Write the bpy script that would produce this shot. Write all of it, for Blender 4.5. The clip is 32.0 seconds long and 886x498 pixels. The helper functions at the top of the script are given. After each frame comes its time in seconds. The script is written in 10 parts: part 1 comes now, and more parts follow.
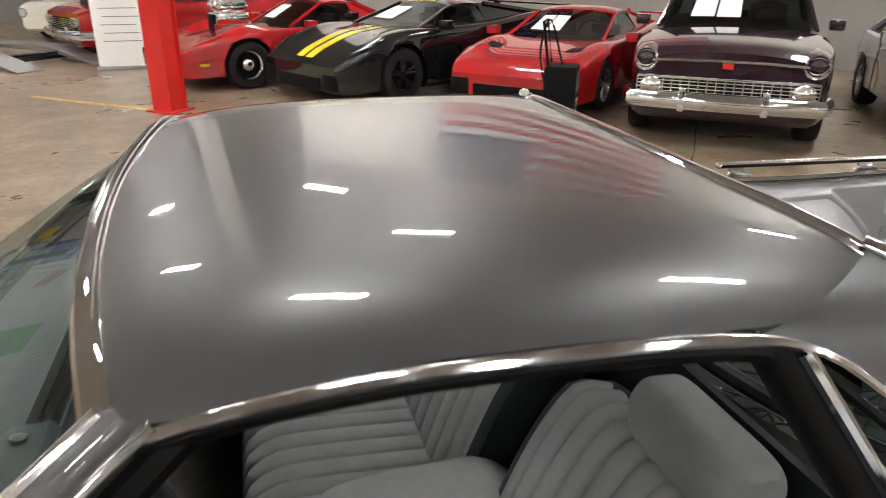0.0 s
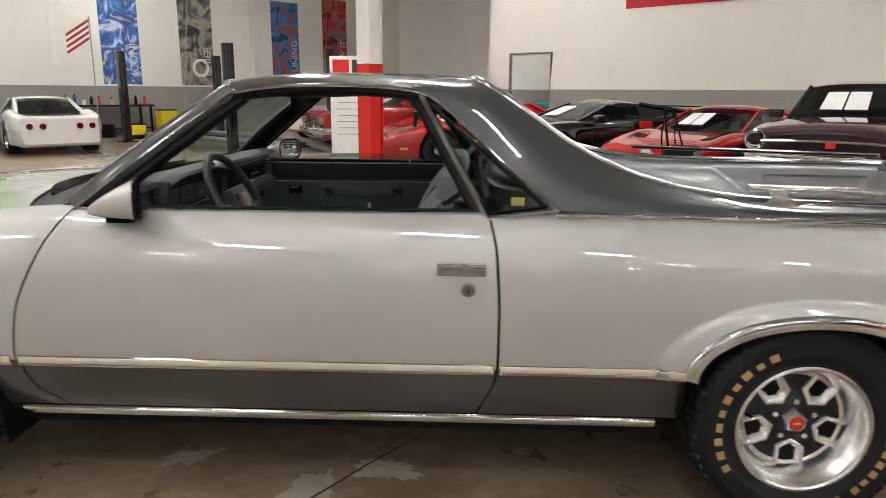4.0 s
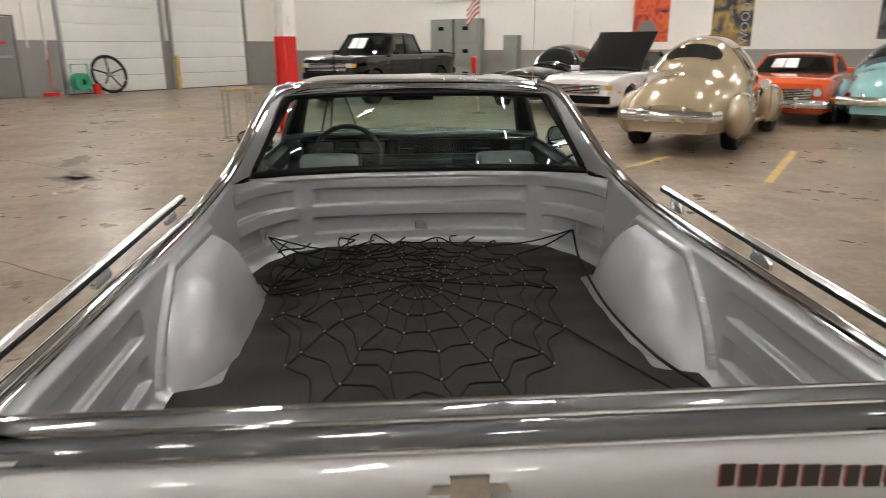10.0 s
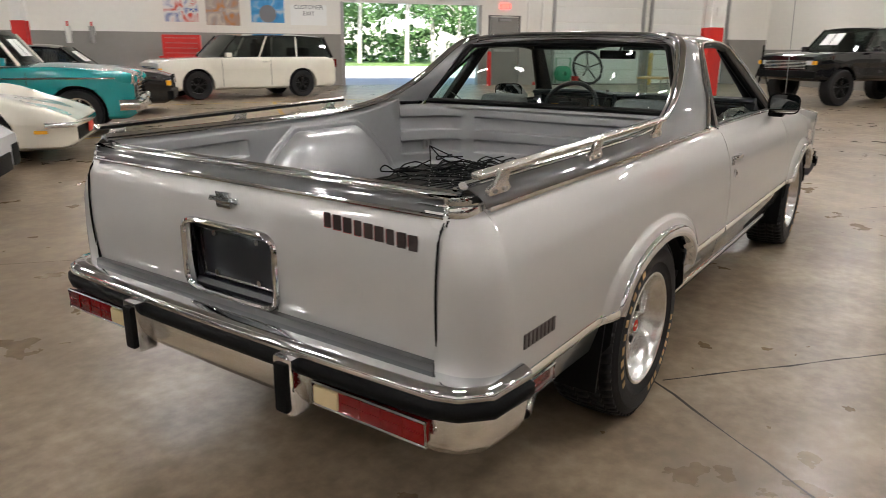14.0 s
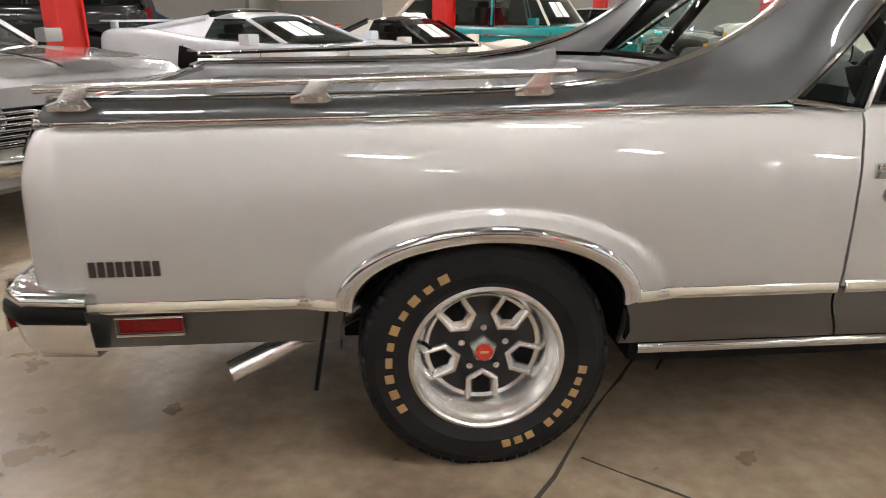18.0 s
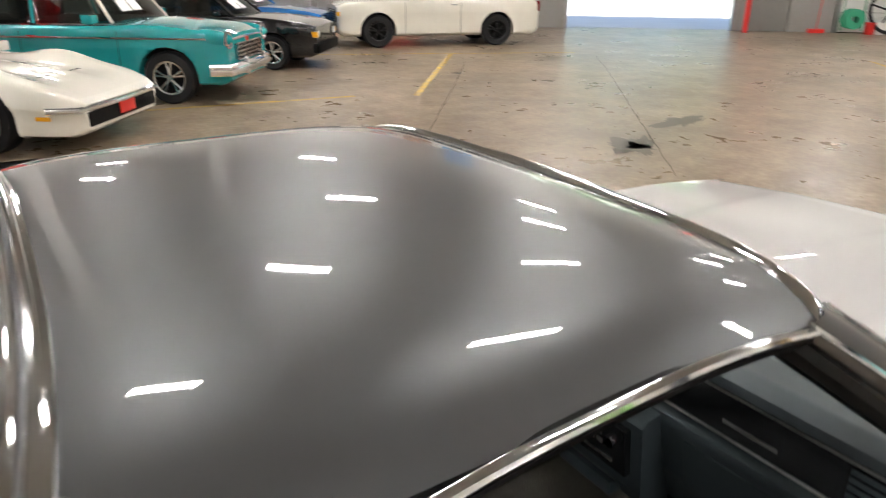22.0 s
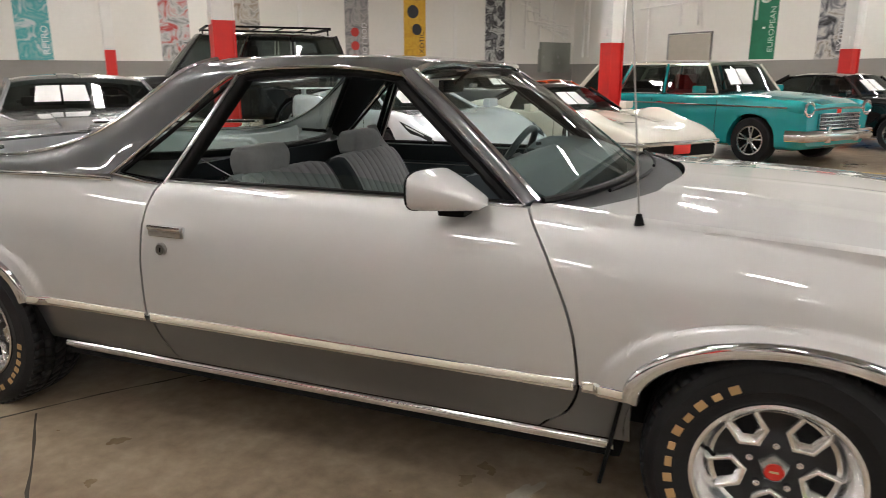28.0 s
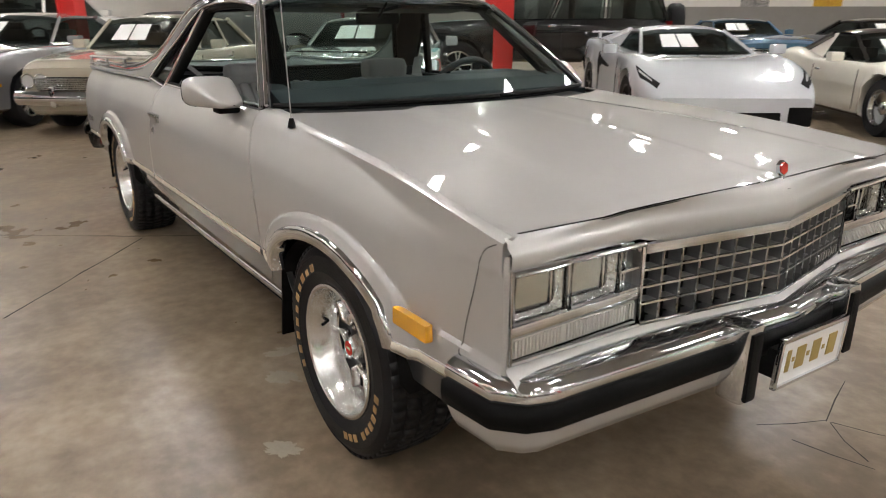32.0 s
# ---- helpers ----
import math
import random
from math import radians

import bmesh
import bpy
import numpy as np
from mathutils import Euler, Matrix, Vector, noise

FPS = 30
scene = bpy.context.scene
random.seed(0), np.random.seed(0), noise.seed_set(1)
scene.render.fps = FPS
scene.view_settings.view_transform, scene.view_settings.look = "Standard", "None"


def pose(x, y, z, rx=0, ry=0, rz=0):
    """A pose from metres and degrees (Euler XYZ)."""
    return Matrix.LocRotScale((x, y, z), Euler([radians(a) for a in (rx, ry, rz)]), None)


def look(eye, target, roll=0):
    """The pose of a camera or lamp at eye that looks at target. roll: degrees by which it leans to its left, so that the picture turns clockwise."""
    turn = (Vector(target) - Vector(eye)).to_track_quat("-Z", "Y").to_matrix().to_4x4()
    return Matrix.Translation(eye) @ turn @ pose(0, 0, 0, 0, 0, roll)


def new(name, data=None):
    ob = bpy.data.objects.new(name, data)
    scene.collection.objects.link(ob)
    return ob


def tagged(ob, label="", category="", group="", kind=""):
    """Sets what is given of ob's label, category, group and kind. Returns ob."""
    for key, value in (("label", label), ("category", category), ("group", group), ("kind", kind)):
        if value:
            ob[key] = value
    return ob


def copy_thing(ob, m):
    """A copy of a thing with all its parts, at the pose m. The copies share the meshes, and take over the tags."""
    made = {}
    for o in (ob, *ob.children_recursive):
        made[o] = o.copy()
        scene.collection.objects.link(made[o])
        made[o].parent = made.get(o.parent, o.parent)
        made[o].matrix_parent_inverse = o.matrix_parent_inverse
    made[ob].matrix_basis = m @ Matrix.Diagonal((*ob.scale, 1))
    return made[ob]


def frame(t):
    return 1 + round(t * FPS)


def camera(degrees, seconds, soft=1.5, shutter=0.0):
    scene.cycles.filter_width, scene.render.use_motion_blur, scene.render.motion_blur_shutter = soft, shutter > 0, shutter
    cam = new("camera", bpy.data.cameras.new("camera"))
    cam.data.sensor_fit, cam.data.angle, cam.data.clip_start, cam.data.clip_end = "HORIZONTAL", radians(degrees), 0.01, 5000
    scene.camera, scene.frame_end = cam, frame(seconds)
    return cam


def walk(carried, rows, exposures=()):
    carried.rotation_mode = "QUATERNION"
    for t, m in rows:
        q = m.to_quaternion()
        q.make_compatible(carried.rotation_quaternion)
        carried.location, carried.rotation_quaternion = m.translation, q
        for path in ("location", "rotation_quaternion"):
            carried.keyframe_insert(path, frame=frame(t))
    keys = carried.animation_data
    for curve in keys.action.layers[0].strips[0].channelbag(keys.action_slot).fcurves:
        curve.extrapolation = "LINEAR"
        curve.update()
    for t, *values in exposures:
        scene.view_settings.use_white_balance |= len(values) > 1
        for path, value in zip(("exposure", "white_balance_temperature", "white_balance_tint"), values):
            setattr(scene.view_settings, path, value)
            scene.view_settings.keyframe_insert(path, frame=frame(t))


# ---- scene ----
cam = camera(65.1, 32.0, soft=0.85, shutter=0.4)
PATH = [
    (0, (1.715, 1.113, 1.687), (1.203, -0.665, 0.928), 0.55),
    (0.5, (1.703, 1.334, 1.681), (1.335, -0.482, 0.927), 0.45),
    (1, (1.686, 1.602, 1.651), (1.442, -0.243, 0.919), 0.24),
    (1.5, (1.675, 1.942, 1.570), (1.556, 0.058, 0.909), 0.65),
    (2, (1.640, 2.236, 1.455), (1.650, 0.313, 0.906), 0.82),
    (2.5, (1.551, 2.481, 1.387), (1.612, 0.539, 0.916), 0.68),
    (3, (1.433, 2.670, 1.353), (1.513, 0.721, 0.912), 0.61),
    (3.5, (1.266, 2.846, 1.358), (1.348, 0.896, 0.920), 0.49),
    (4, (1.047, 2.895, 1.345), (1.119, 0.946, 0.903), 0.38),
    (4.5, (0.720, 2.902, 1.345), (0.782, 0.954, 0.894), 0.30),
    (6.5, (-0.643, 2.425, 1.508), (-0.098, 0.600, 0.897), 0.14),
    (7, (-0.911, 2.081, 1.566), (-0.091, 0.364, 0.950), -0.07),
    (7.5, (-1.082, 1.662, 1.598), (0.002, 0.098, 0.984), -0.31),
    (8, (-1.157, 1.213, 1.605), (0.171, -0.154, 0.999), 0.06),
    (8.5, (-1.256, 0.872, 1.560), (0.341, -0.174, 0.965), -0.10),
    (9, (-1.505, 0.607, 1.560), (0.253, -0.148, 0.978), -0.35),
    (9.5, (-1.775, 0.335, 1.553), (0.087, -0.121, 0.983), -0.13),
    (10, (-2.053, 0.115, 1.536), (-0.137, -0.023, 0.979), -0.30),
    (10.5, (-2.314, -0.039, 1.497), (-0.379, 0.000, 0.992), -0.14),
    (11, (-2.461, -0.162, 1.399), (-0.532, 0.021, 0.905), -0.30),
    (11.5, (-2.571, -0.264, 1.303), (-0.654, 0.024, 0.812), -0.05),
    (12, (-2.686, -0.473, 1.262), (-0.784, -0.097, 0.768), -0.18),
    (12.5, (-2.696, -0.745, 1.287), (-0.837, -0.233, 0.755), -0.15),
    (13, (-2.610, -1.044, 1.297), (-0.828, -0.320, 0.751), -0.09),
    (13.5, (-2.532, -1.346, 1.310), (-0.843, -0.423, 0.765), 0.28),
    (15.5, (-1.628, -2.277, 1.294), (-0.491, -0.735, 0.719), -0.08),
    (16, (-1.368, -2.406, 1.256), (-0.407, -0.748, 0.685), -0.19),
    (16.5, (-1.091, -2.546, 1.257), (-0.373, -0.768, 0.688), -0.09),
    (17, (-0.806, -2.597, 1.268), (-0.322, -0.745, 0.690), 0.09),
    (17.5, (-0.484, -2.599, 1.211), (-0.230, -0.712, 0.601), 0.11),
    (18, (-0.275, -2.528, 1.204), (-0.096, -0.641, 0.564), 0.21),
    (18.5, (-0.153, -2.477, 1.186), (0.111, -0.604, 0.537), 0.39),
    (19, (-0.092, -2.378, 1.218), (0.507, -0.588, 0.556), 0.21),
    (19.5, (-0.046, -2.140, 1.368), (0.904, -0.530, 0.655), 0.46),
    (20, (0.141, -1.918, 1.476), (1.174, -0.379, 0.725), -0.64),
    (20.5, (0.359, -1.622, 1.573), (1.400, -0.107, 0.784), -0.62),
    (21, (0.535, -1.307, 1.649), (1.598, 0.185, 0.846), -0.37),
    (21.5, (0.748, -1.095, 1.711), (1.849, 0.383, 0.933), 0.73),
    (22, (1.053, -0.977, 1.728), (2.070, 0.576, 0.983), 0.51),
    (22.5, (1.277, -1.054, 1.680), (1.901, 0.735, 1.038), 0.25),
    (23, (1.401, -1.274, 1.676), (1.644, 0.609, 1.048), 0.28),
    (23.5, (1.464, -1.510, 1.660), (1.457, 0.403, 1.075), 0.89),
    (24, (1.472, -1.799, 1.576), (1.375, 0.158, 1.171), 0.55),
    (24.5, (1.487, -2.027, 1.454), (1.365, -0.058, 1.124), 0.44),
    (25, (1.521, -2.203, 1.376), (1.377, -0.234, 1.054), 0.54),
    (25.5, (1.565, -2.362, 1.290), (1.364, -0.398, 0.968), 0.44),
    (26, (1.671, -2.554, 1.267), (1.421, -0.600, 0.918), 0.53),
    (26.5, (1.876, -2.702, 1.296), (1.566, -0.772, 0.871), 0.37),
    (28.5, (3.105, -2.618, 1.341), (2.225, -0.891, 0.849), -0.04),
    (29, (3.426, -2.552, 1.331), (2.392, -0.913, 0.835), 0.01),
    (29.5, (3.665, -2.432, 1.349), (2.512, -0.886, 0.821), -0.07),
    (30, (3.875, -2.288, 1.364), (2.625, -0.829, 0.808), -0.15),
    (30.5, (4.095, -2.195, 1.359), (2.781, -0.795, 0.800), -0.03),
    (31, (4.341, -2.065, 1.352), (2.964, -0.730, 0.787), -0.01),
    (31.5, (4.544, -1.890, 1.312), (3.082, -0.653, 0.735), -0.06),
    (32, (4.719, -1.705, 1.284), (3.162, -0.617, 0.659), 0.01),]
walk(cam, [(t, look(eye, target, roll)) for t, eye, target, roll in PATH],
     exposures=[(0.0, 2.06), (0.5, 2.32), (1.0, 2.25), (2.0, 1.95), (4.0, 1.76), (9.0, 1.85), (11.0, 1.52), (13.0, 1.53), (16.0, 1.8), (17.0, 1.76), (18.0, 2.0), (20.0, 1.75), (21.0, 2.2), (22.0, 1.95), (23.0, 1.7), (24.0, 2.08), (25.0, 1.93), (26.0, 1.8), (29.0, 1.74), (32.0, 1.62)])

# ---- world and sun ----
SUN_UP, SUN_TURN = 50.0, 242.0
world = bpy.data.worlds.new("world")
scene.world = world
world.use_nodes = True
wn = world.node_tree.nodes
sky = wn.new("ShaderNodeTexSky")
sky.sky_type, sky.sun_disc = "NISHITA", False
sky.sun_elevation, sky.sun_rotation = radians(SUN_UP), radians(SUN_TURN)
world.node_tree.links.new(sky.outputs[0], wn["Background"].inputs[0])
wn["Background"].inputs[1].default_value = 0.15
sun = new("sun", bpy.data.lights.new("sun", "SUN"))
sun.data.energy, sun.data.angle, sun.data.color = 5.0, radians(0.5), (1.0, 0.95, 0.87)
sun.rotation_euler = (radians(90 - SUN_UP), 0, radians(180 - SUN_TURN))

LAMP_POWER = 42.0


# ---- materials ----
def mat(name, color, rough=0.5, metal=0.0, bump=0.0, bump_scale=60.0, vary=0.0, vary_scale=3.0, coat=0.0,
        emit=None, emit_power=0.0, stain=None, stain_scale=1.0, stain_amount=0.0, rough_vary=0.0, spec=0.5, coat_rough=0.04, coat_ior=1.5, grain_stretch=None):
    """A principled material with colour variation at two scales, stains and bump, all in object-space metres."""
    m = bpy.data.materials.new(name)
    m.use_nodes = True
    nt = m.node_tree
    b = nt.nodes["Principled BSDF"]
    b.inputs["Base Color"].default_value = (*color, 1)
    b.inputs["Roughness"].default_value = rough
    b.inputs["Metallic"].default_value = metal
    b.inputs["Coat Weight"].default_value = coat
    b.inputs["Specular IOR Level"].default_value = spec
    b.inputs["Coat Roughness"].default_value = coat_rough
    b.inputs["Coat IOR"].default_value = coat_ior
    if emit:
        b.inputs["Emission Color"].default_value = (*emit, 1)
        b.inputs["Emission Strength"].default_value = emit_power
    tc = nt.nodes.new("ShaderNodeTexCoord")
    src = tc.outputs["Object"]
    if grain_stretch:
        mp = nt.nodes.new("ShaderNodeMapping")
        mp.inputs["Scale"].default_value = grain_stretch
        nt.links.new(src, mp.inputs[0])
        src = mp.outputs[0]

    def noise_node(scale, detail=4.0, rough_n=0.6):
        n = nt.nodes.new("ShaderNodeTexNoise")
        n.inputs["Scale"].default_value = scale
        n.inputs["Detail"].default_value = detail
        n.inputs["Roughness"].default_value = rough_n
        nt.links.new(src, n.inputs["Vector"])
        return n

    base = None
    if vary > 0:
        n1, n2 = noise_node(vary_scale), noise_node(vary_scale * 9.3, 3.0)
        mx = nt.nodes.new("ShaderNodeMath")
        mx.operation = "MULTIPLY_ADD"
        nt.links.new(n2.outputs[0], mx.inputs[0])
        mx.inputs[1].default_value = 0.45
        nt.links.new(n1.outputs[0], mx.inputs[2])
        rp = nt.nodes.new("ShaderNodeMapRange")
        rp.inputs[1].default_value, rp.inputs[2].default_value = 0.45, 1.0
        rp.inputs[3].default_value, rp.inputs[4].default_value = 1 - vary, 1 + vary
        nt.links.new(mx.outputs[0], rp.inputs[0])
        hv = nt.nodes.new("ShaderNodeHueSaturation")
        hv.inputs["Color"].default_value = (*color, 1)
        nt.links.new(rp.outputs[0], hv.inputs["Value"])
        base = hv.outputs[0]
    if stain:
        n3 = noise_node(stain_scale, 3.0, 0.5)
        rp2 = nt.nodes.new("ShaderNodeMapRange")
        rp2.inputs[1].default_value, rp2.inputs[2].default_value = 0.36, 0.74
        rp2.inputs[3].default_value, rp2.inputs[4].default_value = 0.0, stain_amount
        nt.links.new(n3.outputs[0], rp2.inputs[0])
        mix = nt.nodes.new("ShaderNodeMix")
        mix.data_type = "RGBA"
        nt.links.new(rp2.outputs[0], mix.inputs[0])
        if base:
            nt.links.new(base, mix.inputs[6])
        else:
            mix.inputs[6].default_value = (*color, 1)
        mix.inputs[7].default_value = (*stain, 1)
        base = mix.outputs[2]
    if base:
        nt.links.new(base, b.inputs["Base Color"])
    if rough_vary > 0:
        n4 = noise_node(vary_scale * 2.1, 5.0)
        rp3 = nt.nodes.new("ShaderNodeMapRange")
        rp3.inputs[1].default_value, rp3.inputs[2].default_value = 0.3, 0.7
        rp3.inputs[3].default_value, rp3.inputs[4].default_value = max(0.02, rough - rough_vary), min(1, rough + rough_vary)
        nt.links.new(n4.outputs[0], rp3.inputs[0])
        nt.links.new(rp3.outputs[0], b.inputs["Roughness"])
    if bump > 0:
        n5 = noise_node(bump_scale, 4.0)
        bp = nt.nodes.new("ShaderNodeBump")
        bp.inputs["Strength"].default_value = bump
        bp.inputs["Distance"].default_value = 0.01
        nt.links.new(n5.outputs[0], bp.inputs["Height"])
        nt.links.new(bp.outputs[0], b.inputs["Normal"])
    return m


def glass_mat(name, tint=(0.75, 0.85, 0.82), gloss=0.06):
    """Thin tinted pane: clear with a mirror share that grows at grazing angles."""
    m = bpy.data.materials.new(name)
    m.use_nodes = True
    nt = m.node_tree
    nt.nodes.remove(nt.nodes["Principled BSDF"])
    out = nt.nodes["Material Output"]
    tr, gl, mx, fr, pw = (nt.nodes.new(k) for k in ("ShaderNodeBsdfTransparent", "ShaderNodeBsdfGlossy", "ShaderNodeMixShader", "ShaderNodeLayerWeight", "ShaderNodeMath"))
    tr.inputs[0].default_value = (*tint, 1)
    gl.inputs["Roughness"].default_value = 0.01
    fr.inputs[0].default_value = 0.5
    pw.operation = "POWER"
    pw.inputs[1].default_value = 5.0
    ad = nt.nodes.new("ShaderNodeMath")
    ad.operation, ad.use_clamp = "MULTIPLY_ADD", True
    ad.inputs[1].default_value, ad.inputs[2].default_value = 0.55, gloss
    nt.links.new(fr.outputs["Facing"], pw.inputs[0])
    nt.links.new(pw.outputs[0], ad.inputs[0])
    nt.links.new(ad.outputs[0], mx.inputs[0])
    nt.links.new(tr.outputs[0], mx.inputs[1])
    nt.links.new(gl.outputs[0], mx.inputs[2])
    nt.links.new(mx.outputs[0], out.inputs[0])
    return m


SILVER = mat("silver_paint", (0.50, 0.49, 0.475), 0.50, 0.42, coat=1.0, coat_rough=0.028, bump=0.02, bump_scale=900, vary=0.02, vary_scale=2.0)
GREY = mat("charcoal_paint", (0.075, 0.078, 0.080), 0.36, 0.55, coat=1.0, coat_rough=0.022, coat_ior=1.72, bump=0.02, bump_scale=900, vary=0.05, vary_scale=2.0)
BEDPAINT = mat("bed_silver_paint", (0.37, 0.375, 0.38), 0.42, 0.45, coat=0.6, coat_rough=0.06, vary=0.05, vary_scale=5.0, bump=0.03, bump_scale=300)
CHROME = mat("chrome", (0.75, 0.77, 0.79), 0.07, 1.0, vary=0.04, vary_scale=20, rough_vary=0.04)
ALLOY = mat("brushed_alloy", (0.80, 0.80, 0.79), 0.24, 1.0, vary=0.06, vary_scale=15)
RAILMETAL = mat("polished_aluminium", (0.74, 0.74, 0.73), 0.17, 1.0, vary=0.05, vary_scale=15)
STEEL = mat("dull_steel", (0.35, 0.34, 0.33), 0.4, 0.9, vary=0.15, vary_scale=12)
BLACK = mat("black_rubber", (0.006, 0.006, 0.006), 0.55, spec=0.08, bump=0.1, bump_scale=200, vary=0.2, vary_scale=12)
TYRE = mat("tyre_rubber", (0.009, 0.009, 0.010), 0.6, spec=0.3, bump=0.15, bump_scale=160, vary=0.25, vary_scale=10)
GASKET = mat("gasket_rubber", (0.005, 0.005, 0.005), 0.4, spec=0.15, bump=0.05)
DARKIN = mat("dark_underbody", (0.008, 0.008, 0.008), 0.9, spec=0.15, vary=0.3, vary_scale=6, bump=0.2)
MATFLOOR = mat("rubber_bed_mat", (0.017, 0.0155, 0.014), 0.65, spec=0.2, bump=0.2, bump_scale=120, vary=0.3, vary_scale=4, stain=(0.038, 0.034, 0.03), stain_scale=5, stain_amount=0.4)
ROPE = mat("black_cord", (0.005, 0.005, 0.005), 0.7, spec=0.2, bump=0.5, bump_scale=600)
VELOUR = mat("grey_velour", (0.235, 0.24, 0.24), 0.95, spec=0.1, bump=0.3, bump_scale=400, vary=0.12, vary_scale=5)
VINYL = mat("grey_blue_vinyl", (0.048, 0.061, 0.066), 0.5, spec=0.3, bump=0.06, bump_scale=140, vary=0.1, vary_scale=8)
DARKVINYL = mat("dark_vinyl", (0.019, 0.024, 0.026), 0.6, spec=0.12, bump=0.04, bump_scale=140, vary=0.1)
CARPET = mat("grey_carpet", (0.09, 0.085, 0.075), 1.0, bump=0.8, bump_scale=300, vary=0.3, vary_scale=6, stain=(0.25, 0.22, 0.17), stain_scale=3, stain_amount=0.5)
GLASS = glass_mat("tinted_glass", (0.72, 0.84, 0.80))
CLEAR = glass_mat("clear_glass", (0.93, 0.96, 0.95))
REDLENS = mat("red_lens", (0.15, 0.003, 0.004), 0.12, coat=0.5, spec=0.2, bump=0.15, bump_scale=180)
AMBER = mat("amber_lens", (0.80, 0.38, 0.02), 0.15, coat=1.0, bump=0.15, bump_scale=180)
WHITELENS = mat("white_lens", (0.50, 0.40, 0.23), 0.15, coat=1.0, bump=0.15, bump_scale=180)
REDMARK = mat("red_enamel", (0.6, 0.03, 0.02), 0.25, coat=1.0)
GOLDLET = mat("tan_lettering", (0.42, 0.26, 0.11), 0.5)
PLATEBLACK = mat("black_plate", (0.012, 0.014, 0.018), 0.3)
PLATEWHITE = mat("white_plate", (0.8, 0.8, 0.78), 0.35)
GOLD = mat("gold_letters", (0.45, 0.33, 0.10), 0.4, 0.5)
MIRROR = mat("mirror_glass", (0.9, 0.9, 0.9), 0.02, 1.0)
WHITEWALL = mat("white_block_wall", (0.78, 0.76, 0.71), 0.75, vary=0.05, vary_scale=0.7, bump=0.08, bump_scale=40, stain=(0.6, 0.55, 0.47), stain_scale=0.35, stain_amount=0.35)
GREYWALL = mat("grey_wainscot", (0.27, 0.255, 0.235), 0.7, vary=0.07, vary_scale=0.8, bump=0.08, bump_scale=40)
CEIL = mat("ceiling_deck", (0.38, 0.37, 0.35), 0.8, vary=0.05, vary_scale=0.5)
REDPAINT = mat("red_column_paint", (0.62, 0.02, 0.015), 0.4, vary=0.08, vary_scale=4, bump=0.05)
WHITEPAINT = mat("white_steel_paint", (0.76, 0.74, 0.70), 0.5, vary=0.05, vary_scale=4)
YELLOW = mat("yellow_floor_paint", (0.62, 0.42, 0.06), 0.6, vary=0.15, vary_scale=9, stain=(0.33, 0.28, 0.22), stain_scale=6, stain_amount=0.9)
PAPER = mat("white_paper", (0.85, 0.85, 0.83), 0.8, vary=0.03)
INK = mat("dark_ink", (0.06, 0.06, 0.06), 0.7)


def floor_mat():
    """Worn sealed concrete: warm brown-grey, half glossy, with cloudy stains and fine mottling at three scales."""
    m = bpy.data.materials.new("sealed_concrete")
    m.use_nodes = True
    nt = m.node_tree
    b = nt.nodes["Principled BSDF"]
    tc = nt.nodes.new("ShaderNodeTexCoord")

    def cloud(scale, detail):
        n = nt.nodes.new("ShaderNodeTexNoise")
        n.inputs["Scale"].default_value, n.inputs["Detail"].default_value, n.inputs["Roughness"].default_value = scale, detail, 0.55
        nt.links.new(tc.outputs["Object"], n.inputs["Vector"])
        return n.outputs[0]

    def blend(a, b_, share):
        k = nt.nodes.new("ShaderNodeMix")
        k.inputs[0].default_value = share
        nt.links.new(a, k.inputs[2])
        nt.links.new(b_, k.inputs[3])
        return k.outputs[0]

    mix1 = blend(blend(cloud(0.55, 3.0), cloud(2.4, 6.0), 0.50), cloud(14.0, 5.0), 0.30)
    ramp = nt.nodes.new("ShaderNodeValToRGB")
    ramp.color_ramp.elements.new(0.5)
    ramp.color_ramp.elements.new(0.6)
    for e, (p, c) in zip(ramp.color_ramp.elements, ((0.34, (0.125, 0.092, 0.060)), (0.46, (0.180, 0.134, 0.088)), (0.55, (0.262, 0.201, 0.136)), (0.66, (0.375, 0.305, 0.217)))):
        e.position, e.color = p, (*c, 1)
    nt.links.new(mix1, ramp.inputs[0])
    # pale flecks where the sealer has scuffed off
    fleck = nt.nodes.new("ShaderNodeMapRange")
    fleck.inputs[1].default_value, fleck.inputs[2].default_value, fleck.inputs[4].default_value = 0.58, 0.70, 0.32
    nt.links.new(blend(cloud(5.0, 6.0), cloud(1.1, 3.0), 0.35), fleck.inputs[0])
    tone = nt.nodes.new("ShaderNodeMix")
    tone.data_type = "RGBA"
    nt.links.new(fleck.outputs[0], tone.inputs[0])
    nt.links.new(ramp.outputs[0], tone.inputs[6])
    tone.inputs[7].default_value = (0.40, 0.34, 0.26, 1)
    nt.links.new(tone.outputs[2], b.inputs["Base Color"])
    gloss = nt.nodes.new("ShaderNodeMapRange")
    gloss.inputs[1].default_value, gloss.inputs[2].default_value, gloss.inputs[3].default_value, gloss.inputs[4].default_value = 0.36, 0.66, 0.26, 0.38
    nt.links.new(blend(cloud(5.0, 4.0), cloud(0.9, 3.0), 0.5), gloss.inputs[0])
    nt.links.new(gloss.outputs[0], b.inputs["Roughness"])
    bp = nt.nodes.new("ShaderNodeBump")
    bp.inputs["Strength"].default_value, bp.inputs["Distance"].default_value = 0.22, 0.002
    nt.links.new(cloud(28.0, 4.0), bp.inputs["Height"])
    nt.links.new(bp.outputs[0], b.inputs["Normal"])
    return m


CONCRETE = floor_mat()


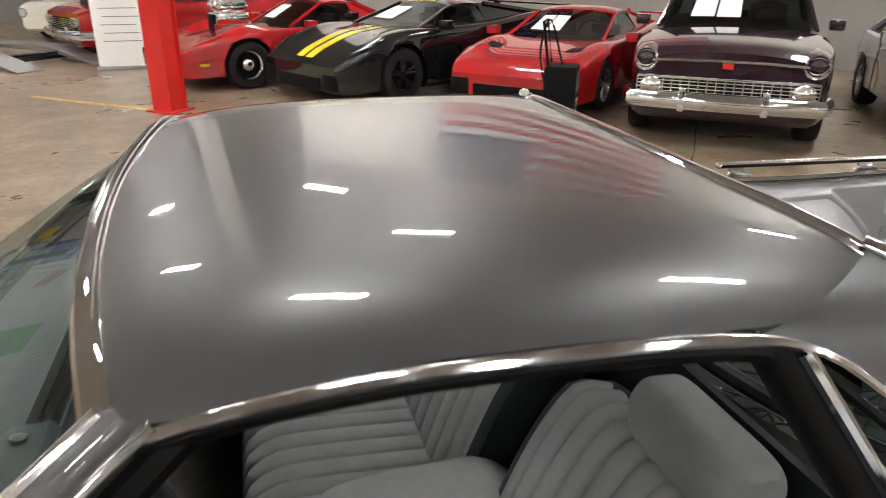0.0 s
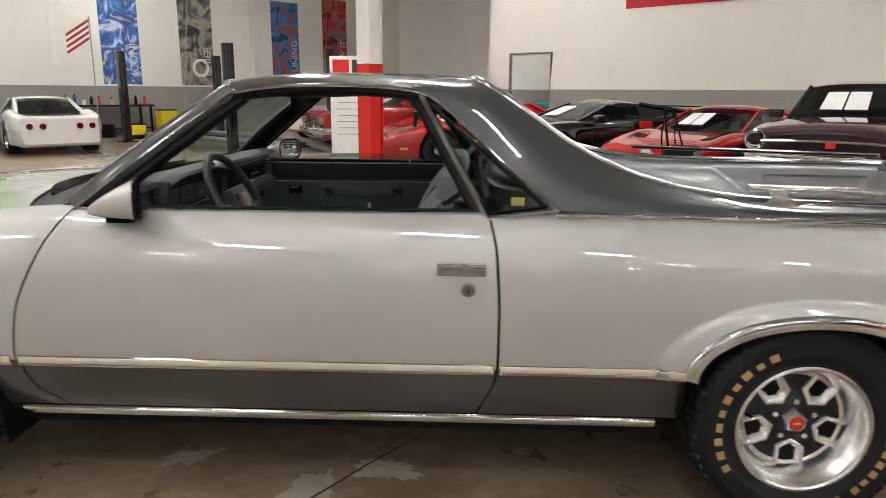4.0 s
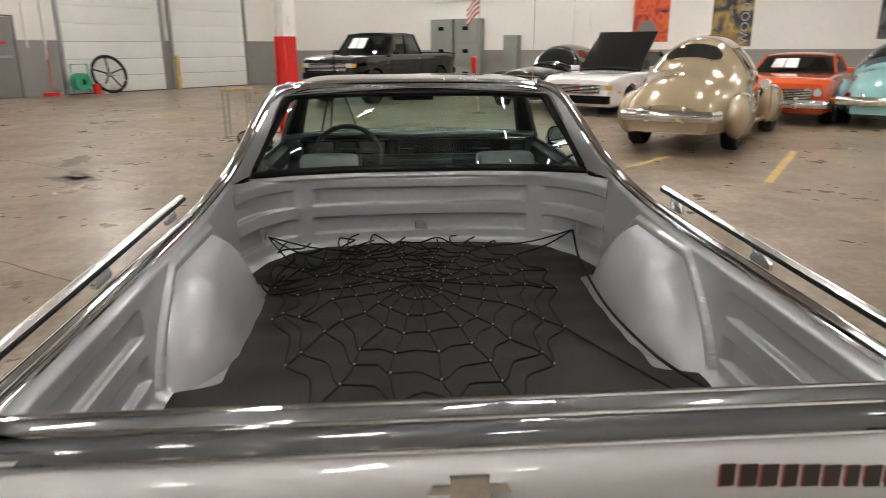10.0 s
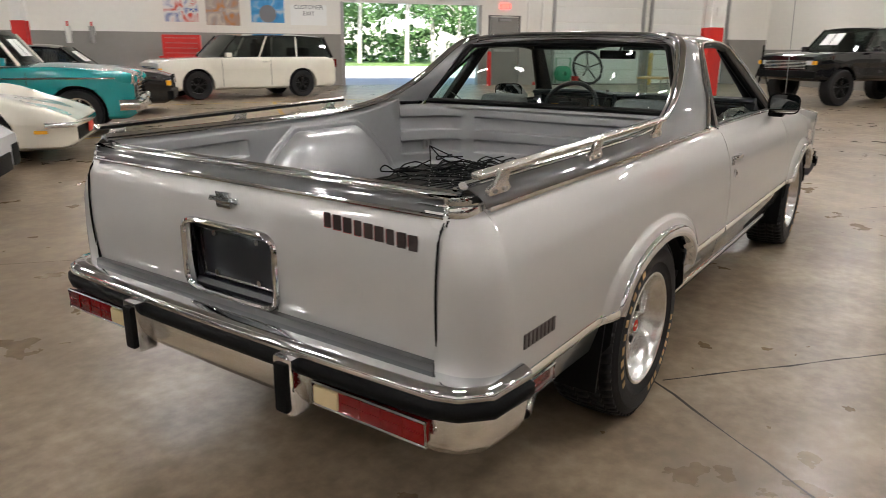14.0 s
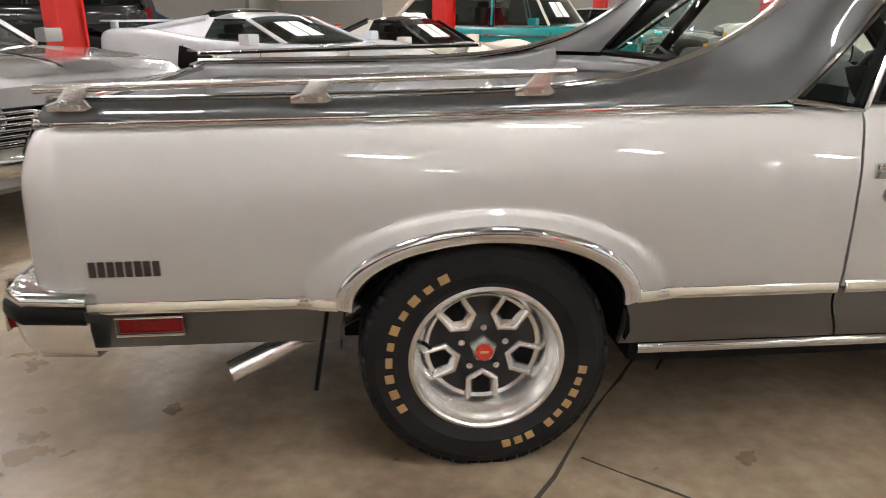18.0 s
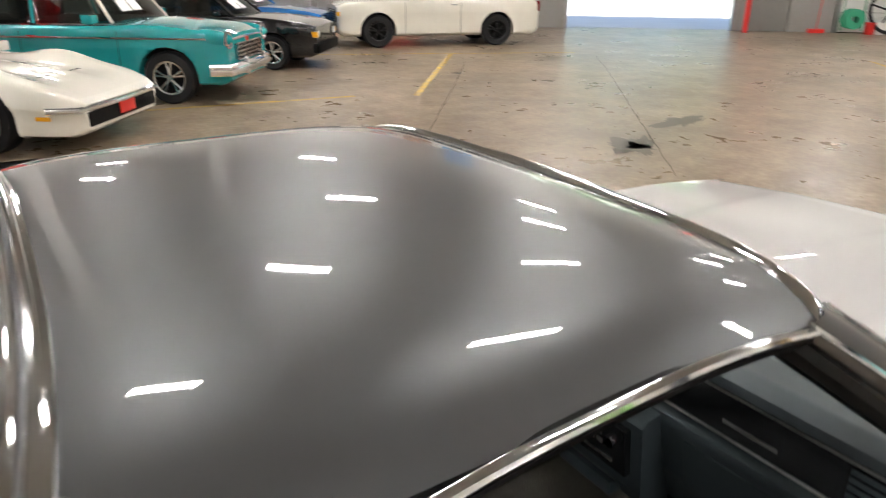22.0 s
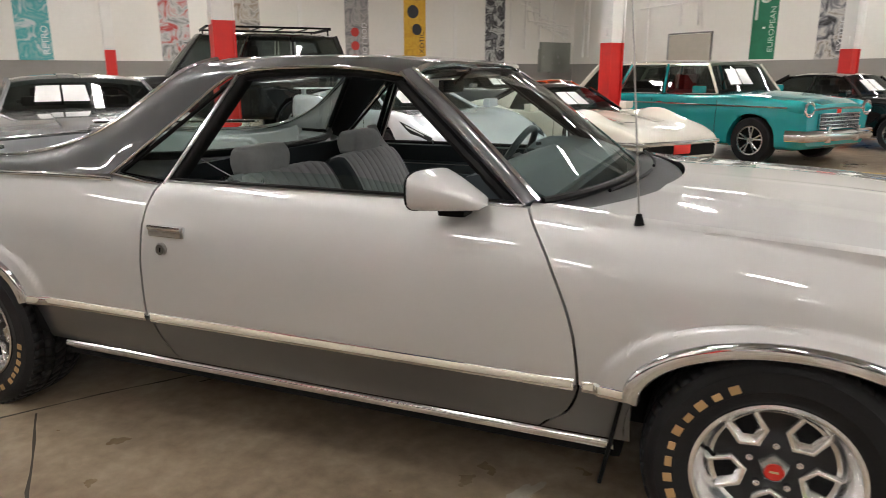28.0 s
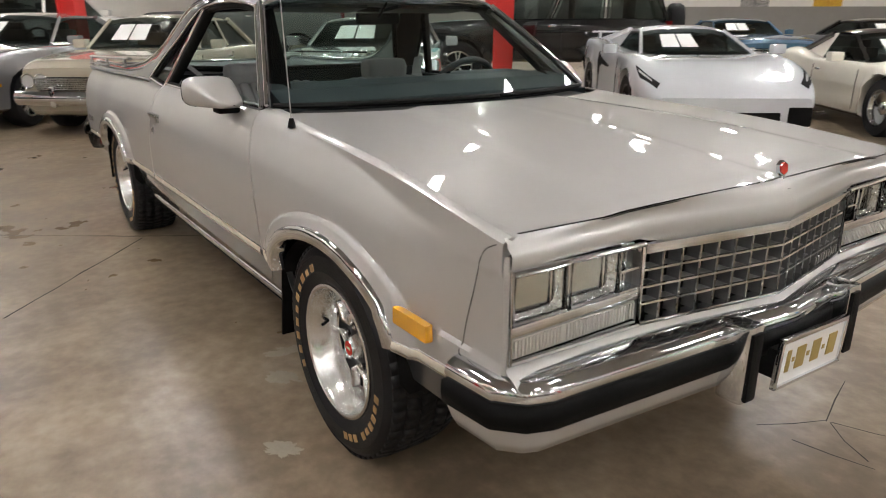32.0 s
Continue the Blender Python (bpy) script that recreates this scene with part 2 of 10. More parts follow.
def block_courses(m):
    """Adds the shallow relief of painted block courses to a wall paint."""
    nt = m.node_tree
    b = nt.nodes["Principled BSDF"]
    tc, mp, br, bp = (nt.nodes.new(k) for k in ("ShaderNodeTexCoord", "ShaderNodeMapping", "ShaderNodeTexBrick", "ShaderNodeBump"))
    mp.inputs["Rotation"].default_value = (radians(-90), 0, 0)
    br.inputs["Scale"].default_value = 1.0
    br.inputs["Brick Width"].default_value, br.inputs["Row Height"].default_value = 0.40, 0.20
    br.inputs["Mortar Size"].default_value, br.inputs["Mortar Smooth"].default_value = 0.006, 0.4
    bp.inputs["Strength"].default_value, bp.inputs["Distance"].default_value, bp.invert = 0.5, 0.004, True
    nt.links.new(tc.outputs["Object"], mp.inputs[0])
    nt.links.new(mp.outputs[0], br.inputs["Vector"])
    nt.links.new(br.outputs["Fac"], bp.inputs["Height"])
    nt.links.new(bp.outputs[0], b.inputs["Normal"])


block_courses(WHITEWALL)
block_courses(GREYWALL)


# ---- mesh tools ----
def part(name, bm, material, parent=None, label="", smooth=True, angle=40):
    """Links a bmesh as one mesh object under a thing or part."""
    me = bpy.data.meshes.new(name)
    if smooth:
        lim = radians(angle)
        for f in bm.faces:
            f.smooth = True
        for e in bm.edges:
            if len(e.link_faces) == 2 and e.calc_face_angle(0) > lim:
                e.smooth = False
    bm.to_mesh(me)
    bm.free()
    for mm in material if isinstance(material, (list, tuple)) else (material,):
        me.materials.append(mm)
    ob = new(name, me)
    ob.parent = parent
    if label:
        ob["label"] = label
    return ob


def thing(name, m, label, category, group="", kind=""):
    ob = new(name)
    ob.empty_display_size = 0.2
    ob.matrix_basis = m
    return tagged(ob, label, category, group, kind)


def grid(rows, bm=None, flip=False, close_u=False, close_v=False, mi=0):
    """Quads over rows of points."""
    bm = bm or bmesh.new()
    vs = [[bm.verts.new(p) for p in r] for r in rows]
    n, k = len(vs), len(vs[0])
    for i in range(n if close_u else n - 1):
        for j in range(k if close_v else k - 1):
            a, b, c, d = vs[i][j], vs[(i + 1) % n][j], vs[(i + 1) % n][(j + 1) % k], vs[i][(j + 1) % k]
            q = []
            for v in ((a, d, c, b) if flip else (a, b, c, d)):
                if v not in q and all((v.co - w.co).length > 1e-7 for w in q):
                    q.append(v)
            if len(q) >= 3:
                try:
                    bm.faces.new(q).material_index = mi
                except ValueError:
                    pass
    return bm


def box(x0, x1, y0, y1, z0, z1, bevel=0.0, bm=None, seg=2, m=None):
    """A box, bevelled, added to bm, moved by the matrix m."""
    own = bmesh.new()
    bmesh.ops.create_cube(own, size=1)
    for v in own.verts:
        v.co = Vector(((x0 + x1) / 2 + v.co.x * (x1 - x0), (y0 + y1) / 2 + v.co.y * (y1 - y0), (z0 + z1) / 2 + v.co.z * (z1 - z0)))
    if bevel > 0:
        bmesh.ops.bevel(own, geom=own.edges[:], offset=bevel, segments=seg, profile=0.7, affect="EDGES")
    if m:
        own.transform(m)
    return merge(bm, own)


def merge(bm, own):
    if bm is None:
        return own
    me = bpy.data.meshes.new("tmp")
    own.to_mesh(me)
    own.free()
    bm.from_mesh(me)
    bpy.data.meshes.remove(me)
    return bm


def prism(outline, d0, d1, axis="y", bevel=0.0, bm=None):
    """A closed outline of 2D points pushed from d0 to d1 along an axis."""
    own = bmesh.new()

    def at(p, d):
        return {"y": (p[0], d, p[1]), "x": (d, p[0], p[1]), "z": (p[0], p[1], d)}[axis]

    a, b = [own.verts.new(at(p, d0)) for p in outline], [own.verts.new(at(p, d1)) for p in outline]
    own.faces.new(a), own.faces.new(b[::-1])
    for i in range(len(a)):
        j = (i + 1) % len(a)
        own.faces.new((a[j], a[i], b[i], b[j]))
    bmesh.ops.recalc_face_normals(own, faces=own.faces[:])
    if bevel > 0:
        bmesh.ops.bevel(own, geom=own.edges[:], offset=bevel, segments=2, profile=0.7, affect="EDGES")
    return merge(bm, own)


def spin(profile, seg=32, bm=None, m=None, arc=360.0):
    """Turns a profile of (radius, along) points round the y axis."""
    own = bmesh.new()
    n = seg if arc >= 360 else seg + 1
    rows = []
    for i in range(n):
        a = radians(arc) * i / seg
        rows.append([(r * math.cos(a), d, r * math.sin(a)) for r, d in profile])
    grid(rows, own, close_u=arc >= 360)
    bmesh.ops.remove_doubles(own, verts=own.verts[:], dist=1e-6)
    bmesh.ops.recalc_face_normals(own, faces=own.faces[:])
    if m:
        own.transform(m)
    return merge(bm, own)


def tube(points, r, sides=8, bm=None, closed=False, flat=1.0):
    """A round bar along points."""
    own = bmesh.new()
    pts = [Vector(p) for p in points]
    n = len(pts)
    rows = []
    for i, p in enumerate(pts):
        a = pts[(i - 1) % n] if closed or i else p
        b = pts[(i + 1) % n] if closed or i < n - 1 else p
        d = (b - a).normalized()
        up = Vector((0, 0, 1)) if abs(d.z) < 0.9 else Vector((1, 0, 0))
        s = d.cross(up).normalized()
        u = s.cross(d)
        rows.append([p + r * (math.cos(2 * math.pi * k / sides) * s + flat * math.sin(2 * math.pi * k / sides) * u) for k in range(sides)])
    grid(rows, own, close_u=closed, close_v=True)
    if not closed:
        for row in (0, -1):
            vs = own.verts[:sides] if row == 0 else own.verts[-sides:]
            try:
                own.faces.new(list(vs))
            except ValueError:
                pass
    bmesh.ops.recalc_face_normals(own, faces=own.faces[:])
    return merge(bm, own)


def cyl(p0, p1, r, sides=16, bm=None, r2=None):
    """A solid cylinder or cone between two points."""
    own = bmesh.new()
    d = Vector(p1) - Vector(p0)
    bmesh.ops.create_cone(own, cap_ends=True, segments=sides, radius1=r, radius2=r if r2 is None else r2, depth=d.length)
    own.transform(Matrix.Translation((Vector(p0) + Vector(p1)) / 2) @ d.to_track_quat("Z", "Y").to_matrix().to_4x4())
    return merge(bm, own)


def lerp(a, b, t):
    return a + (b - a) * t


def curve(table, x):
    """Smooth interpolation through (x, value) pairs."""
    xs = [p[0] for p in table]
    if x <= xs[0]:
        return table[0][1]
    if x >= xs[-1]:
        return table[-1][1]
    i = max(k for k in range(len(xs) - 1) if xs[k] <= x)

    def slope(k):
        if k == 0:
            return (table[1][1] - table[0][1]) / (xs[1] - xs[0])
        if k == len(xs) - 1:
            return (table[-1][1] - table[-2][1]) / (xs[-1] - xs[-2])
        a, b = (table[k][1] - table[k - 1][1]) / (xs[k] - xs[k - 1]), (table[k + 1][1] - table[k][1]) / (xs[k + 1] - xs[k])
        return 0 if a * b <= 0 else 2 * a * b / (a + b)

    h = xs[i + 1] - xs[i]
    s = (x - xs[i]) / h
    return ((2 * s**3 - 3 * s**2 + 1) * table[i][1] + (s**3 - 2 * s**2 + s) * h * slope(i)
            + (3 * s**2 - 2 * s**3) * table[i + 1][1] + (s**3 - s**2) * h * slope(i + 1))


def path3(points, n):
    """n points along a smooth line through 3D points, spaced by length."""
    d = [0.0]
    for a, b in zip(points, points[1:]):
        d.append(d[-1] + (Vector(b) - Vector(a)).length)
    out = []
    for i in range(n):
        s = d[-1] * i / (n - 1)
        out.append(tuple(curve([(t, p[k]) for t, p in zip(d, points)], s) for k in range(3)))
    return out


def text_bm(words, size, depth=0.002, spread=1.0):
    """Solid letters in the x-y plane, centred."""
    cu = bpy.data.curves.new("letters", "FONT")
    cu.body, cu.size, cu.extrude, cu.align_x, cu.align_y = words, size, depth, "CENTER", "CENTER"
    cu.space_character = spread
    cu.resolution_u = 3
    tmp = bpy.data.objects.new("letters", cu)
    scene.collection.objects.link(tmp)
    dg = bpy.context.evaluated_depsgraph_get()
    me = bpy.data.meshes.new_from_object(tmp.evaluated_get(dg))
    bm = bmesh.new()
    bm.from_mesh(me)
    bpy.data.objects.remove(tmp), bpy.data.curves.remove(cu), bpy.data.meshes.remove(me)
    return bm


# ---- the hall, turned against the pickup ----
TURN = -40.5
E1 = Vector((math.cos(radians(TURN)), math.sin(radians(TURN)), 0))
E2 = Vector((-math.sin(radians(TURN)), math.cos(radians(TURN)), 0))
ROOM = pose(0, 0, 0, 0, 0, TURN)
U0, U1, V0, V1, TOP, WAINSCOT = -27.5, 20.7, -12.5, 24.3, 7.2, 1.42


def uv(x, y):
    p = Vector((x, y, 0))
    return p.dot(E1), p.dot(E2)


floor_bm = bmesh.new()
grid([[(x, y, 0) for y in (-60, -20, 0, 20, 40, 90)] for x in (-80, -20, 0, 20, 40, 120)], floor_bm)
floor_ob = part("floor", floor_bm, CONCRETE, smooth=False)
floor_ob.data.flip_normals() if floor_ob.data.polygons[0].normal.z < 0 else None
tagged(floor_ob, "worn sealed concrete floor, warm grey with stains", "floor", kind="structure")


def wall(name, u0, v0, u1, v1, openings=(), label="white painted block wall with grey lower band", thick=0.3):
    """A wall from one plan point to another with rectangular openings (from, to, bottom, top); white above and grey below."""
    a, b = Vector((u0, v0)), Vector((u1, v1))
    length = (b - a).length
    d = (b - a).normalized()
    rz = math.degrees(math.atan2(d.y, d.x))
    bm = bmesh.new()
    cuts = sorted({0.0, length, *(c for o in openings for c in o[:2])})
    for s0, s1 in zip(cuts, cuts[1:]):
        mid = (s0 + s1) / 2
        hole = next((o for o in openings if o[0] <= mid <= o[1]), None)
        spans = [(0, TOP)] if not hole else [(0, hole[2]), (hole[3], TOP)]
        for z0, z1 in spans:
            for lo, hi, mi in ((z0, min(z1, WAINSCOT), 1), (max(z0, WAINSCOT), z1, 0)):
                if hi - lo > 0.01:
                    own = box(s0, s1, 0, thick, lo, hi)
                    for f in own.faces:
                        f.material_index = mi
                    merge(bm, own)
    ob = part(name, bm, (WHITEWALL, GREYWALL), smooth=False)
    ob.matrix_basis = ROOM @ pose(u0, v0, 0, 0, 0, rz)
    return tagged(ob, label, "wall", kind="structure")


# ---- hall structure ----
OPEN = (2.35, 7.6, 0.0, 3.0)
WAINSCOT = 1.85
wall("wall_doors", U0, V1, U1, V1, [(OPEN[0] - U0, OPEN[1] - U0, OPEN[2], OPEN[3])])
wall("wall_back", U0, V0 - 4, U0, V1)
bpy.data.objects["wall_back"].matrix_basis = ROOM @ pose(U0, V0 - 4, 0, 0, 0, 90)
WAINSCOT = 1.45
wall("wall_banners", U1, V1, U1, -18.0)
WAINSCOT = 1.42
wall("wall_flag", 11.4, V0, U0, V0, [(0.75, 2.05, 0.0, 2.3)], thick=0.3)
wall("wall_recess", U1, -18.0, 11.4, -18.0, label="cream wall of the recess")
wall("wall_recess_side", 11.4, -18.0, 11.4, V0 - 0.3)
# walls are drawn from their inner face outwards
ceil = part("ceiling", box(U0 - 1, U1 + 1, -19, V1 + 1, TOP, TOP + 0.3), CEIL, smooth=False)
ceil.matrix_basis = ROOM.copy()
tagged(ceil, "plain grey painted deck ceiling", "ceiling", kind="structure")
back = part("backroom_wall", box(8.0, 12.5, -16.6, -16.4, 0, 4.0), WHITEWALL, smooth=False)
back.matrix_basis = ROOM.copy()
tagged(back, "white wall of the room beyond the doorway", "wall", kind="structure")

# light fixtures
LAMPGLOW = mat("lamp_diffuser", (0.9, 0.9, 0.9), 0.5, emit=(0.985, 0.955, 0.932), emit_power=LAMP_POWER)


def ceiling_light():
    t = thing("ceiling_light", pose(0, 0, 0), "long white high-bay fluorescent fixture hung under the ceiling", "light", "ceiling lights")
    part("housing", box(-0.62, 0.62, -0.20, 0.20, 0.02, 0.09, 0.01), WHITEPAINT, t)
    part("diffuser", box(-0.59, 0.59, -0.11, 0.11, 0.0, 0.022), LAMPGLOW, t, smooth=False)
    for x in (-0.45, 0.45):
        part("hanger", cyl((x, 0, 0.08), (x, 0, TOP - 6.2), 0.006, 6), STEEL, t)
    return t


lamp0 = ceiling_light()
# (-1.2, -10.2), (9.4, -10.4), (18.8, -5.6): unseen fixtures added to brighten the white walls
LAMPS = [(5.2, -7.5), (9.5, -4.6), (3.5, -1.9), (-1.0, -2.8), (15.4, -9.1), (14.4, -2.6), (-5.8, -4.0), (-10.9, -4.2), (-16.0, -4.2), (-21.5, -4.2), (-8.0, -9.4), (-17.0, -9.4), (-1.2, -10.2), (9.4, -10.4), (18.8, -5.6),
         (8.8, 0.6), (14.2, 1.2), (-7.7, 0.6), (-12.8, 0.9), (-18.5, 0.9), (-23.5, 0.9), (2.5, 5.2), (-2.5, 5.1), (-8.6, 7.4), (-12.8, 5.6), (-18.5, 5.6), (-23.5, 5.6), (7.6, 5.1), (12.7, 5.3), (17.8, 5.3),
         (2.3, 10.8), (-2.4, 10.4), (-14.3, 9.6), (-20.2, 10.2), (7.6, 10.2), (12.7, 10.2), (17.8, 10.2), (2.3, 16.2), (-2.7, 15.3), (-10.8, 16.8), (-15.0, 16.0), (-21.0, 15.8), (7.6, 15.2), (12.7, 15.2), (17.8, 15.2),
         (-21.0, 20.8), (-12.8, 20.8), (-5.2, 20.8), (2.4, 20.8), (10.0, 20.8), (17.8, 20.8)]
lamp0.matrix_basis = ROOM @ pose(LAMPS[0][0], LAMPS[0][1], 6.2)
for u, v in LAMPS[1:]:
    copy_thing(lamp0, ROOM @ pose(u, v, 6.2))


# columns
def column(x, y, red_to=1.75):
    t = thing("steel_column", pose(x, y, 0, 0, 0, TURN), "white steel column with red painted lower part", "column", "steel columns")
    for lo, hi, mm, nm in ((0, red_to, REDPAINT, "red_lower_shaft"), (red_to, TOP, WHITEPAINT, "white_upper_shaft")):
        bm = box(-0.14, 0.14, -0.14, -0.12, lo, hi)
        box(-0.14, 0.14, 0.12, 0.14, lo, hi, bm=bm)
        box(-0.10, 0.10, -0.121, 0.121, lo, hi, bm=bm)
        part(nm, bm, mm, t, smooth=False)
    bm = box(-0.2, 0.2, -0.2, 0.2, 0, 0.02)
    part("base_plate", bm, REDPAINT, t, smooth=False)
    part("switch_box", box(-0.05, 0.05, -0.17, -0.14, 1.95, 2.10, 0.005), WHITEPAINT, t)
    return t


for x, y, r in ((2.58, -7.98, 1.75), (11.42, 2.03, 1.75), (-7.55, 0.04, 2.1), (-3.30, 4.95, 2.0), (0.9, 9.85, 1.85), (5.15, 14.75, 1.85), (-13.6, 12.9, 2.0)):
    column(x, y, r)


# ---- the pickup: body surfaces ----
SIDE = [(0.28, 0.795), (0.31, 0.812), (0.37, 0.845), (0.44, 0.866), (0.50, 0.882), (0.52, 0.900), (0.58, 0.905), (0.68, 0.905),
        (0.767, 0.898), (0.83, 0.888), (0.89, 0.868), (0.93, 0.848), (0.96, 0.826), (0.985, 0.79)]
TAPER = [(-1.2, 0.975), (-1.0, 0.982), (-0.6, 0.984), (0.0, 1.0), (2.4, 1.0), (3.0, 0.997), (3.4, 0.988), (3.75, 0.962)]
SHOULDER = [(-1.12, 0.955), (-0.3, 0.968), (0.7, 0.985), (0.98, 0.977), (2.29, 0.977), (2.6, 0.958), (3.2, 0.925), (3.74, 0.866)]
AXLES = (0.0, 2.974)
ARCH_A, ARCH_B, TRIM_Z = 0.385, 0.195, 0.515
FRONT_SEAM = [(0.30, 2.33), (0.35, 2.355), (0.41, 2.43), (0.51, 2.462), (0.65, 2.445), (0.85, 2.365), (0.98, 2.285)]
REAR_SEAM = [(0.30, 1.03), (0.37, 1.0), (0.45, 0.962), (0.51, 0.952), (0.68, 0.950), (0.87, 0.960), (0.98, 0.983)]


def side_y(x, z):
    top = curve(SHOULDER, x)
    zz = z if z < TRIM_Z else TRIM_Z + (z - TRIM_Z) * (0.977 - TRIM_Z) / (top - TRIM_Z)
    y = curve(SIDE, zz) * curve(TAPER, x)
    f = min(1.0, max(0.0, (x - 3.15) / 0.55))
    f = f * f * (3 - 2 * f)
    y = lerp(y, lerp(y, 0.868, 1.0 if z > 0.6 else 0.3) - 0.016 * max(0.0, (z - 0.82) / 0.05) ** 2, f)
    if x > 2.35 and z > 0.8:
        y = max(y, lerp(y, hood_edge(x) + 0.024 + 0.10 * max(0.0, curve(SHOULDER, x) - z), min(1.0, (x - 2.35) / 0.25)))
    for ax in AXLES:
        d = math.hypot((x - ax) / ARCH_A, (z - TRIM_Z) / ARCH_B)
        if z > TRIM_Z - 0.02 and d < 2:
            q = (d - 0.97) / 0.24
            y += (0.024 - 0.014 * max(0.0, q)) * min(1.0, max(0.0, (1.0 - q) / 0.14))
    return y


def arch_z(x):
    for ax in AXLES:
        if abs(x - ax) < ARCH_A:
            return TRIM_Z + ARCH_B * math.sqrt(1 - ((x - ax) / ARCH_A) ** 2)
    return TRIM_Z


def side_rows(xa, xb, zlo, zup, nx, nz, s, xs=None):
    rows = []
    for i in range(nx + 1):
        t = i / nx
        row = []
        for j in range(nz + 1):
            w = j / nz
            x = lerp(xa(0.7), xb(0.7), t) if not xs else xs[i]
            for _ in range(3):
                z = lerp(zlo(x), zup(x), w)
                if not xs:
                    x = lerp(xa(z), xb(z), t)
            row.append((x, s * side_y(x, z), z))
        rows.append(row)
    return rows


def solid(bm, depth=0.02):
    """Gives a sheet a folded-in rim, so that panel edges show thickness."""
    edge = [e for e in bm.edges if e.is_boundary]
    got = bmesh.ops.extrude_edge_only(bm, edges=edge)
    for v in got["geom"]:
        if isinstance(v, bmesh.types.BMVert):
            v.co.y -= math.copysign(depth, v.co.y)
    return bm


pickup = thing("pickup_truck", pose(0, 0, 0), "silver and charcoal coupe pickup with chrome trim on concrete floor", "car")


def xs_even(a, b, n):
    return [lerp(a, b, i / n) for i in range(n + 1)]


GAP = 0.004


def hood_edge(x):
    return lerp(0.770, 0.842, min(1, max(0, (x - 2.44) / 1.26)))


doors = {}
for s in (1, -1):
    # front fender
    fa, fb = (lambda z: curve(FRONT_SEAM, z) + GAP), (lambda z: 3.735 - 0.01 * max(0, (z - 0.75) / 0.1))
    bm = grid(side_rows(fa, fb, arch_z, lambda x: curve(SHOULDER, x), 130, 40, s), flip=s < 0)
    bm = grid([[(x, s * lerp(side_y(x, curve(SHOULDER, x)), hood_edge(x) + 0.0012, k), curve(SHOULDER, x) + 0.011 * k ** 0.6) for k in (0, 0.3, 0.6, 1.0)] for x in xs_even(2.29, 3.725, 30)], bm, flip=s < 0)
    bmesh.ops.remove_doubles(bm, verts=bm.verts[:], dist=0.002)
    fender = part("front_fender", solid(bm), SILVER, pickup)
    # fender front face beside the lamps
    part("fender_nose", grid([[(3.733, s * side_y(3.733, z), z), (3.742, s * 0.866, z), (3.744, s * 0.862, z), (3.730, s * 0.856, z)] for z in xs_even(0.585, 0.845, 8)], flip=s > 0), SILVER, pickup)
    part("fender_seam", tube([(p[0], s * (side_y(p[0], p[1]) + 0.0003), p[1]) for p in path3([(3.705, 0.862, 0), (3.668, 0.84, 0), (3.635, 0.74, 0), (3.605, 0.63, 0), (3.59, 0.53, 0)], 24)], 0.0012, 6), DARKIN, pickup)
    # door skin
    da, db = (lambda z: curve(REAR_SEAM, z) + GAP), (lambda z: curve(FRONT_SEAM, z) - GAP)
    bm = grid(side_rows(da, db, lambda x: TRIM_Z, lambda x: 0.977, 30, 18, s), flip=s < 0)
    door = part("door", solid(bm, 0.03), SILVER, pickup, "silver door with chrome handle and trim")
    doors[s] = door
    bm = grid(side_rows(da, db, lambda x: 0.335, lambda x: TRIM_Z - 0.012, 20, 6, s), flip=s < 0)
    part("lower_door_panel", solid(bm), GREY, door, "charcoal lower panel")
    # quarter panel with its rounded rear corner
    xs = xs_even(0, 1, 74)
    rows = side_rows(lambda z: -1.03, lambda z: curve(REAR_SEAM, z) - GAP, arch_z, lambda x: curve(SHOULDER, x), 140, 40, s)
    corner = []
    zs = xs_even(0.545, 0.9555, 14)
    for k in range(9):
        a = radians(90 * k / 8)
        corner.append([(-1.03 - lerp(0.115, 0.075, max(0, (z - 0.8) / 0.155) ** 2) * math.sin(a), s * (side_y(-1.03, z) - 0.115 * (1 - math.cos(a))), z) for z in zs])
    corner.append([(-1.147 + 0.042 * max(0, (z - 0.8) / 0.155) ** 2, s * 0.752, z) for z in zs])
    bm = grid(rows, flip=s < 0)
    low = [(r[0][0], r[0][1], r[0][2]) for r in rows[:1]]
    grid([[p for p in c] for c in corner], bm, flip=s > 0)
    part("quarter_panel", solid(bm, 0.012), SILVER, pickup)
    # lower dark panels
    for xa, xb, z0, z1 in ((lambda z: 0.375 + 0.02 * (0.515 - z), lambda z: curve(REAR_SEAM, z) - GAP, 0.335, 0.503),
                           (lambda z: -1.02, lambda z: -0.375, 0.385, 0.503),
                           (lambda z: curve(FRONT_SEAM, z) + GAP, lambda z: 2.974 - 0.37, 0.335, 0.503),
                           (lambda z: 2.974 + 0.375, lambda z: 3.68, 0.40, 0.503)):
        bm = grid(side_rows(xa, xb, lambda x: z0, lambda x: z1, 16, 5, s), flip=s < 0)
        part("lower_body_panel", solid(bm), GREY, pickup, "charcoal lower body panel")
    # chrome: waist trims, rocker strip, wheel arch lips, upper strip
    for xa, xb, own in ((-1.0, -0.385, pickup), (0.385, 0.945, pickup), (0.965, 2.452, door), (2.475, 2.60, pickup), (3.355, 3.69, pickup)):
        part("trim_strip", tube([(x, s * (side_y(x, TRIM_Z) + 0.001), TRIM_Z) for x in xs_even(xa, xb, 16)], 0.007, 10, flat=2.6), CHROME, own, "chrome strip with cream inlay")
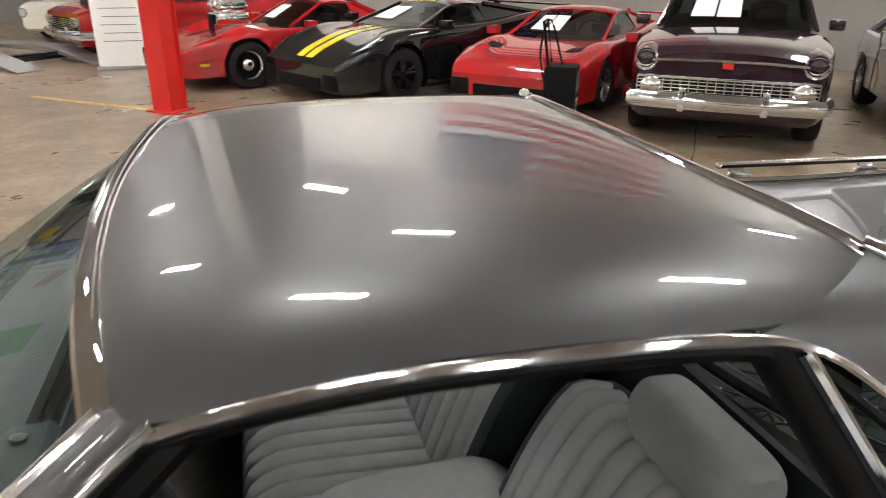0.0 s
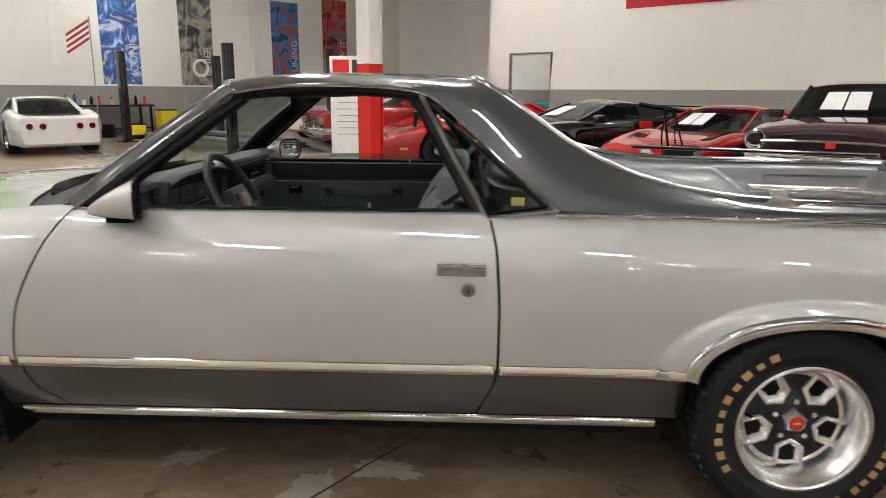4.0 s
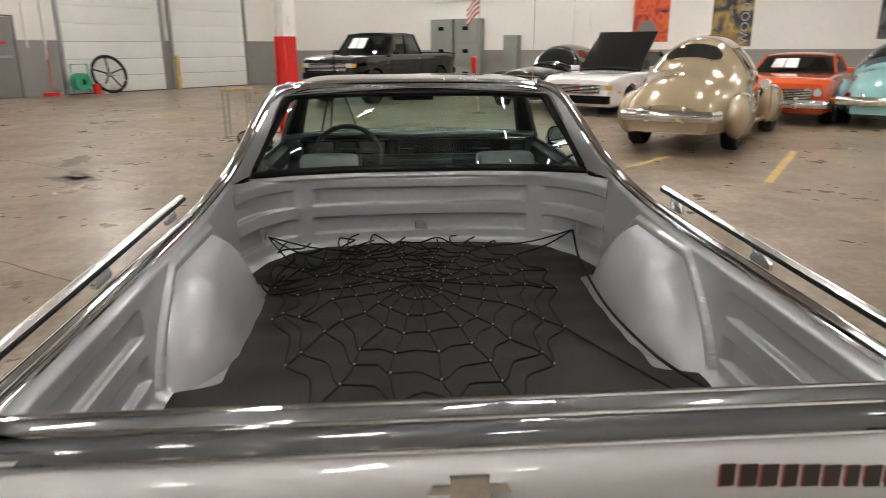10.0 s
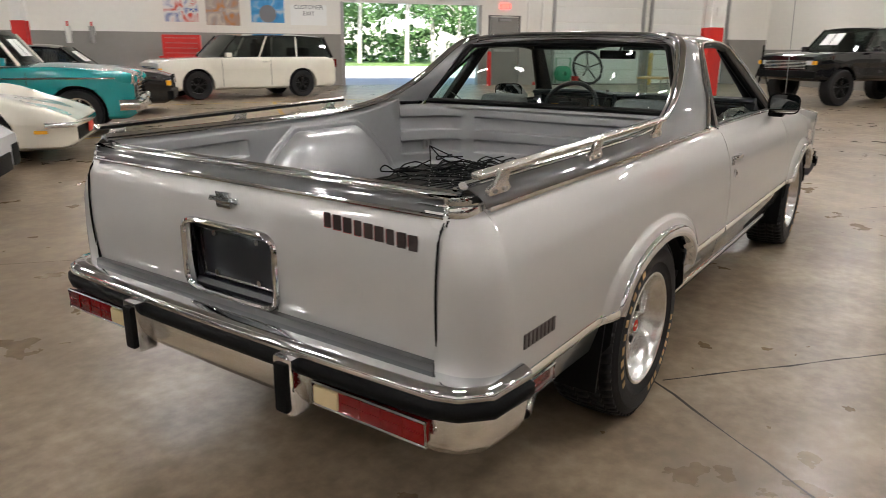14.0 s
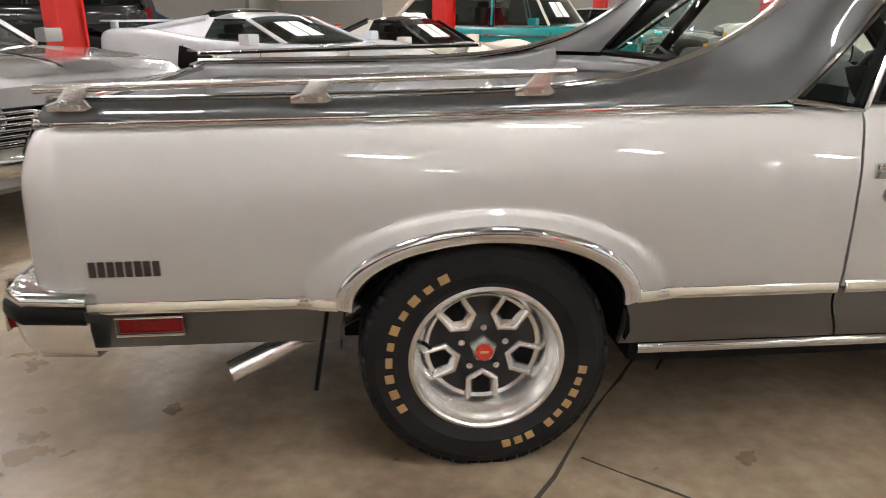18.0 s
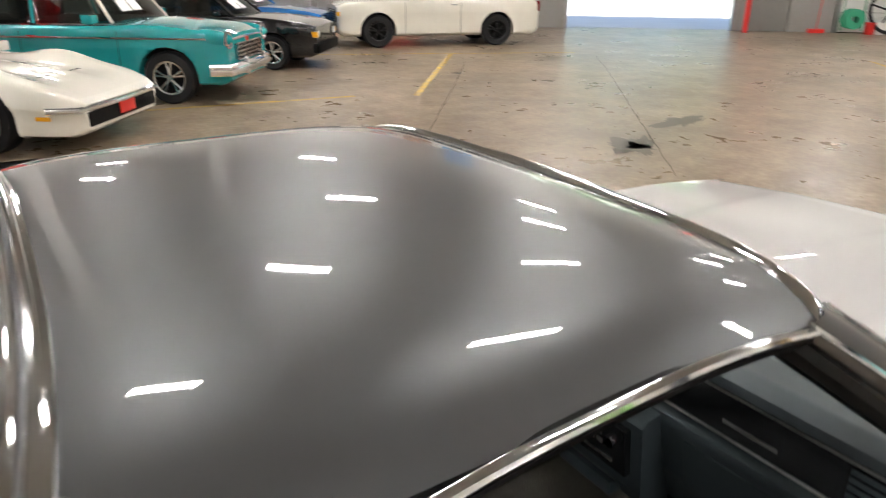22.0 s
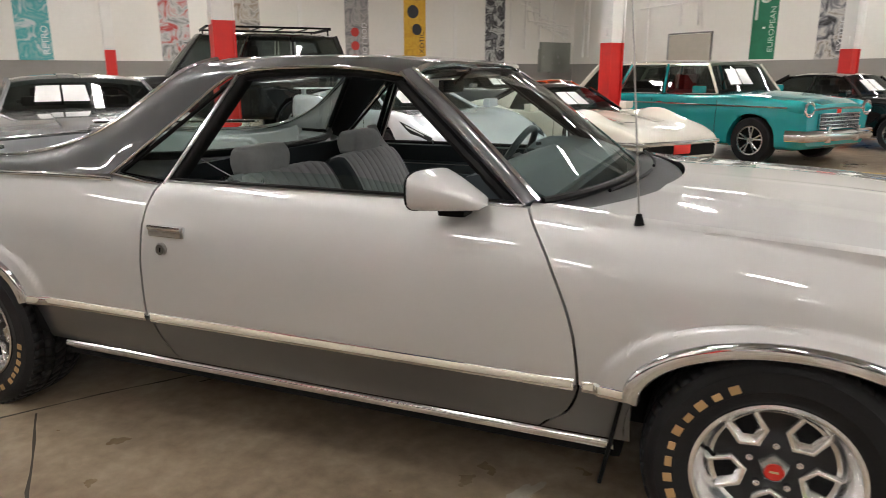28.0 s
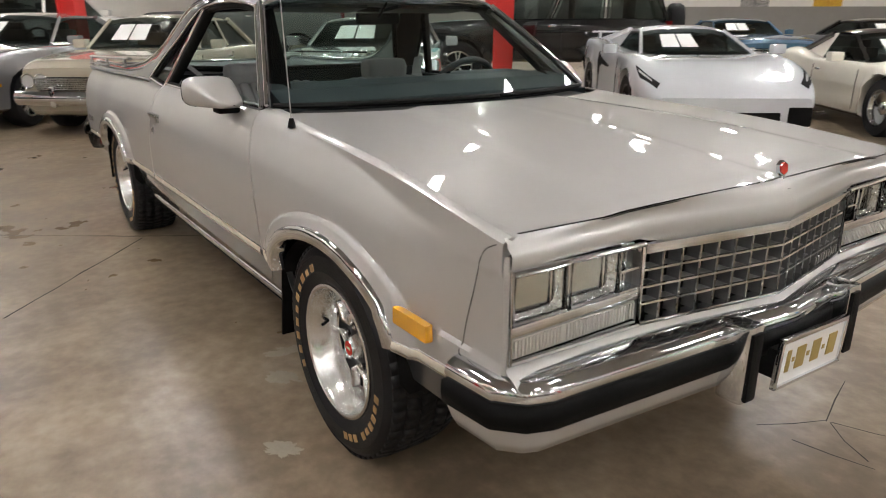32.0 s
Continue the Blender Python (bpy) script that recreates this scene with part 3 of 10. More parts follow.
        part("trim_inlay", tube([(x, s * (side_y(x, TRIM_Z) + 0.006), TRIM_Z + 0.002) for x in xs_even(xa + 0.004, xb - 0.004, 16)], 0.003, 8, flat=3.6),
             mat("cream_inlay", (0.6, 0.55, 0.45), 0.3, coat=0.5) if "cream_inlay" not in bpy.data.materials else bpy.data.materials["cream_inlay"], own)
    part("rocker_strip", tube([(x, s * 0.815, 0.312) for x in xs_even(0.44, 2.56, 20)], 0.010, 10, flat=1.6), CHROME, pickup, "chrome rocker strip")
    for ax in AXLES:
        rows = []
        for k in range(41):
            a = math.pi * k / 40
            c, q = math.cos(a), math.sin(a)
            x, z = ax + ARCH_A * c, TRIM_Z + ARCH_B * q - (0.0 if 0.05 < a < math.pi - 0.05 else 0.01)
            y = side_y(x, max(z, TRIM_Z))
            row = []
            for dr, dy in ((0.006, -0.004), (0.005, 0.006), (-0.002, 0.011), (-0.030, 0.014), (-0.037, 0.007), (-0.039, -0.03)):
                row.append((x + dr * c, s * (y + dy), z + dr * (0.25 + 0.75 * q)))
            rows.append(row)
        part("wheel_arch_trim", grid(rows, flip=s > 0), CHROME, pickup, "polished chrome wheel arch lip")
        # dark wheel housing
        bm = bmesh.new()
        rows = [[(ax + 0.385 * math.cos(a), s * y, 0.40 + 0.275 * math.sin(a)) for y in (0.89, 0.56)] for a in xs_even(0, math.pi, 20)]
        rows = [[(ax + 0.385, s * 0.86, 0.36), (ax + 0.385, s * 0.56, 0.36)]] + rows + [[(ax - 0.385, s * 0.86, 0.36), (ax - 0.385, s * 0.56, 0.36)]]
        grid(rows, bm)
        box(ax - 0.39, ax + 0.39, s * 0.56 - 0.01, s * 0.56 + 0.01, 0.33, 0.67, bm=bm)
        part("wheel_housing", bm, DARKIN, pickup)
    part("belt_strip", tube([(x, s * (side_y(x, curve(SHOULDER, x) - 0.012) + 0.006), curve(SHOULDER, x) - 0.002) for x in xs_even(-1.03, 0.78, 24)], 0.006, 8, flat=1.7), CHROME, pickup, "thin chrome strip under charcoal band")
    part("door_belt_strip", tube([(x, s * 0.800, 0.982) for x in xs_even(1.0, 2.27, 12)], 0.006, 8), CHROME, door, "chrome belt strip")
    part("window_seal", tube([(x, s * 0.785, 0.984) for x in xs_even(1.0, 2.25, 12)], 0.010, 8), GASKET, door)
    # mud flaps
    for x0, z0 in ((-0.43, 0.255), (2.565, 0.215)):
        part("mud_flap", box(x0 - 0.006, x0 + 0.006, s * 0.77 - 0.11, s * 0.77 + 0.11, z0, 0.50, 0.004, m=Matrix.Translation((x0, 0, 0.4)) @ pose(0, 0, 0, 0, 10, 0) @ Matrix.Translation((-x0, 0, -0.4))), BLACK, pickup)
    # door handle and lock
    hx = 1.066
    bm = box(hx - 0.074, hx + 0.074, -0.008, 0.008, 0.808, 0.846, 0.005)
    bm.transform(Matrix.Translation((0, s * 0.889, 0)))
    handle = part("door_handle", bm, CHROME, door, "chrome lift handle")
    bm = box(hx - 0.070, hx + 0.070, -0.012, 0.012, 0.832, 0.850, 0.007)
    bm.transform(Matrix.Translation((0, s * 0.896, 0)))
    part("handle_grip", bm, CHROME, handle)
    bm = box(hx - 0.066, hx + 0.066, -0.002, 0.002, 0.812, 0.829, 0.0)
    bm.transform(Matrix.Translation((0, s * 0.899, 0)))
    part("handle_inlay", bm, STEEL, handle)
    part("lock_cylinder", cyl((1.044, s * 0.892, 0.765), (1.044, s * 0.906, 0.766), 0.018, 24), CHROME, door, "round chrome lock")
    part("lock_ring", spin([(0.017, 0.0), (0.0235, 0.0), (0.0235, 0.006), (0.017, 0.006)], 24, m=Matrix.Translation((1.044, s * 0.897 - 0.003, 0.766))), STEEL, door)
    part("lock_slot", box(1.042, 1.046, s * 0.9065 - 0.001, s * 0.9065 + 0.001, 0.757, 0.774), DARKIN, door)
    # mirror
    rows = []
    for k in range(15):
        t = k / 14
        x = lerp(2.045, 2.185, t)
        yo, yi = 0.992 - 0.085 * t ** 1.6, 0.812 + 0.010 * t
        zl, zh = 0.976 + 0.004 * t, 1.088 - 0.088 * t ** 1.25
        shut = 1.0 if t < 0.88 else math.sqrt(max(0.0, 1 - ((t - 0.88) / 0.12) ** 2)) * 0.85 + 0.15
        rows.append([(x - 0.38 * (1 - t) * ((yo + yi) / 2 - 0.86 + (yo - yi) / 2 * math.copysign(abs(math.cos(a)) ** 0.55, math.cos(a))), s * ((yo + yi) / 2 + shut * (yo - yi) / 2 * math.copysign(abs(math.cos(a)) ** 0.55, math.cos(a))), (zl + zh) / 2 + shut * (zh - zl) / 2 * math.copysign(abs(math.sin(a)) ** 0.55, math.sin(a))) for a in xs_even(0, 2 * math.pi, 32)[:-1]])
    rows.append([(2.187, s * (0.862 + 0.004 * math.cos(a)), 0.989 + 0.003 * math.sin(a)) for a in xs_even(0, 2 * math.pi, 32)[:-1]])
    mirror_part = part("wing_mirror", grid(rows, close_v=True, flip=s < 0), SILVER, door, "silver bullet-shaped wing mirror")
    face = [(0.902 + 0.088 * math.copysign(abs(math.cos(a)) ** 0.55, math.cos(a)), 1.032 + 0.054 * math.copysign(abs(math.sin(a)) ** 0.55, math.sin(a))) for a in xs_even(0, 2 * math.pi, 32)[:-1]]
    part("mirror_rim", tube([(2.044 - 0.38 * (y - 0.86), s * y, z) for y, z in face], 0.004, 6, closed=True), BLACK, mirror_part)
    bm = bmesh.new()
    bm.faces.new([bm.verts.new((2.050 - 0.38 * (lerp(0.902, y, 0.97) - 0.86), s * lerp(0.902, y, 0.97), lerp(1.032, z, 0.97))) for y, z in face])
    part("mirror_pane", bm, MIRROR, mirror_part, "mirror glass", smooth=False)
    part("mirror_foot", box(2.05, 2.13, s * 0.86 - 0.04, s * 0.86 + 0.04, 0.955, 0.99, 0.01), BLACK, mirror_part)

# sail panels, pillars and drip rails
LOW = [(-1.06, 0.818, 0.960), (-0.7, 0.822, 0.966), (-0.2, 0.826, 0.972), (0.3, 0.828, 0.980), (0.62, 0.826, 0.988), (0.775, 0.815, 0.998), (0.90, 0.770, 1.098), (1.03, 0.705, 1.212), (1.13, 0.658, 1.300), (1.19, 0.636, 1.337), (1.26, 0.626, 1.352)]
UPP = [(-1.06, 0.762, 1.005), (-0.75, 0.765, 1.008), (-0.4, 0.768, 1.012), (-0.05, 0.768, 1.018), (0.18, 0.764, 1.030), (0.38, 0.752, 1.056), (0.56, 0.728, 1.106), (0.71, 0.700, 1.176), (0.86, 0.660, 1.278), (0.955, 0.625, 1.345), (1.01, 0.585, 1.376), (1.035, 0.53, 1.389)]
N = 60
low_pts, upp_pts = path3(LOW, N), path3(UPP, N)
for s in (1, -1):
    rows = []
    for a, b in zip(low_pts, upp_pts):
        row = []
        for k in range(9):
            t = k / 8
            p = Vector(a).lerp(Vector(b), t)
            p.y += 0.018 * math.sin(math.pi * t)
            row.append((p.x, s * p.y, p.z))
        rows.append(row)
    part("sail_panel", grid(rows, flip=s < 0), GREY, pickup, "charcoal rear pillar flowing into bed side")
    part("bed_edge_trim", tube([(p[0], s * (p[1] - 0.004), p[2] + 0.002) for p in upp_pts], 0.013, 10, flat=0.8), CHROME, pickup, "bright trim along the bed edge")
    inner = [(p[0] - 0.004 + 0.020 * (k / N) ** 3 * -1, s * (p[1] - 0.024), p[2] - 0.008) for k, p in enumerate(upp_pts)]
    part("inner_edge_trim", tube(inner, 0.008, 8, flat=0.8), CHROME, pickup, "second bright strip inside the bed edge")
    drip = [(0.775, 0.822, 0.998), (0.90, 0.776, 1.098), (1.03, 0.711, 1.212), (1.13, 0.664, 1.300), (1.19, 0.641, 1.337), (1.26, 0.629, 1.352), (1.40, 0.623, 1.361), (1.55, 0.619, 1.363), (1.70, 0.614, 1.354), (1.82, 0.612, 1.336)]
    part("drip_rail", tube([(x, s * y, z) for x, y, z in path3(drip, 50)], 0.008, 8, flat=0.75), CHROME, pickup, "chrome drip rail")
    seal = [(x + 0.012, s * (y - 0.018), z - 0.016) for x, y, z in path3(drip[3:], 40)]
    part("roof_seal", tube(seal, 0.015, 8), GASKET, pickup)
    # windscreen pillar with broad chrome cover
    a0, a1 = Vector((2.285, 0.792, 0.985)), Vector((1.822, 0.606, 1.345))
    fwd = Vector((0.034, -0.006, 0.016))
    rows = []
    for k in range(13):
        p = a0.lerp(a1, k / 12)
        p.z += 0.012 * math.sin(math.pi * k / 12)
        rows.append([(p + d).to_tuple() for d in (Vector((-0.03, -0.02, -0.015)), Vector((-0.012, 0.004, 0.0)), Vector((0.008, 0.006, 0.012)), fwd * 0.45 + Vector((0.0, 0.0, 0.010)), fwd * 0.8, fwd + Vector((0, -0.012, -0.012)))])
    rows = [[(x, s * y, z) for x, y, z in r] for r in rows]
    part("pillar_cover", grid(rows, flip=s > 0), GREY, pickup, "charcoal windscreen pillar")
    for k, r in ((1, 0.0065), (4, 0.0075)):
        part("pillar_strip", tube([q[k] for q in rows], r, 8, flat=0.8), CHROME, pickup, "chrome strip along the windscreen pillar")
    part("pillar_seal", tube([(p.x - 0.035, s * (p.y - 0.022), p.z - 0.02) for p in (a0.lerp(a1, k / 12) for k in range(13))], 0.02, 8), GASKET, pickup)
    rows = []
    for k in range(9):
        p = a0.lerp(a1, k / 8)
        w = lerp(0.11, 0.05, k / 8)
        rows.append([(p.x - 0.03, s * (p.y - 0.02), p.z - 0.016), (p.x - 0.055, s * (p.y - 0.035), p.z - 0.022), (p.x - 0.03, s * (p.y - w), p.z - 0.02), (p.x + 0.015, s * (p.y - w - 0.01), p.z - 0.008)])
    part("pillar_lining", grid(rows, flip=s > 0), GASKET, pickup, "black windscreen pillar lining")
    # rear door pillar: black with a bright strip
    b0, b1 = Vector((0.995, 0.800, 0.972)), Vector((1.205, 0.634, 1.335))
    rows = []
    for k in range(9):
        p = b0.lerp(b1, k / 8)
        rows.append([(p.x + dx, s * (p.y + dy), p.z) for dx, dy in ((-0.014, -0.03), (-0.012, 0.001), (0.022, 0.000), (0.040, -0.012), (0.045, -0.045))])
    part("door_pillar", grid(rows, flip=s < 0), GASKET, pickup, "black door pillar")
    part("pillar_strip", tube([(p.x, s * (p.y + 0.004), p.z) for p in (b0.lerp(b1, k / 8) for k in range(9))], 0.009, 8), CHROME, pickup, "bright pillar strip")
    # quarter window
    tri_pts = [(0.80, 0.806, 1.000), (0.985, 0.794, 0.974), (1.195, 0.634, 1.325)]
    bm = bmesh.new()
    bm.faces.new([bm.verts.new((x, s * y, z)) for x, y, z in tri_pts])
    pane = part("quarter_window", bm, GLASS, pickup, "tinted quarter window", smooth=False)
    pane.visible_shadow = False
    part("window_trim", tube([(x, s * (y + 0.002), z) for x, y, z in ((0.785, 0.818, 0.999), (0.86, 0.815, 0.990), (0.93, 0.812, 0.978), (0.99, 0.806, 0.970))], 0.007, 8), CHROME, pickup)
    if s > 0:
        part("glass_sticker", box(0.878, 0.918, 0.797, 0.799, 1.008, 1.034, m=Matrix.Translation((0.9, 0.8, 1.02)) @ pose(0, 0, 0, 24, 0, 0) @ Matrix.Translation((-0.9, -0.8, -1.02))), mat("yellow_sticker", (0.26, 0.25, 0.06), 0.5), pickup, "small yellow window sticker", smooth=False)
    part("window_gasket", tube([(x + 0.008, s * (y - 0.002), z + 0.004) for x, y, z in tri_pts], 0.009, 6, closed=True), GASKET, pickup)

# roof
def roof_z(x, y):
    return 1.412 - 0.008 * (y / 0.6) ** 2 - 0.050 * (abs(y) / 0.615) ** 9 - 0.030 * abs((x - 1.42) / 0.46) ** 3.5


rows = []
for i in range(33):
    t = i / 32
    row = []
    for j in range(41):
        w = -1 + 2 * j / 40
        y = w * (0.612 - 0.026 * max(0, (0.25 - t) / 0.25) ** 1.5 - 0.01 * max(0, (t - 0.9) / 0.1))
        front = 1.838 + 0.065 * (1 - w * w)
        x = lerp(1.022 + 0.038 * (1 - abs(w) ** 3), front, t)
        row.append((x, y, roof_z(x, y)))
    rows.append(row)
part("roof", grid(rows, flip=True), GREY, pickup, "charcoal painted roof panel")
part("headliner", grid([[(x, y, z - 0.035) for x, y, z in r[2:-2:4]] for r in rows[1:-1:4]]), VINYL, pickup)
part("windscreen_top_trim", tube([(r[0] + 0.012, r[1], r[2] - 0.004) for r in rows[-1]], 0.015, 8, flat=0.7), CHROME, pickup, "chrome windscreen trim")
part("rear_roof_strip", tube([(r[0] - 0.032, r[1] * 0.985, r[2] - 0.016) for r in rows[0][2:-2]], 0.008, 8, flat=0.8), CHROME, pickup, "second bright strip at the rear roof edge")
part("rear_roof_trim", tube([(r[0] - 0.006, r[1], r[2] - 0.002) for r in rows[0][2:-2]], 0.013, 8, flat=0.8), CHROME, pickup, "bright rear roof edge trim")

# windscreen
rows = []
for i in range(13):
    t = i / 12
    row = []
    for j in range(25):
        w = -1 + 2 * j / 24
        base = Vector((2.315 + 0.165 * (1 - w * w), w * 0.765, 0.992))
        top = Vector((1.848 + 0.068 * (1 - w * w), w * 0.565, 1.372 - 0.02 * abs(w) ** 3))
        p = base.lerp(top, t)
        p.z += 0.018 * math.sin(math.pi * t)
        row.append(p.to_tuple())
    rows.append(row)
screen = part("windscreen", grid(rows, flip=True), GLASS, pickup, "green-tinted curved windscreen")
screen.visible_shadow = False
part("windscreen_seal", tube(rows[0], 0.012, 8), GASKET, pickup)
part("windscreen_trim", tube([(x + 0.006, y, z + 0.004) for x, y, z in rows[-1]], 0.009, 8, flat=0.8), CHROME, pickup, "chrome trim along the top of the windscreen")
# cowl: dark vent tray with wipers
COWL = [[(lerp(2.315 + 0.165 * (1 - w * w), 2.43 + 0.215 * (1 - w * w), k / 4), w * 0.775, 0.975 - 0.018 * math.sin(math.pi * k / 4)) for w in xs_even(-1, 1, 24)] for k in range(5)]
part("cowl_vent", grid(COWL), mat("matt_black_plastic", (0.02, 0.02, 0.02), 0.6, vary=0.2, bump=0.1), pickup, "black cowl vent")
for y0, y1 in ((0.10, 0.62), (-0.55, -0.02)):
    part("wiper", tube([(2.40 + 0.14 * (1 - (y / 0.775) ** 2), y, 1.0) for y in xs_even(y0, y1, 8)], 0.006, 6), BLACK, pickup)

# hood
def front_x(y):
    """Plan line of the car's face: flat at the lamps, peaked in the middle."""
    return 3.742 + 0.078 * max(0.0, 1 - abs(y) / 0.47)


def hood_front_x(y):
    return 3.700 + 0.045 * min(1, (0.85 - abs(y)) / 0.27) + 0.035 * max(0.0, 1 - abs(y) / 0.58)


rows = []
for i in range(41):
    t = i / 40
    row = []
    for j in range(57):
        w = -1 + 2 * j / 56
        y = w * lerp(0.770, 0.842, t)
        x = lerp(2.44 + 0.215 * (1 - w * w), hood_front_x(y), t)
        a = abs(y)
        z = curve(SHOULDER, min(x, 3.70)) + 0.011 + 0.020 * (1 - w * w) + 0.010 / (1 + math.exp((a - lerp(0.36, 0.575, t)) / 0.008)) * (1 - 0.55 * t) - 0.006 * max(0, (t - 0.95) / 0.05) ** 2 + 0.005 * math.exp(-(a / 0.02) ** 2) * t
        row.append((x, y, z))
    rows.append(row)
bm = grid(rows)
hood = part("hood", bm, SILVER, pickup, "silver hood with raised centre panel")
hood_front = rows[-1]
part("hood_shut_line", tube([(x + 0.003, y, z - 0.004) for x, y, z in hood_front], 0.002, 6), DARKIN, pickup)
# header panel above the grille and lamps
rows = []
for k in range(59):
    y = -0.866 + 1.732 * k / 58
    a = abs(y)
    hx, hz = (hood_front_x(y), hood_front[min(56, max(0, round((y / 0.842 + 1) * 28)))][2]) if a < 0.842 else (3.700 + 0.02 * (a - 0.842) / 0.024, 0.880)
    hz -= 0.001
    drop = 0.842 - 0.012 * max(0.0, 1 - a / 0.47)
    fx = front_x(y)
    low = 0.806 - 0.008 * max(0.0, 1 - max(0, a - 0.40) / 0.07) if a < 0.47 else 0.812
    rows.append([(hx + 0.006, y, hz), (lerp(hx, fx, 0.30) + 0.004, y, hz - 0.003), (lerp(hx, fx, 0.60) + 0.004, y, hz - 0.009), (fx - 0.004, y, lerp(hz, drop, 0.45)), (fx + 0.006, y, lerp(hz, drop, 0.68)),
                 (fx + 0.011, y, drop + 0.004), (fx + 0.010, y, drop - 0.012), (fx + 0.006, y, low + 0.004), (fx - 0.006, y, low)])
part("header_panel", grid(rows, flip=True), SILVER, pickup, "silver header panel above the grille")
orn = part("hood_ornament", cyl((3.800, 0, 0.872), (3.790, 0, 0.888), 0.016, 14, r2=0.007), CHROME, hood, "small upright hood ornament")
part("ornament_stem", cyl((3.792, 0, 0.885), (3.786, 0, 0.910), 0.006, 10), CHROME, orn)
bm = cyl((3.780, 0, 0.926), (3.790, 0, 0.928), 0.021, 6)
part("ornament_rim", bm, CHROME, orn)
part("ornament_shield", cyl((3.7885, 0, 0.9275), (3.793, 0, 0.928), 0.016, 6), REDMARK, orn, "red hexagon shield")

# grille and lamps
GX = 3.742


def faced(bm):
    """Sets a part built at x = 0 onto the peaked face line."""
    for v in bm.verts:
        v.co.x += front_x(v.co.y)
    return bm


def halves(x0, x1, half, z0, z1, bevel=0.0):
    bm = box(x0, x1, -half, 0, z0, z1, bevel)
    return faced(box(x0, x1, 0, half, z0, z1, bevel, bm=bm))


part("grille_backing", faced(grid([[(-0.045, y, z) for z in (0.58, 0.84)] for y in (-0.862, -0.47, 0, 0.47, 0.862)])), DARKIN, pickup)
GRILLEGREY = mat("argent_grille", (0.30, 0.30, 0.30), 0.35, 0.7, vary=0.1, vary_scale=20)
grille = part("grille_frame", halves(-0.02, 0.010, 0.462, 0.776, 0.800, 0.004), CHROME, pickup, "chrome grille with egg-crate bars")
part("grille_base", halves(-0.02, 0.010, 0.462, 0.598, 0.607, 0.002), CHROME, grille)
for k in range(3):
    z = 0.6495 + 0.0425 * k
    part("grille_bar", halves(-0.004, 0.004, 0.458, z - 0.0028, z + 0.0028), CHROME, grille)
    part("grille_shelf", halves(-0.036, -0.004, 0.458, z - 0.0022, z + 0.0022), GRILLEGREY, grille)
for k in range(17):
    y = -0.458 + 0.05725 * k
    part("grille_upright", faced(box(-0.036, 0.000, y - 0.0025, y + 0.0025, 0.606, 0.777)), GRILLEGREY, grille)
    part("grille_edge", faced(box(0.0, 0.003, y - 0.0020, y + 0.0020, 0.606, 0.777)), CHROME, grille)
for k in range(9):
    part("grille_badge_mark", faced(box(0.003, 0.008, 0.255 + 0.021 * k, 0.268 + 0.021 * k, 0.612, 0.636, 0.001)), STEEL, grille)
REFLECT = mat("lamp_reflector", (0.92, 0.92, 0.91), 0.16, 1.0, bump=1.0, bump_scale=55, vary=0.08, vary_scale=40)
RIBGLASS = mat("ribbed_lens", (0.62, 0.61, 0.58), 0.15, 0.45, coat=1.0)


def lamp_bowl(y0, y1, z0, z1, depth):
    """A shallow mirrored bowl behind a lamp glass."""
    return grid([[(GX - 0.008 - depth * (1 - (2 * u - 1) ** 4) * (1 - (2 * v - 1) ** 4), lerp(y0, y1, v), lerp(z0, z1, u)) for v in xs_even(0, 1, 14)] for u in xs_even(0, 1, 12)])


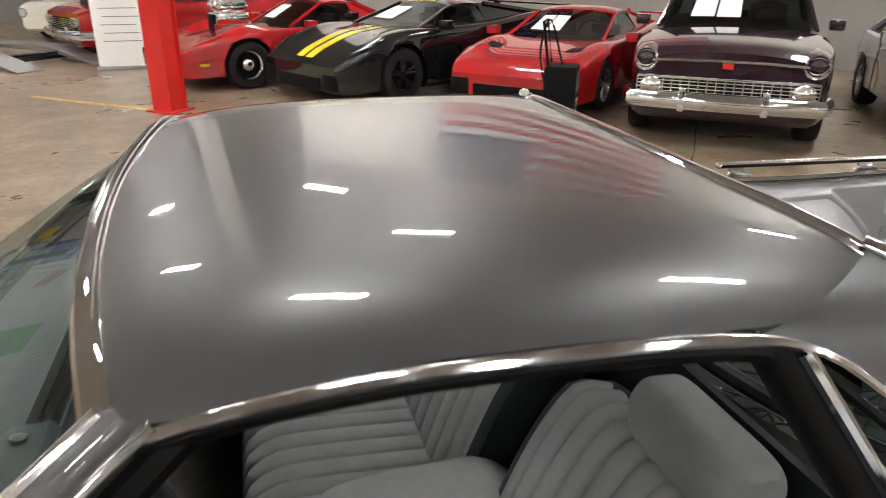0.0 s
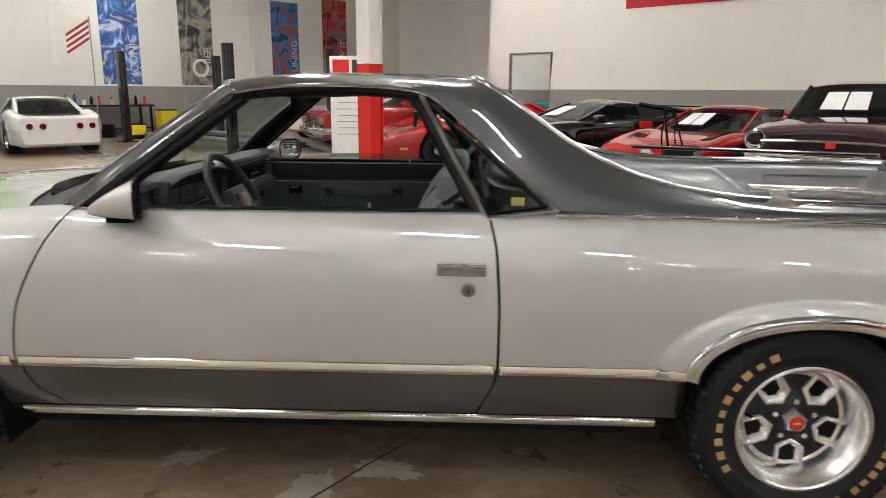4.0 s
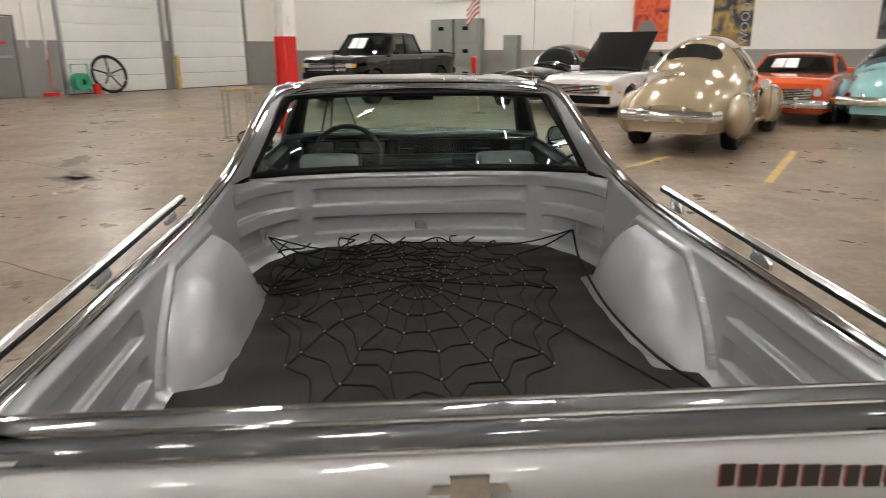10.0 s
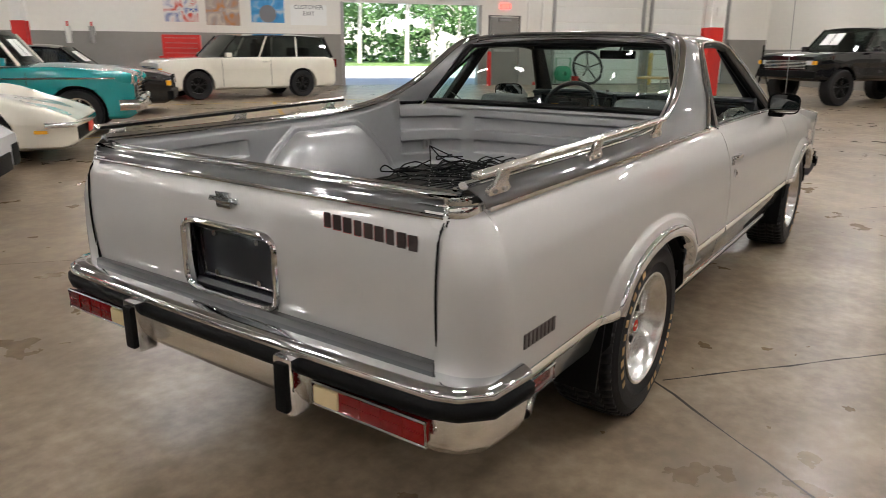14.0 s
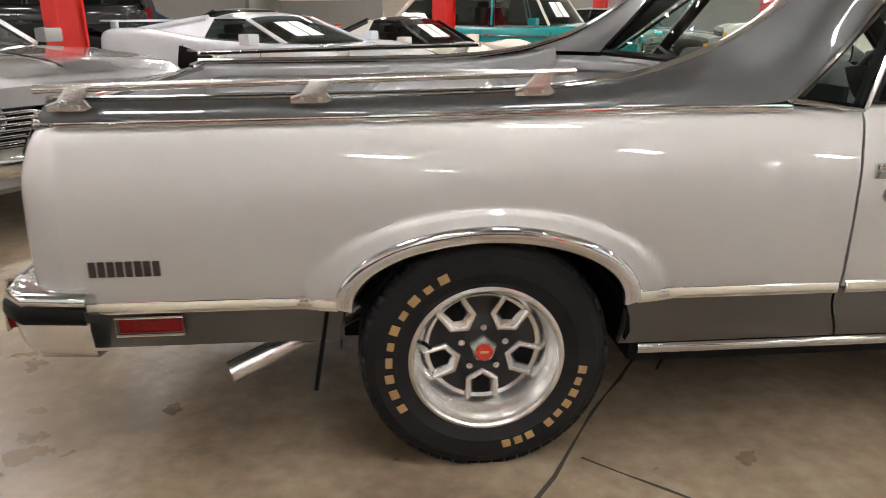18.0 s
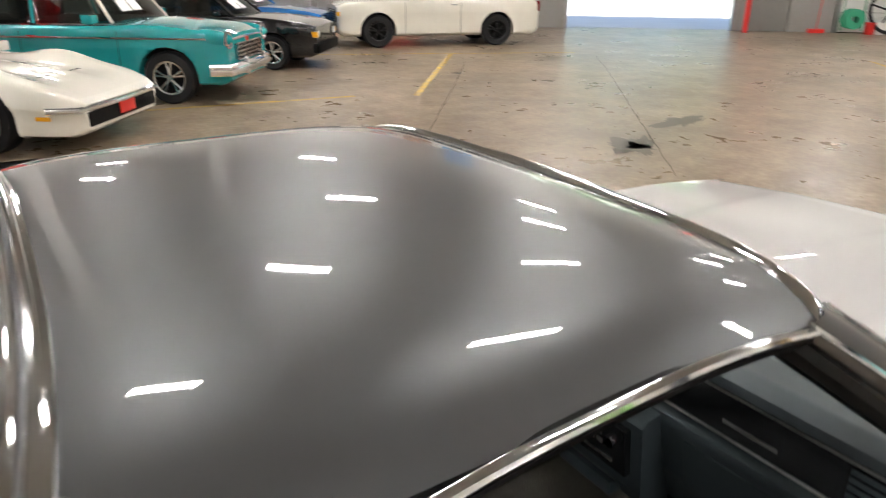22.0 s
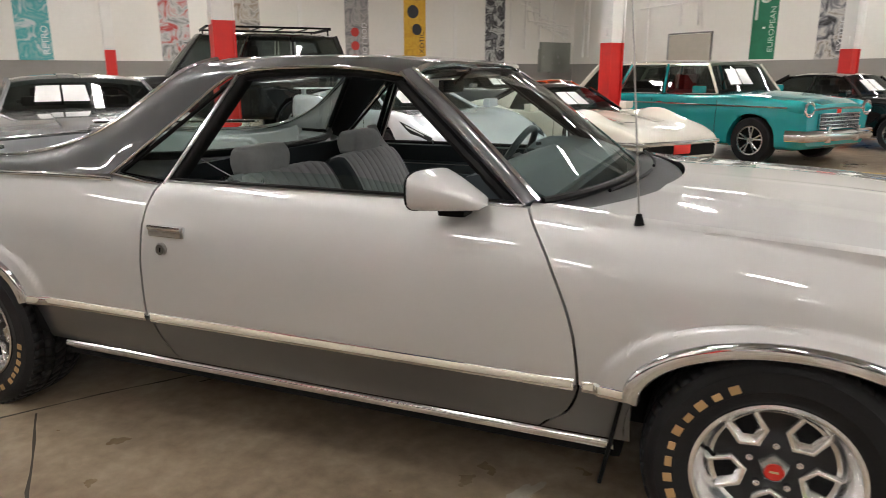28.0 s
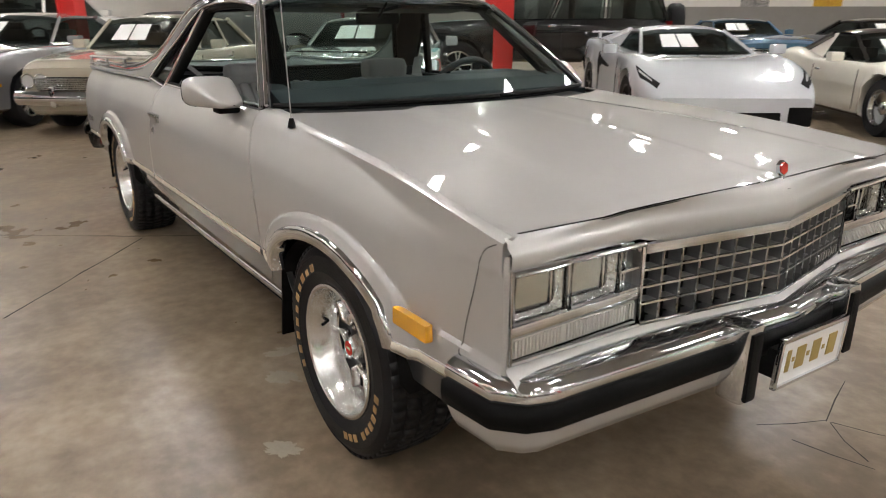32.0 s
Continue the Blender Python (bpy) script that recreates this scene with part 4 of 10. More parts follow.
for s in (1, -1):
    outline = ((0.466, 0.800), (0.858, 0.812), (0.860, 0.612), (0.466, 0.600))
    bezel = part("lamp_bezel", tube([(GX + 0.006, s * y, z) for y, z in outline], 0.007, 8, closed=True), CHROME, pickup, "chrome headlamp surround")
    part("bezel_back", box(GX - 0.03, GX - 0.022, min(s * 0.466, s * 0.860), max(s * 0.466, s * 0.860), 0.602, 0.808), CHROME, bezel)
    part("bezel_bar", box(GX - 0.022, GX + 0.006, min(s * 0.468, s * 0.858), max(s * 0.468, s * 0.858), 0.668, 0.692, 0.006), CHROME, bezel)
    for z in (0.694, 0.745, 0.796):
        part("side_cell_bar", box(GX - 0.022, GX + 0.004, s * 0.502 - 0.033, s * 0.502 + 0.033, z - 0.003, z + 0.003, 0.001), CHROME, bezel)
    for y0, y1 in ((0.542, 0.694), (0.706, 0.852)):
        ya, yb = s * y0, s * y1
        lamp = part("headlamp", lamp_bowl(ya, yb, 0.698, 0.800, 0.035), REFLECT, pickup, "rectangular sealed-beam headlamp")
        pane = part("lamp_glass", grid([[(GX + 0.002 + 0.006 * math.sin(math.pi * u) * math.sin(math.pi * v), lerp(ya, yb, v), lerp(0.698, 0.800, u)) for v in xs_even(0, 1, 8)] for u in xs_even(0, 1, 6)]), CLEAR, lamp)
        pane.visible_shadow = False
        part("lamp_rim", tube([(GX + 0.005, y, z) for y, z in ((ya, 0.696), (yb, 0.698), (yb, 0.802), (ya, 0.800))], 0.005, 6, closed=True), CHROME, lamp)
        part("lamp_gasket", tube([(GX - 0.004, lerp((ya + yb) / 2, y, 1.05), z) for y, z in ((ya, 0.692), (yb, 0.694), (yb, 0.806), (ya, 0.804))], 0.005, 6, closed=True), GASKET, lamp)
    sig = part("turn_lamp", box(GX - 0.02, GX + 0.000, min(s * 0.475, s * 0.852), max(s * 0.475, s * 0.852), 0.617, 0.662, 0.004), RIBGLASS, pickup, "ribbed clear turn lamp")
    bm = bmesh.new()
    for k in range(37):
        y = s * (0.482 + 0.0100 * k)
        if k != 22:
            box(GX - 0.001, GX + 0.004, y - 0.0030, y + 0.0030, 0.620, 0.659, bm=bm)
    part("lens_ribs", bm, RIBGLASS, sig, smooth=False)
    part("side_marker", box(3.365, 3.512, s * 0.897 - 0.014, s * 0.897 + 0.008, 0.578, 0.622, 0.005), AMBER, pickup, "amber side marker lamp")
    part("marker_rim", tube([(x, s * 0.880, z) for x, z in ((-0.938, 0.437), (-0.774, 0.437), (-0.774, 0.485), (-0.938, 0.485))], 0.004, 6, closed=True), CHROME, pickup)
    part("side_marker", box(-0.935, -0.777, s * 0.866 - 0.006, s * 0.866 + 0.012, 0.440, 0.482, 0.006), REDLENS, pickup, "red side marker lamp")
rows = []
for k in range(41):
    y = -0.866 + 1.732 * k / 40
    fx = front_x(y)
    rows.append([(fx - 0.01, y, 0.604), (fx + 0.003, y, 0.600), (fx + 0.008, y, 0.590), (fx + 0.030, y, 0.580), (fx + 0.05, y, 0.560)])
part("filler_panel", grid(rows, flip=True), SILVER, pickup, "silver filler panel above the bumper")


def bumper_rows(profile, plan):
    """A bar of the given (out, z) profile bent along plan points (x, y, outward x, outward y)."""
    return [[(x + nx * o, y + ny * o, z) for o, z in profile] for x, y, nx, ny in plan]


def bumper_plan(x_mid, half, x_end, sign, n=40, bow=0.02, vee=0.0):
    pts = []
    for k in range(n + 1):
        w = -1 + 2 * k / n
        y = w * half
        r = max(0.0, (abs(w) - 0.90) / 0.10)
        pts.append((x_mid - sign * (vee * abs(w) + bow * w * w + 0.06 * r ** 2), y, sign * math.cos(r * 1.1), math.copysign(math.sin(r * 1.1), w)))
    first, last = pts[0], pts[-1]
    pts.insert(0, (x_end, -half - 0.012, 0, -1))
    pts.append((x_end, half + 0.012, 0, 1))
    return pts


# front bumper
plan = bumper_plan(3.872, 0.890, 3.60, 1, bow=0.0, vee=0.075)
UPPER = [(-0.10, 0.566), (-0.085, 0.580), (-0.06, 0.586), (-0.01, 0.582), (0.010, 0.572), (0.018, 0.552), (0.014, 0.534)]
fb_ob = part("front_bumper", grid(bumper_rows(UPPER, plan), flip=True), CHROME, pickup, "chrome front bumper with black rubber strip")
part("rubber_strip", grid(bumper_rows([(0.010, 0.537), (0.026, 0.533), (0.028, 0.505), (0.024, 0.478), (0.008, 0.474)], plan), flip=True), BLACK, fb_ob, "black rubber impact strip")
part("lower_valance", grid(bumper_rows([(0.010, 0.478), (0.010, 0.465), (-0.004, 0.430), (-0.020, 0.402), (-0.06, 0.396)], plan), flip=True), SILVER, fb_ob, "silver lower bumper face")
for y in (-0.235, 0.235):
    g = part("bumper_guard", box(3.846, 3.918, y - 0.034, y + 0.034, 0.392, 0.598, 0.016), CHROME, fb_ob, "chrome bumper guard")
    part("guard_pad", box(3.910, 3.924, y - 0.020, y + 0.020, 0.400, 0.580, 0.005), BLACK, g, "black rubber pad")
PLT = Matrix.Translation((3.935, 0, 0.475)) @ pose(0, 0, 0, -2, 2, 0)
plate = part("front_plate", box(-0.002, 0.002, -0.152, 0.152, -0.062, 0.062, 0.0015, m=PLT), PLATEWHITE, fb_ob, "white novelty plate with gold marks in chrome frame")
for y, w, h in ((-0.100, 0.042, 0.030), (-0.058, 0.012, 0.006), (-0.020, 0.040, 0.030), (0.018, 0.012, 0.006), (0.055, 0.042, 0.030), (0.088, 0.010, 0.006), (0.112, 0.018, 0.030)):
    part("plate_mark", box(0.002, 0.0035, -y - w / 2, -y + w / 2, -h, h, m=PLT), GOLD, plate)
bm = bmesh.new()
for a in ((-0.006, 0.008, -0.160, 0.160, 0.057, 0.069), (-0.006, 0.008, -0.160, 0.160, -0.069, -0.060), (-0.006, 0.008, -0.160, -0.150, -0.069, 0.069), (-0.006, 0.008, 0.150, 0.160, -0.069, 0.069)):
    box(*a, 0.002, bm=bm, m=PLT)
part("plate_rim", bm, CHROME, plate)
part("plate_bracket", box(3.86, 3.93, -0.12, 0.12, 0.42, 0.50, 0.004), DARKIN, fb_ob)

# rear bumper
plan = bumper_plan(-1.202, 0.872, -0.985, -1)
UPPER = [(-0.105, 0.548), (-0.05, 0.566), (0.015, 0.568), (0.035, 0.556), (0.040, 0.540), (0.034, 0.528)]
rb_ob = part("rear_bumper", grid(bumper_rows(UPPER, plan)), CHROME, pickup, "chrome rear bumper with black rubber strip")
part("rubber_strip", grid(bumper_rows([(0.032, 0.530), (0.046, 0.527), (0.048, 0.505), (0.044, 0.490), (0.028, 0.487)], plan)), BLACK, rb_ob, "black rubber impact strip")
part("lower_bumper_face", grid(bumper_rows([(0.026, 0.488), (0.028, 0.470), (0.020, 0.420), (0.004, 0.385), (-0.05, 0.375)], plan)), ALLOY, rb_ob, "dull silver lower bumper face")
for y in (0.36, -0.34):
    g = part("bumper_guard", box(-1.272, -1.207, y - 0.036, y + 0.036, 0.372, 0.540, 0.014), CHROME, rb_ob, "chrome bumper guard")
    part("guard_pad", box(-1.283, -1.262, y - 0.022, y + 0.022, 0.385, 0.525, 0.006), BLACK, g, "black rubber pad")
for s in (1, -1):
    lamp = part("tail_lamp", box(-1.245, -1.217, s * 0.605 - 0.178, s * 0.605 + 0.178, 0.426, 0.482, 0.008), REDLENS, rb_ob, "red tail lamp with white reversing lens")
    for k in range(1, 4):
        part("lens_rib", box(-1.248, -1.243, s * (0.52 + 0.066 * k) - 0.0016, s * (0.52 + 0.066 * k) + 0.0016, 0.432, 0.477), REDLENS, lamp)
    part("lens_bar", box(-1.248, -1.243, min(s * 0.52, s * 0.78), max(s * 0.52, s * 0.78), 0.4525, 0.4555), REDLENS, lamp)
    part("reversing_lens", box(-1.251, -1.222, s * 0.472 - 0.042, s * 0.472 + 0.042, 0.429, 0.479, 0.006), WHITELENS, lamp, "cream reversing lens")
    part("lamp_rim", tube([(-1.244, s * y, z) for y, z in ((0.424, 0.423), (0.786, 0.423), (0.786, 0.485), (0.424, 0.485))], 0.005, 6, closed=True), CHROME, lamp)
part("rear_valance", box(-1.12, -1.05, -0.80, 0.80, 0.44, 0.60), DARKIN, pickup)
bm = spin([(0.027, 0.0), (0.032, 0.0), (0.032, 0.40), (0.027, 0.40), (0.026, 0.0)], 22)
bm.transform(Matrix.Translation((-0.70, -0.745, 0.252)) @ Vector((0.28, 0.09, 0.105)).to_track_quat("Y", "Z").to_matrix().to_4x4())
part("exhaust_pipe", bm, ALLOY, pickup, "bright steel tailpipe")
part("underbody", box(-0.45, 3.4, -0.55, 0.55, 0.25, 0.36, 0.03), DARKIN, pickup)
part("sill_box", box(0.42, 2.58, -0.80, 0.80, 0.26, 0.36, 0.02), DARKIN, pickup)
for x in AXLES:
    part("axle", cyl((x, -0.72, 0.327), (x, 0.72, 0.327), 0.045, 12), DARKIN, pickup)

# tailgate
def gate_x(z):
    return -1.125 - 0.022 * math.sin(math.pi * min(1, max(0, (z - 0.52) / 0.45))) + 0.03 * max(0, (z - 0.88) / 0.06) ** 2


rows = []
for i in range(21):
    z = lerp(0.555, 0.938, i / 20)
    rows.append([(gate_x(z), y, z) for y in xs_even(-0.740, 0.740, 24)])
bm = grid(rows)
HOLE = (-0.185, 0.205, 0.600, 0.806)
bmesh.ops.delete(bm, geom=[f for f in bm.faces if HOLE[0] < f.calc_center_median().y < HOLE[1] and HOLE[2] < f.calc_center_median().z < HOLE[3]], context="FACES")
gate = part("tailgate", bm, SILVER, pickup, "silver tailgate with plate recess and decal")
part("gate_band", grid([[(-1.110, y, 0.940), (-1.106, y, 0.956), (-1.098, y, 0.970), (-1.085, y, 0.978)] for y in xs_even(-0.740, 0.740, 12)], flip=True), GREY, gate, "charcoal band on the tailgate")
for x, z, r in ((-1.113, 0.939, 0.0055), (-1.088, 0.979, 0.005), (-1.040, 0.984, 0.005)):
    part("gate_trim", tube([(x, y, z) for y in xs_even(-0.742, 0.742, 8)], r, 8), CHROME, gate, "chrome strip")
part("gate_top", box(-1.092, -1.030, -0.740, 0.740, 0.965, 0.982, 0.006), GREY, gate)
part("gate_inner", box(-1.045, -1.030, -0.735, 0.735, 0.660, 0.975, 0.004), BEDPAINT, gate)
for s in (1, -1):
    arc = [(-1.03 - 0.077 * math.sin(a), s * (side_y(-1.03, 0.952) - 0.060 * (1 - math.cos(a)) + 0.003)) for a in xs_even(0, math.pi / 2, 10)]
    rows = [[(x - 0.003 * (k in (1, 2)), y, z) for k, z in enumerate((0.936, 0.941, 0.959, 0.964))] for x, y in arc + [(-1.107, s * 0.752)]]
    part("corner_band", grid(rows, flip=s > 0), CHROME, pickup, "chrome corner moulding")
    part("corner_cap", prism([(x + 0.004, y - s * 0.004) for x, y in arc] + [(-1.103, s * 0.746), (-1.03, s * 0.746)], 0.962, 0.986, "z", 0.004), CHROME, pickup, "chrome bed corner cap")
for s in (1, -1):
    part("gate_gap", box(-1.116, -1.060, s * 0.747 - 0.0055, s * 0.747 + 0.0055, 0.575, 0.932), DARKIN, pickup)
for s in (1, -1):
    part("gate_seam", tube([(gate_x(z) - 0.0035, s * 0.7455, z) for z in xs_even(0.575, 0.934, 14)], 0.0035, 6), DARKIN, pickup)
part("gate_foot", box(-1.156, -1.10, -0.742, 0.742, 0.555, 0.588, 0.005), mat("dull_grey_sill", (0.09, 0.09, 0.09), 0.45, 0.3, vary=0.1), pickup, "dull grey sill under the tailgate")
recess = part("plate_recess", box(-1.10, -1.07, -0.20, 0.22, 0.585, 0.82), PLATEBLACK, gate, "black plate recess")
part("recess_wall", tube([(-1.115, y, z) for y, z in ((-0.178, 0.607), (0.198, 0.607), (0.198, 0.799), (-0.178, 0.799))], 0.02, 6, closed=True, flat=1.0), PLATEBLACK, recess)
fr = [(-1.148, 0.010 + 0.205 * math.copysign(abs(math.cos(a)) ** 0.28, math.cos(a)), 0.703 + 0.110 * math.copysign(abs(math.sin(a)) ** 0.28, math.sin(a))) for a in xs_even(0, 2 * math.pi, 64)[:-1]]
part("recess_frame", tube(fr, 0.010, 8, closed=True), CHROME, gate, "chrome plate surround")
lp = part("licence_plate", box(-1.112, -1.108, -0.148, 0.168, 0.634, 0.786, 0.003), PLATEBLACK, gate, "black dealer plate in chrome frame")
part("plate_rim", tube([(-1.115, y, z) for y, z in ((-0.146, 0.636), (0.166, 0.636), (0.166, 0.784), (-0.146, 0.784))], 0.006, 6, closed=True), CHROME, lp)
for y in (-0.088, 0.104):
    for z in (0.648, 0.772):
        part("plate_bolt", cyl((-1.112, y, z), (-1.121, y, z), 0.009, 12), CHROME, lp)
part("maker_badge", prism([(-0.055, 0.884), (-0.022, 0.884), (-0.020, 0.868), (0.040, 0.868), (0.042, 0.884), (0.078, 0.884), (0.068, 0.900), (0.040, 0.900), (0.042, 0.914), (-0.020, 0.914), (-0.018, 0.900), (-0.045, 0.900)], -1.150, -1.140, "x", 0.002), CHROME, gate, "chrome cross-shaped maker badge")
DECAL = mat("dark_decal", (0.03, 0.02, 0.02), 0.3, coat=0.5)
DECALRED = mat("red_decal", (0.35, 0.06, 0.06), 0.3, coat=0.5)
GX_D = gate_x(0.882) - 0.002
for k in range(9):
    y, zc, w = -0.397 - 0.0345 * k, 0.890 - 0.0022 * k, 0.0135 if k % 3 else 0.0115
    part("decal_shadow", box(GX_D - 0.0005, GX_D + 0.0005, y + 0.003 - w, y + 0.003 + w, zc - 0.0215, zc + 0.0185), DECALRED, gate, smooth=False)
    part("decal_mark", box(GX_D - 0.0018, GX_D - 0.0006, y - w, y + w, zc - 0.019, zc + 0.020), DECAL, gate, smooth=False)
for s in (1, -1):
    for k in range(8):
        x = -0.968 + 0.0215 * k
        y = side_y(x, 0.617)
        bm = box(x - 0.0085, x + 0.0085, s * y - 0.004, s * y + 0.005, 0.599, 0.638, 0.002)
        part("name_badge_mark", bm, DECAL, pickup, smooth=False)
# fuel door
s = 1
rows = [(-0.537, 0.757), (-0.70, 0.762), (-0.712, 0.750), (-0.705, 0.585), (-0.692, 0.575), (-0.545, 0.577), (-0.534, 0.588), (-0.529, 0.745)]
part("fuel_door", tube([(p[0], side_y(p[0], p[1]) + 0.0003, p[1]) for p in path3([(x, z, 0) for x, z in rows + rows[:1]], 72)[:-1]], 0.0022, 6, closed=True), DARKIN, pickup, "fuel door outline")

# bed
WALL_PLAN = [(-1.035, 0.712), (-0.6, 0.718), (0.0, 0.722), (0.35, 0.722), (0.55, 0.706), (0.70, 0.662), (0.82, 0.586), (0.885, 0.50), (0.935, 0.30), (0.955, 0.0)]
FLOOR_Z = 0.695


def plan_pts(n):
    half = path3([(x, y, 0) for x, y in WALL_PLAN], n)
    return half + [(x, -y, 0) for x, y, _ in half[-2::-1]]


pp = plan_pts(300)
rows = []
zs = sorted(set([k / 60 for k in range(61)] + [round(e + d, 4) for e in (0.206, 0.415, 0.585, 0.80) for d in (-0.016, -0.009, 0.0, 0.009, 0.016)]))
for i, (x, y, _) in enumerate(pp):
    a, b = Vector(pp[max(0, i - 1)][:2]), Vector(pp[min(len(pp) - 1, i + 1)][:2])
    d = (b - a).normalized()
    nrm = Vector((-d.y, d.x)) * -1
    if nrm.dot(Vector((x - 0.2, y))) > 0:
        nrm = -nrm
    top = curve(UPP and [(p[0], p[2]) for p in UPP], x) if x < 0.55 else 1.04 - 0.02 * (1 - (abs(y) / 0.7) ** 2)
    # rib windows: head panel middle, curved corners, and the sides behind the wheel boxes
    win = 0.0
    if x > 0.9:
        win = min(1.0, max(0.0, (0.47 - abs(y)) / 0.03))
    elif x > 0.50:
        win = min(1.0, max(0.0, (x - 0.54) / 0.03)) * min(1.0, max(0.0, (0.87 - x) / 0.03))
    elif -0.98 < x < -0.46:
        win = min(1.0, (x + 0.98) / 0.03, (-0.46 - x) / 0.03)
    # pressed outline round the wheel box
    xa = abs(x - 0.01)
    outline_z = FLOOR_Z + 0.285 * min(1.0, max(0.0, (0.475 - xa) / 0.265)) ** 0.62 if xa < 0.475 else 0.0
    row = []
    for k, z0 in enumerate(zs):
        f = z0
        z = lerp(FLOOR_Z, top - 0.01, f)
        out = 0.016 * (f - 0.5) + 0.028 * max(0, (f - 0.93) / 0.07)
        rib = sum(1 / ((1 + math.exp(-(f - lo) / 0.004)) * (1 + math.exp((f - hi) / 0.004))) for lo, hi in ((0.206, 0.415), (0.585, 0.80)))
        q = nrm * (-out - 0.022 * rib * win)
        if outline_z > z:
            q += nrm * 0.014 * min(1.0, (outline_z - z) / 0.010)
        foot = 0.03 * max(0, (0.10 - f) / 0.10) ** 2
        q += nrm * foot
        row.append((x + q.x, y + q.y, z))
    rows.append(row)
part("bed_wall", grid(rows, flip=True), BEDPAINT, pickup, "silver ribbed inner bed wall")
bm = bmesh.new()
bm.faces.new([bm.verts.new((x, y, FLOOR_Z + 0.001)) for x, y, _ in pp])
part("bed_floor", bm, BEDPAINT, pickup, smooth=False)
bm = bmesh.new()
mat_pts = [(x - 0.035 if x > 0.4 else x + 0.01, y * 0.945, FLOOR_Z + 0.010 + 0.002 * math.sin(i * 0.31)) for i, (x, y, _) in enumerate(pp)]
mat_pts = [(x, math.copysign(min(abs(y), 0.572 + 0.12 * min(1, max(0, (abs(x) - 0.37) / 0.06)) ** 2), y), z) for x, y, z in mat_pts]
ctr = [[(x, lerp(y, 0, k / 6), lerp(z, FLOOR_Z + 0.011, k / 6)) for k in range(7)] for x, y, z in mat_pts[:len(mat_pts) // 2 + 1]]
ctr2 = [[(x, lerp(y, 0, k / 6), lerp(z, FLOOR_Z + 0.011, k / 6)) for k in range(7)] for x, y, z in mat_pts[len(mat_pts) // 2:]]
grid(ctr, bm), grid(ctr2, bm)
bmesh.ops.recalc_face_normals(bm, faces=bm.faces[:])
part("bed_mat", bm, MATFLOOR, pickup, "worn black rubber bed mat")
for s in (1, -1):
    rows = []
    for base, crest, rise, y in ((0.462, 0.215, 0.262, 0.735), (0.455, 0.212, 0.258, 0.715), (0.440, 0.205, 0.248, 0.688), (0.415, 0.196, 0.232, 0.660), (0.385, 0.185, 0.208, 0.635), (0.350, 0.172, 0.172, 0.613),
                                 (0.310, 0.160, 0.125, 0.594), (0.275, 0.150, 0.075, 0.578), (0.250, 0.145, 0.030, 0.566), (0.235, 0.140, 0.004, 0.560)):
        row = []
        for k in range(33):
            a = math.pi * k / 32
            c, q = math.cos(a), math.sin(a)
            # a flattened trapezoid with rounded shoulders
            w = min(1.0, 1.22 * q) ** 0.8
            row.append((0.005 + math.copysign(abs(c) ** 0.8, c) * lerp(base, crest * 1.45, w), s * y, FLOOR_Z + rise * w))
        rows.append(row)
    part("wheel_box", grid(rows, flip=s < 0), BEDPAINT, pickup, "rounded silver wheel box in the bed")
    # cleats
    for cx, cy, cz in ((0.700, 0.648, 0.812), (-0.89, 0.715, 0.765)):
        bm = tube([(cx + d, s * (cy - 0.018), cz + e) for d, e in ((-0.018, 0.02), (-0.018, -0.012), (0.018, -0.012), (0.018, 0.02))], 0.005, 6)
        box(cx - 0.028, cx + 0.028, s * (cy + 0.002) - 0.004, s * (cy + 0.002) + 0.004, cz - 0.025, cz + 0.025, 0.003, bm=bm)
        part("tie_cleat", bm, STEEL, pickup, "steel tie-down cleat")
    # side rails
    rows = []
    for x in [-1.07, -1.068] + xs_even(-1.06, 0.205, 16) + [0.213, 0.215]:
        k = 0.62 if x in (-1.07, 0.215) else 0.82
        yc, zc = s * (0.800 + 0.004 * (x + 0.4)), 1.034 + 0.036 * (x + 1.07) / 1.28
        rows.append([(x, yc + k * dy * s, zc + k * dz) for dy, dz in ((0.016, -0.006), (0.018, 0.002), (0.015, 0.010), (0.008, 0.015), (-0.003, 0.016), (-0.012, 0.011), (-0.016, 0.003), (-0.015, -0.006), (-0.008, -0.009), (0.009, -0.009))])
    bm = grid(rows, close_v=True, flip=s < 0)
    for r in (0, len(rows) - 1):
        bm.verts.ensure_lookup_table()
        bm.faces.new([bm.verts[r * 10 + k] for k in range(10)])
    bmesh.ops.recalc_face_normals(bm, faces=bm.faces[:])
    rail = part("bed_rail", bm, RAILMETAL, pickup, "polished bed side rail")
    part("rail_channel", tube([(x, s * (0.7868 + 0.004 * (x + 0.4)), 1.035 + 0.036 * (x + 1.07) / 1.28) for x in xs_even(-1.055, 0.200, 10)], 0.0055, 8), BLACK, rail, "black channel in the rail")
    for k, bx in enumerate((0.119, -0.425, -0.985)):
        zr = 1.040 + 0.034 * (bx + 1.07) / 1.28
        bm = prism([(bx - 0.055, zr - 0.056), (bx + 0.030, zr - 0.056), (bx + 0.045, zr - 0.048), (bx + 0.03, zr - 0.030), (bx + 0.045, zr), (bx - 0.005, zr), (bx - 0.03, zr - 0.032), (bx - 0.055, zr - 0.040)], s * 0.806, s * 0.818, "y", 0.002)
        br = part("rail_bracket", bm, ALLOY, rail, "chrome rail bracket")
        for d in (-0.03, 0.015):
            part("bracket_screw", cyl((bx + d, s * 0.816, zr - 0.047), (bx + d, s * 0.822, zr - 0.047), 0.006, 10), STEEL, br)
bm = tube([(0.935, d, 0.776 + e) for d, e in ((-0.02, 0.022), (-0.02, -0.016), (0.02, -0.016), (0.02, 0.022))], 0.005, 6)
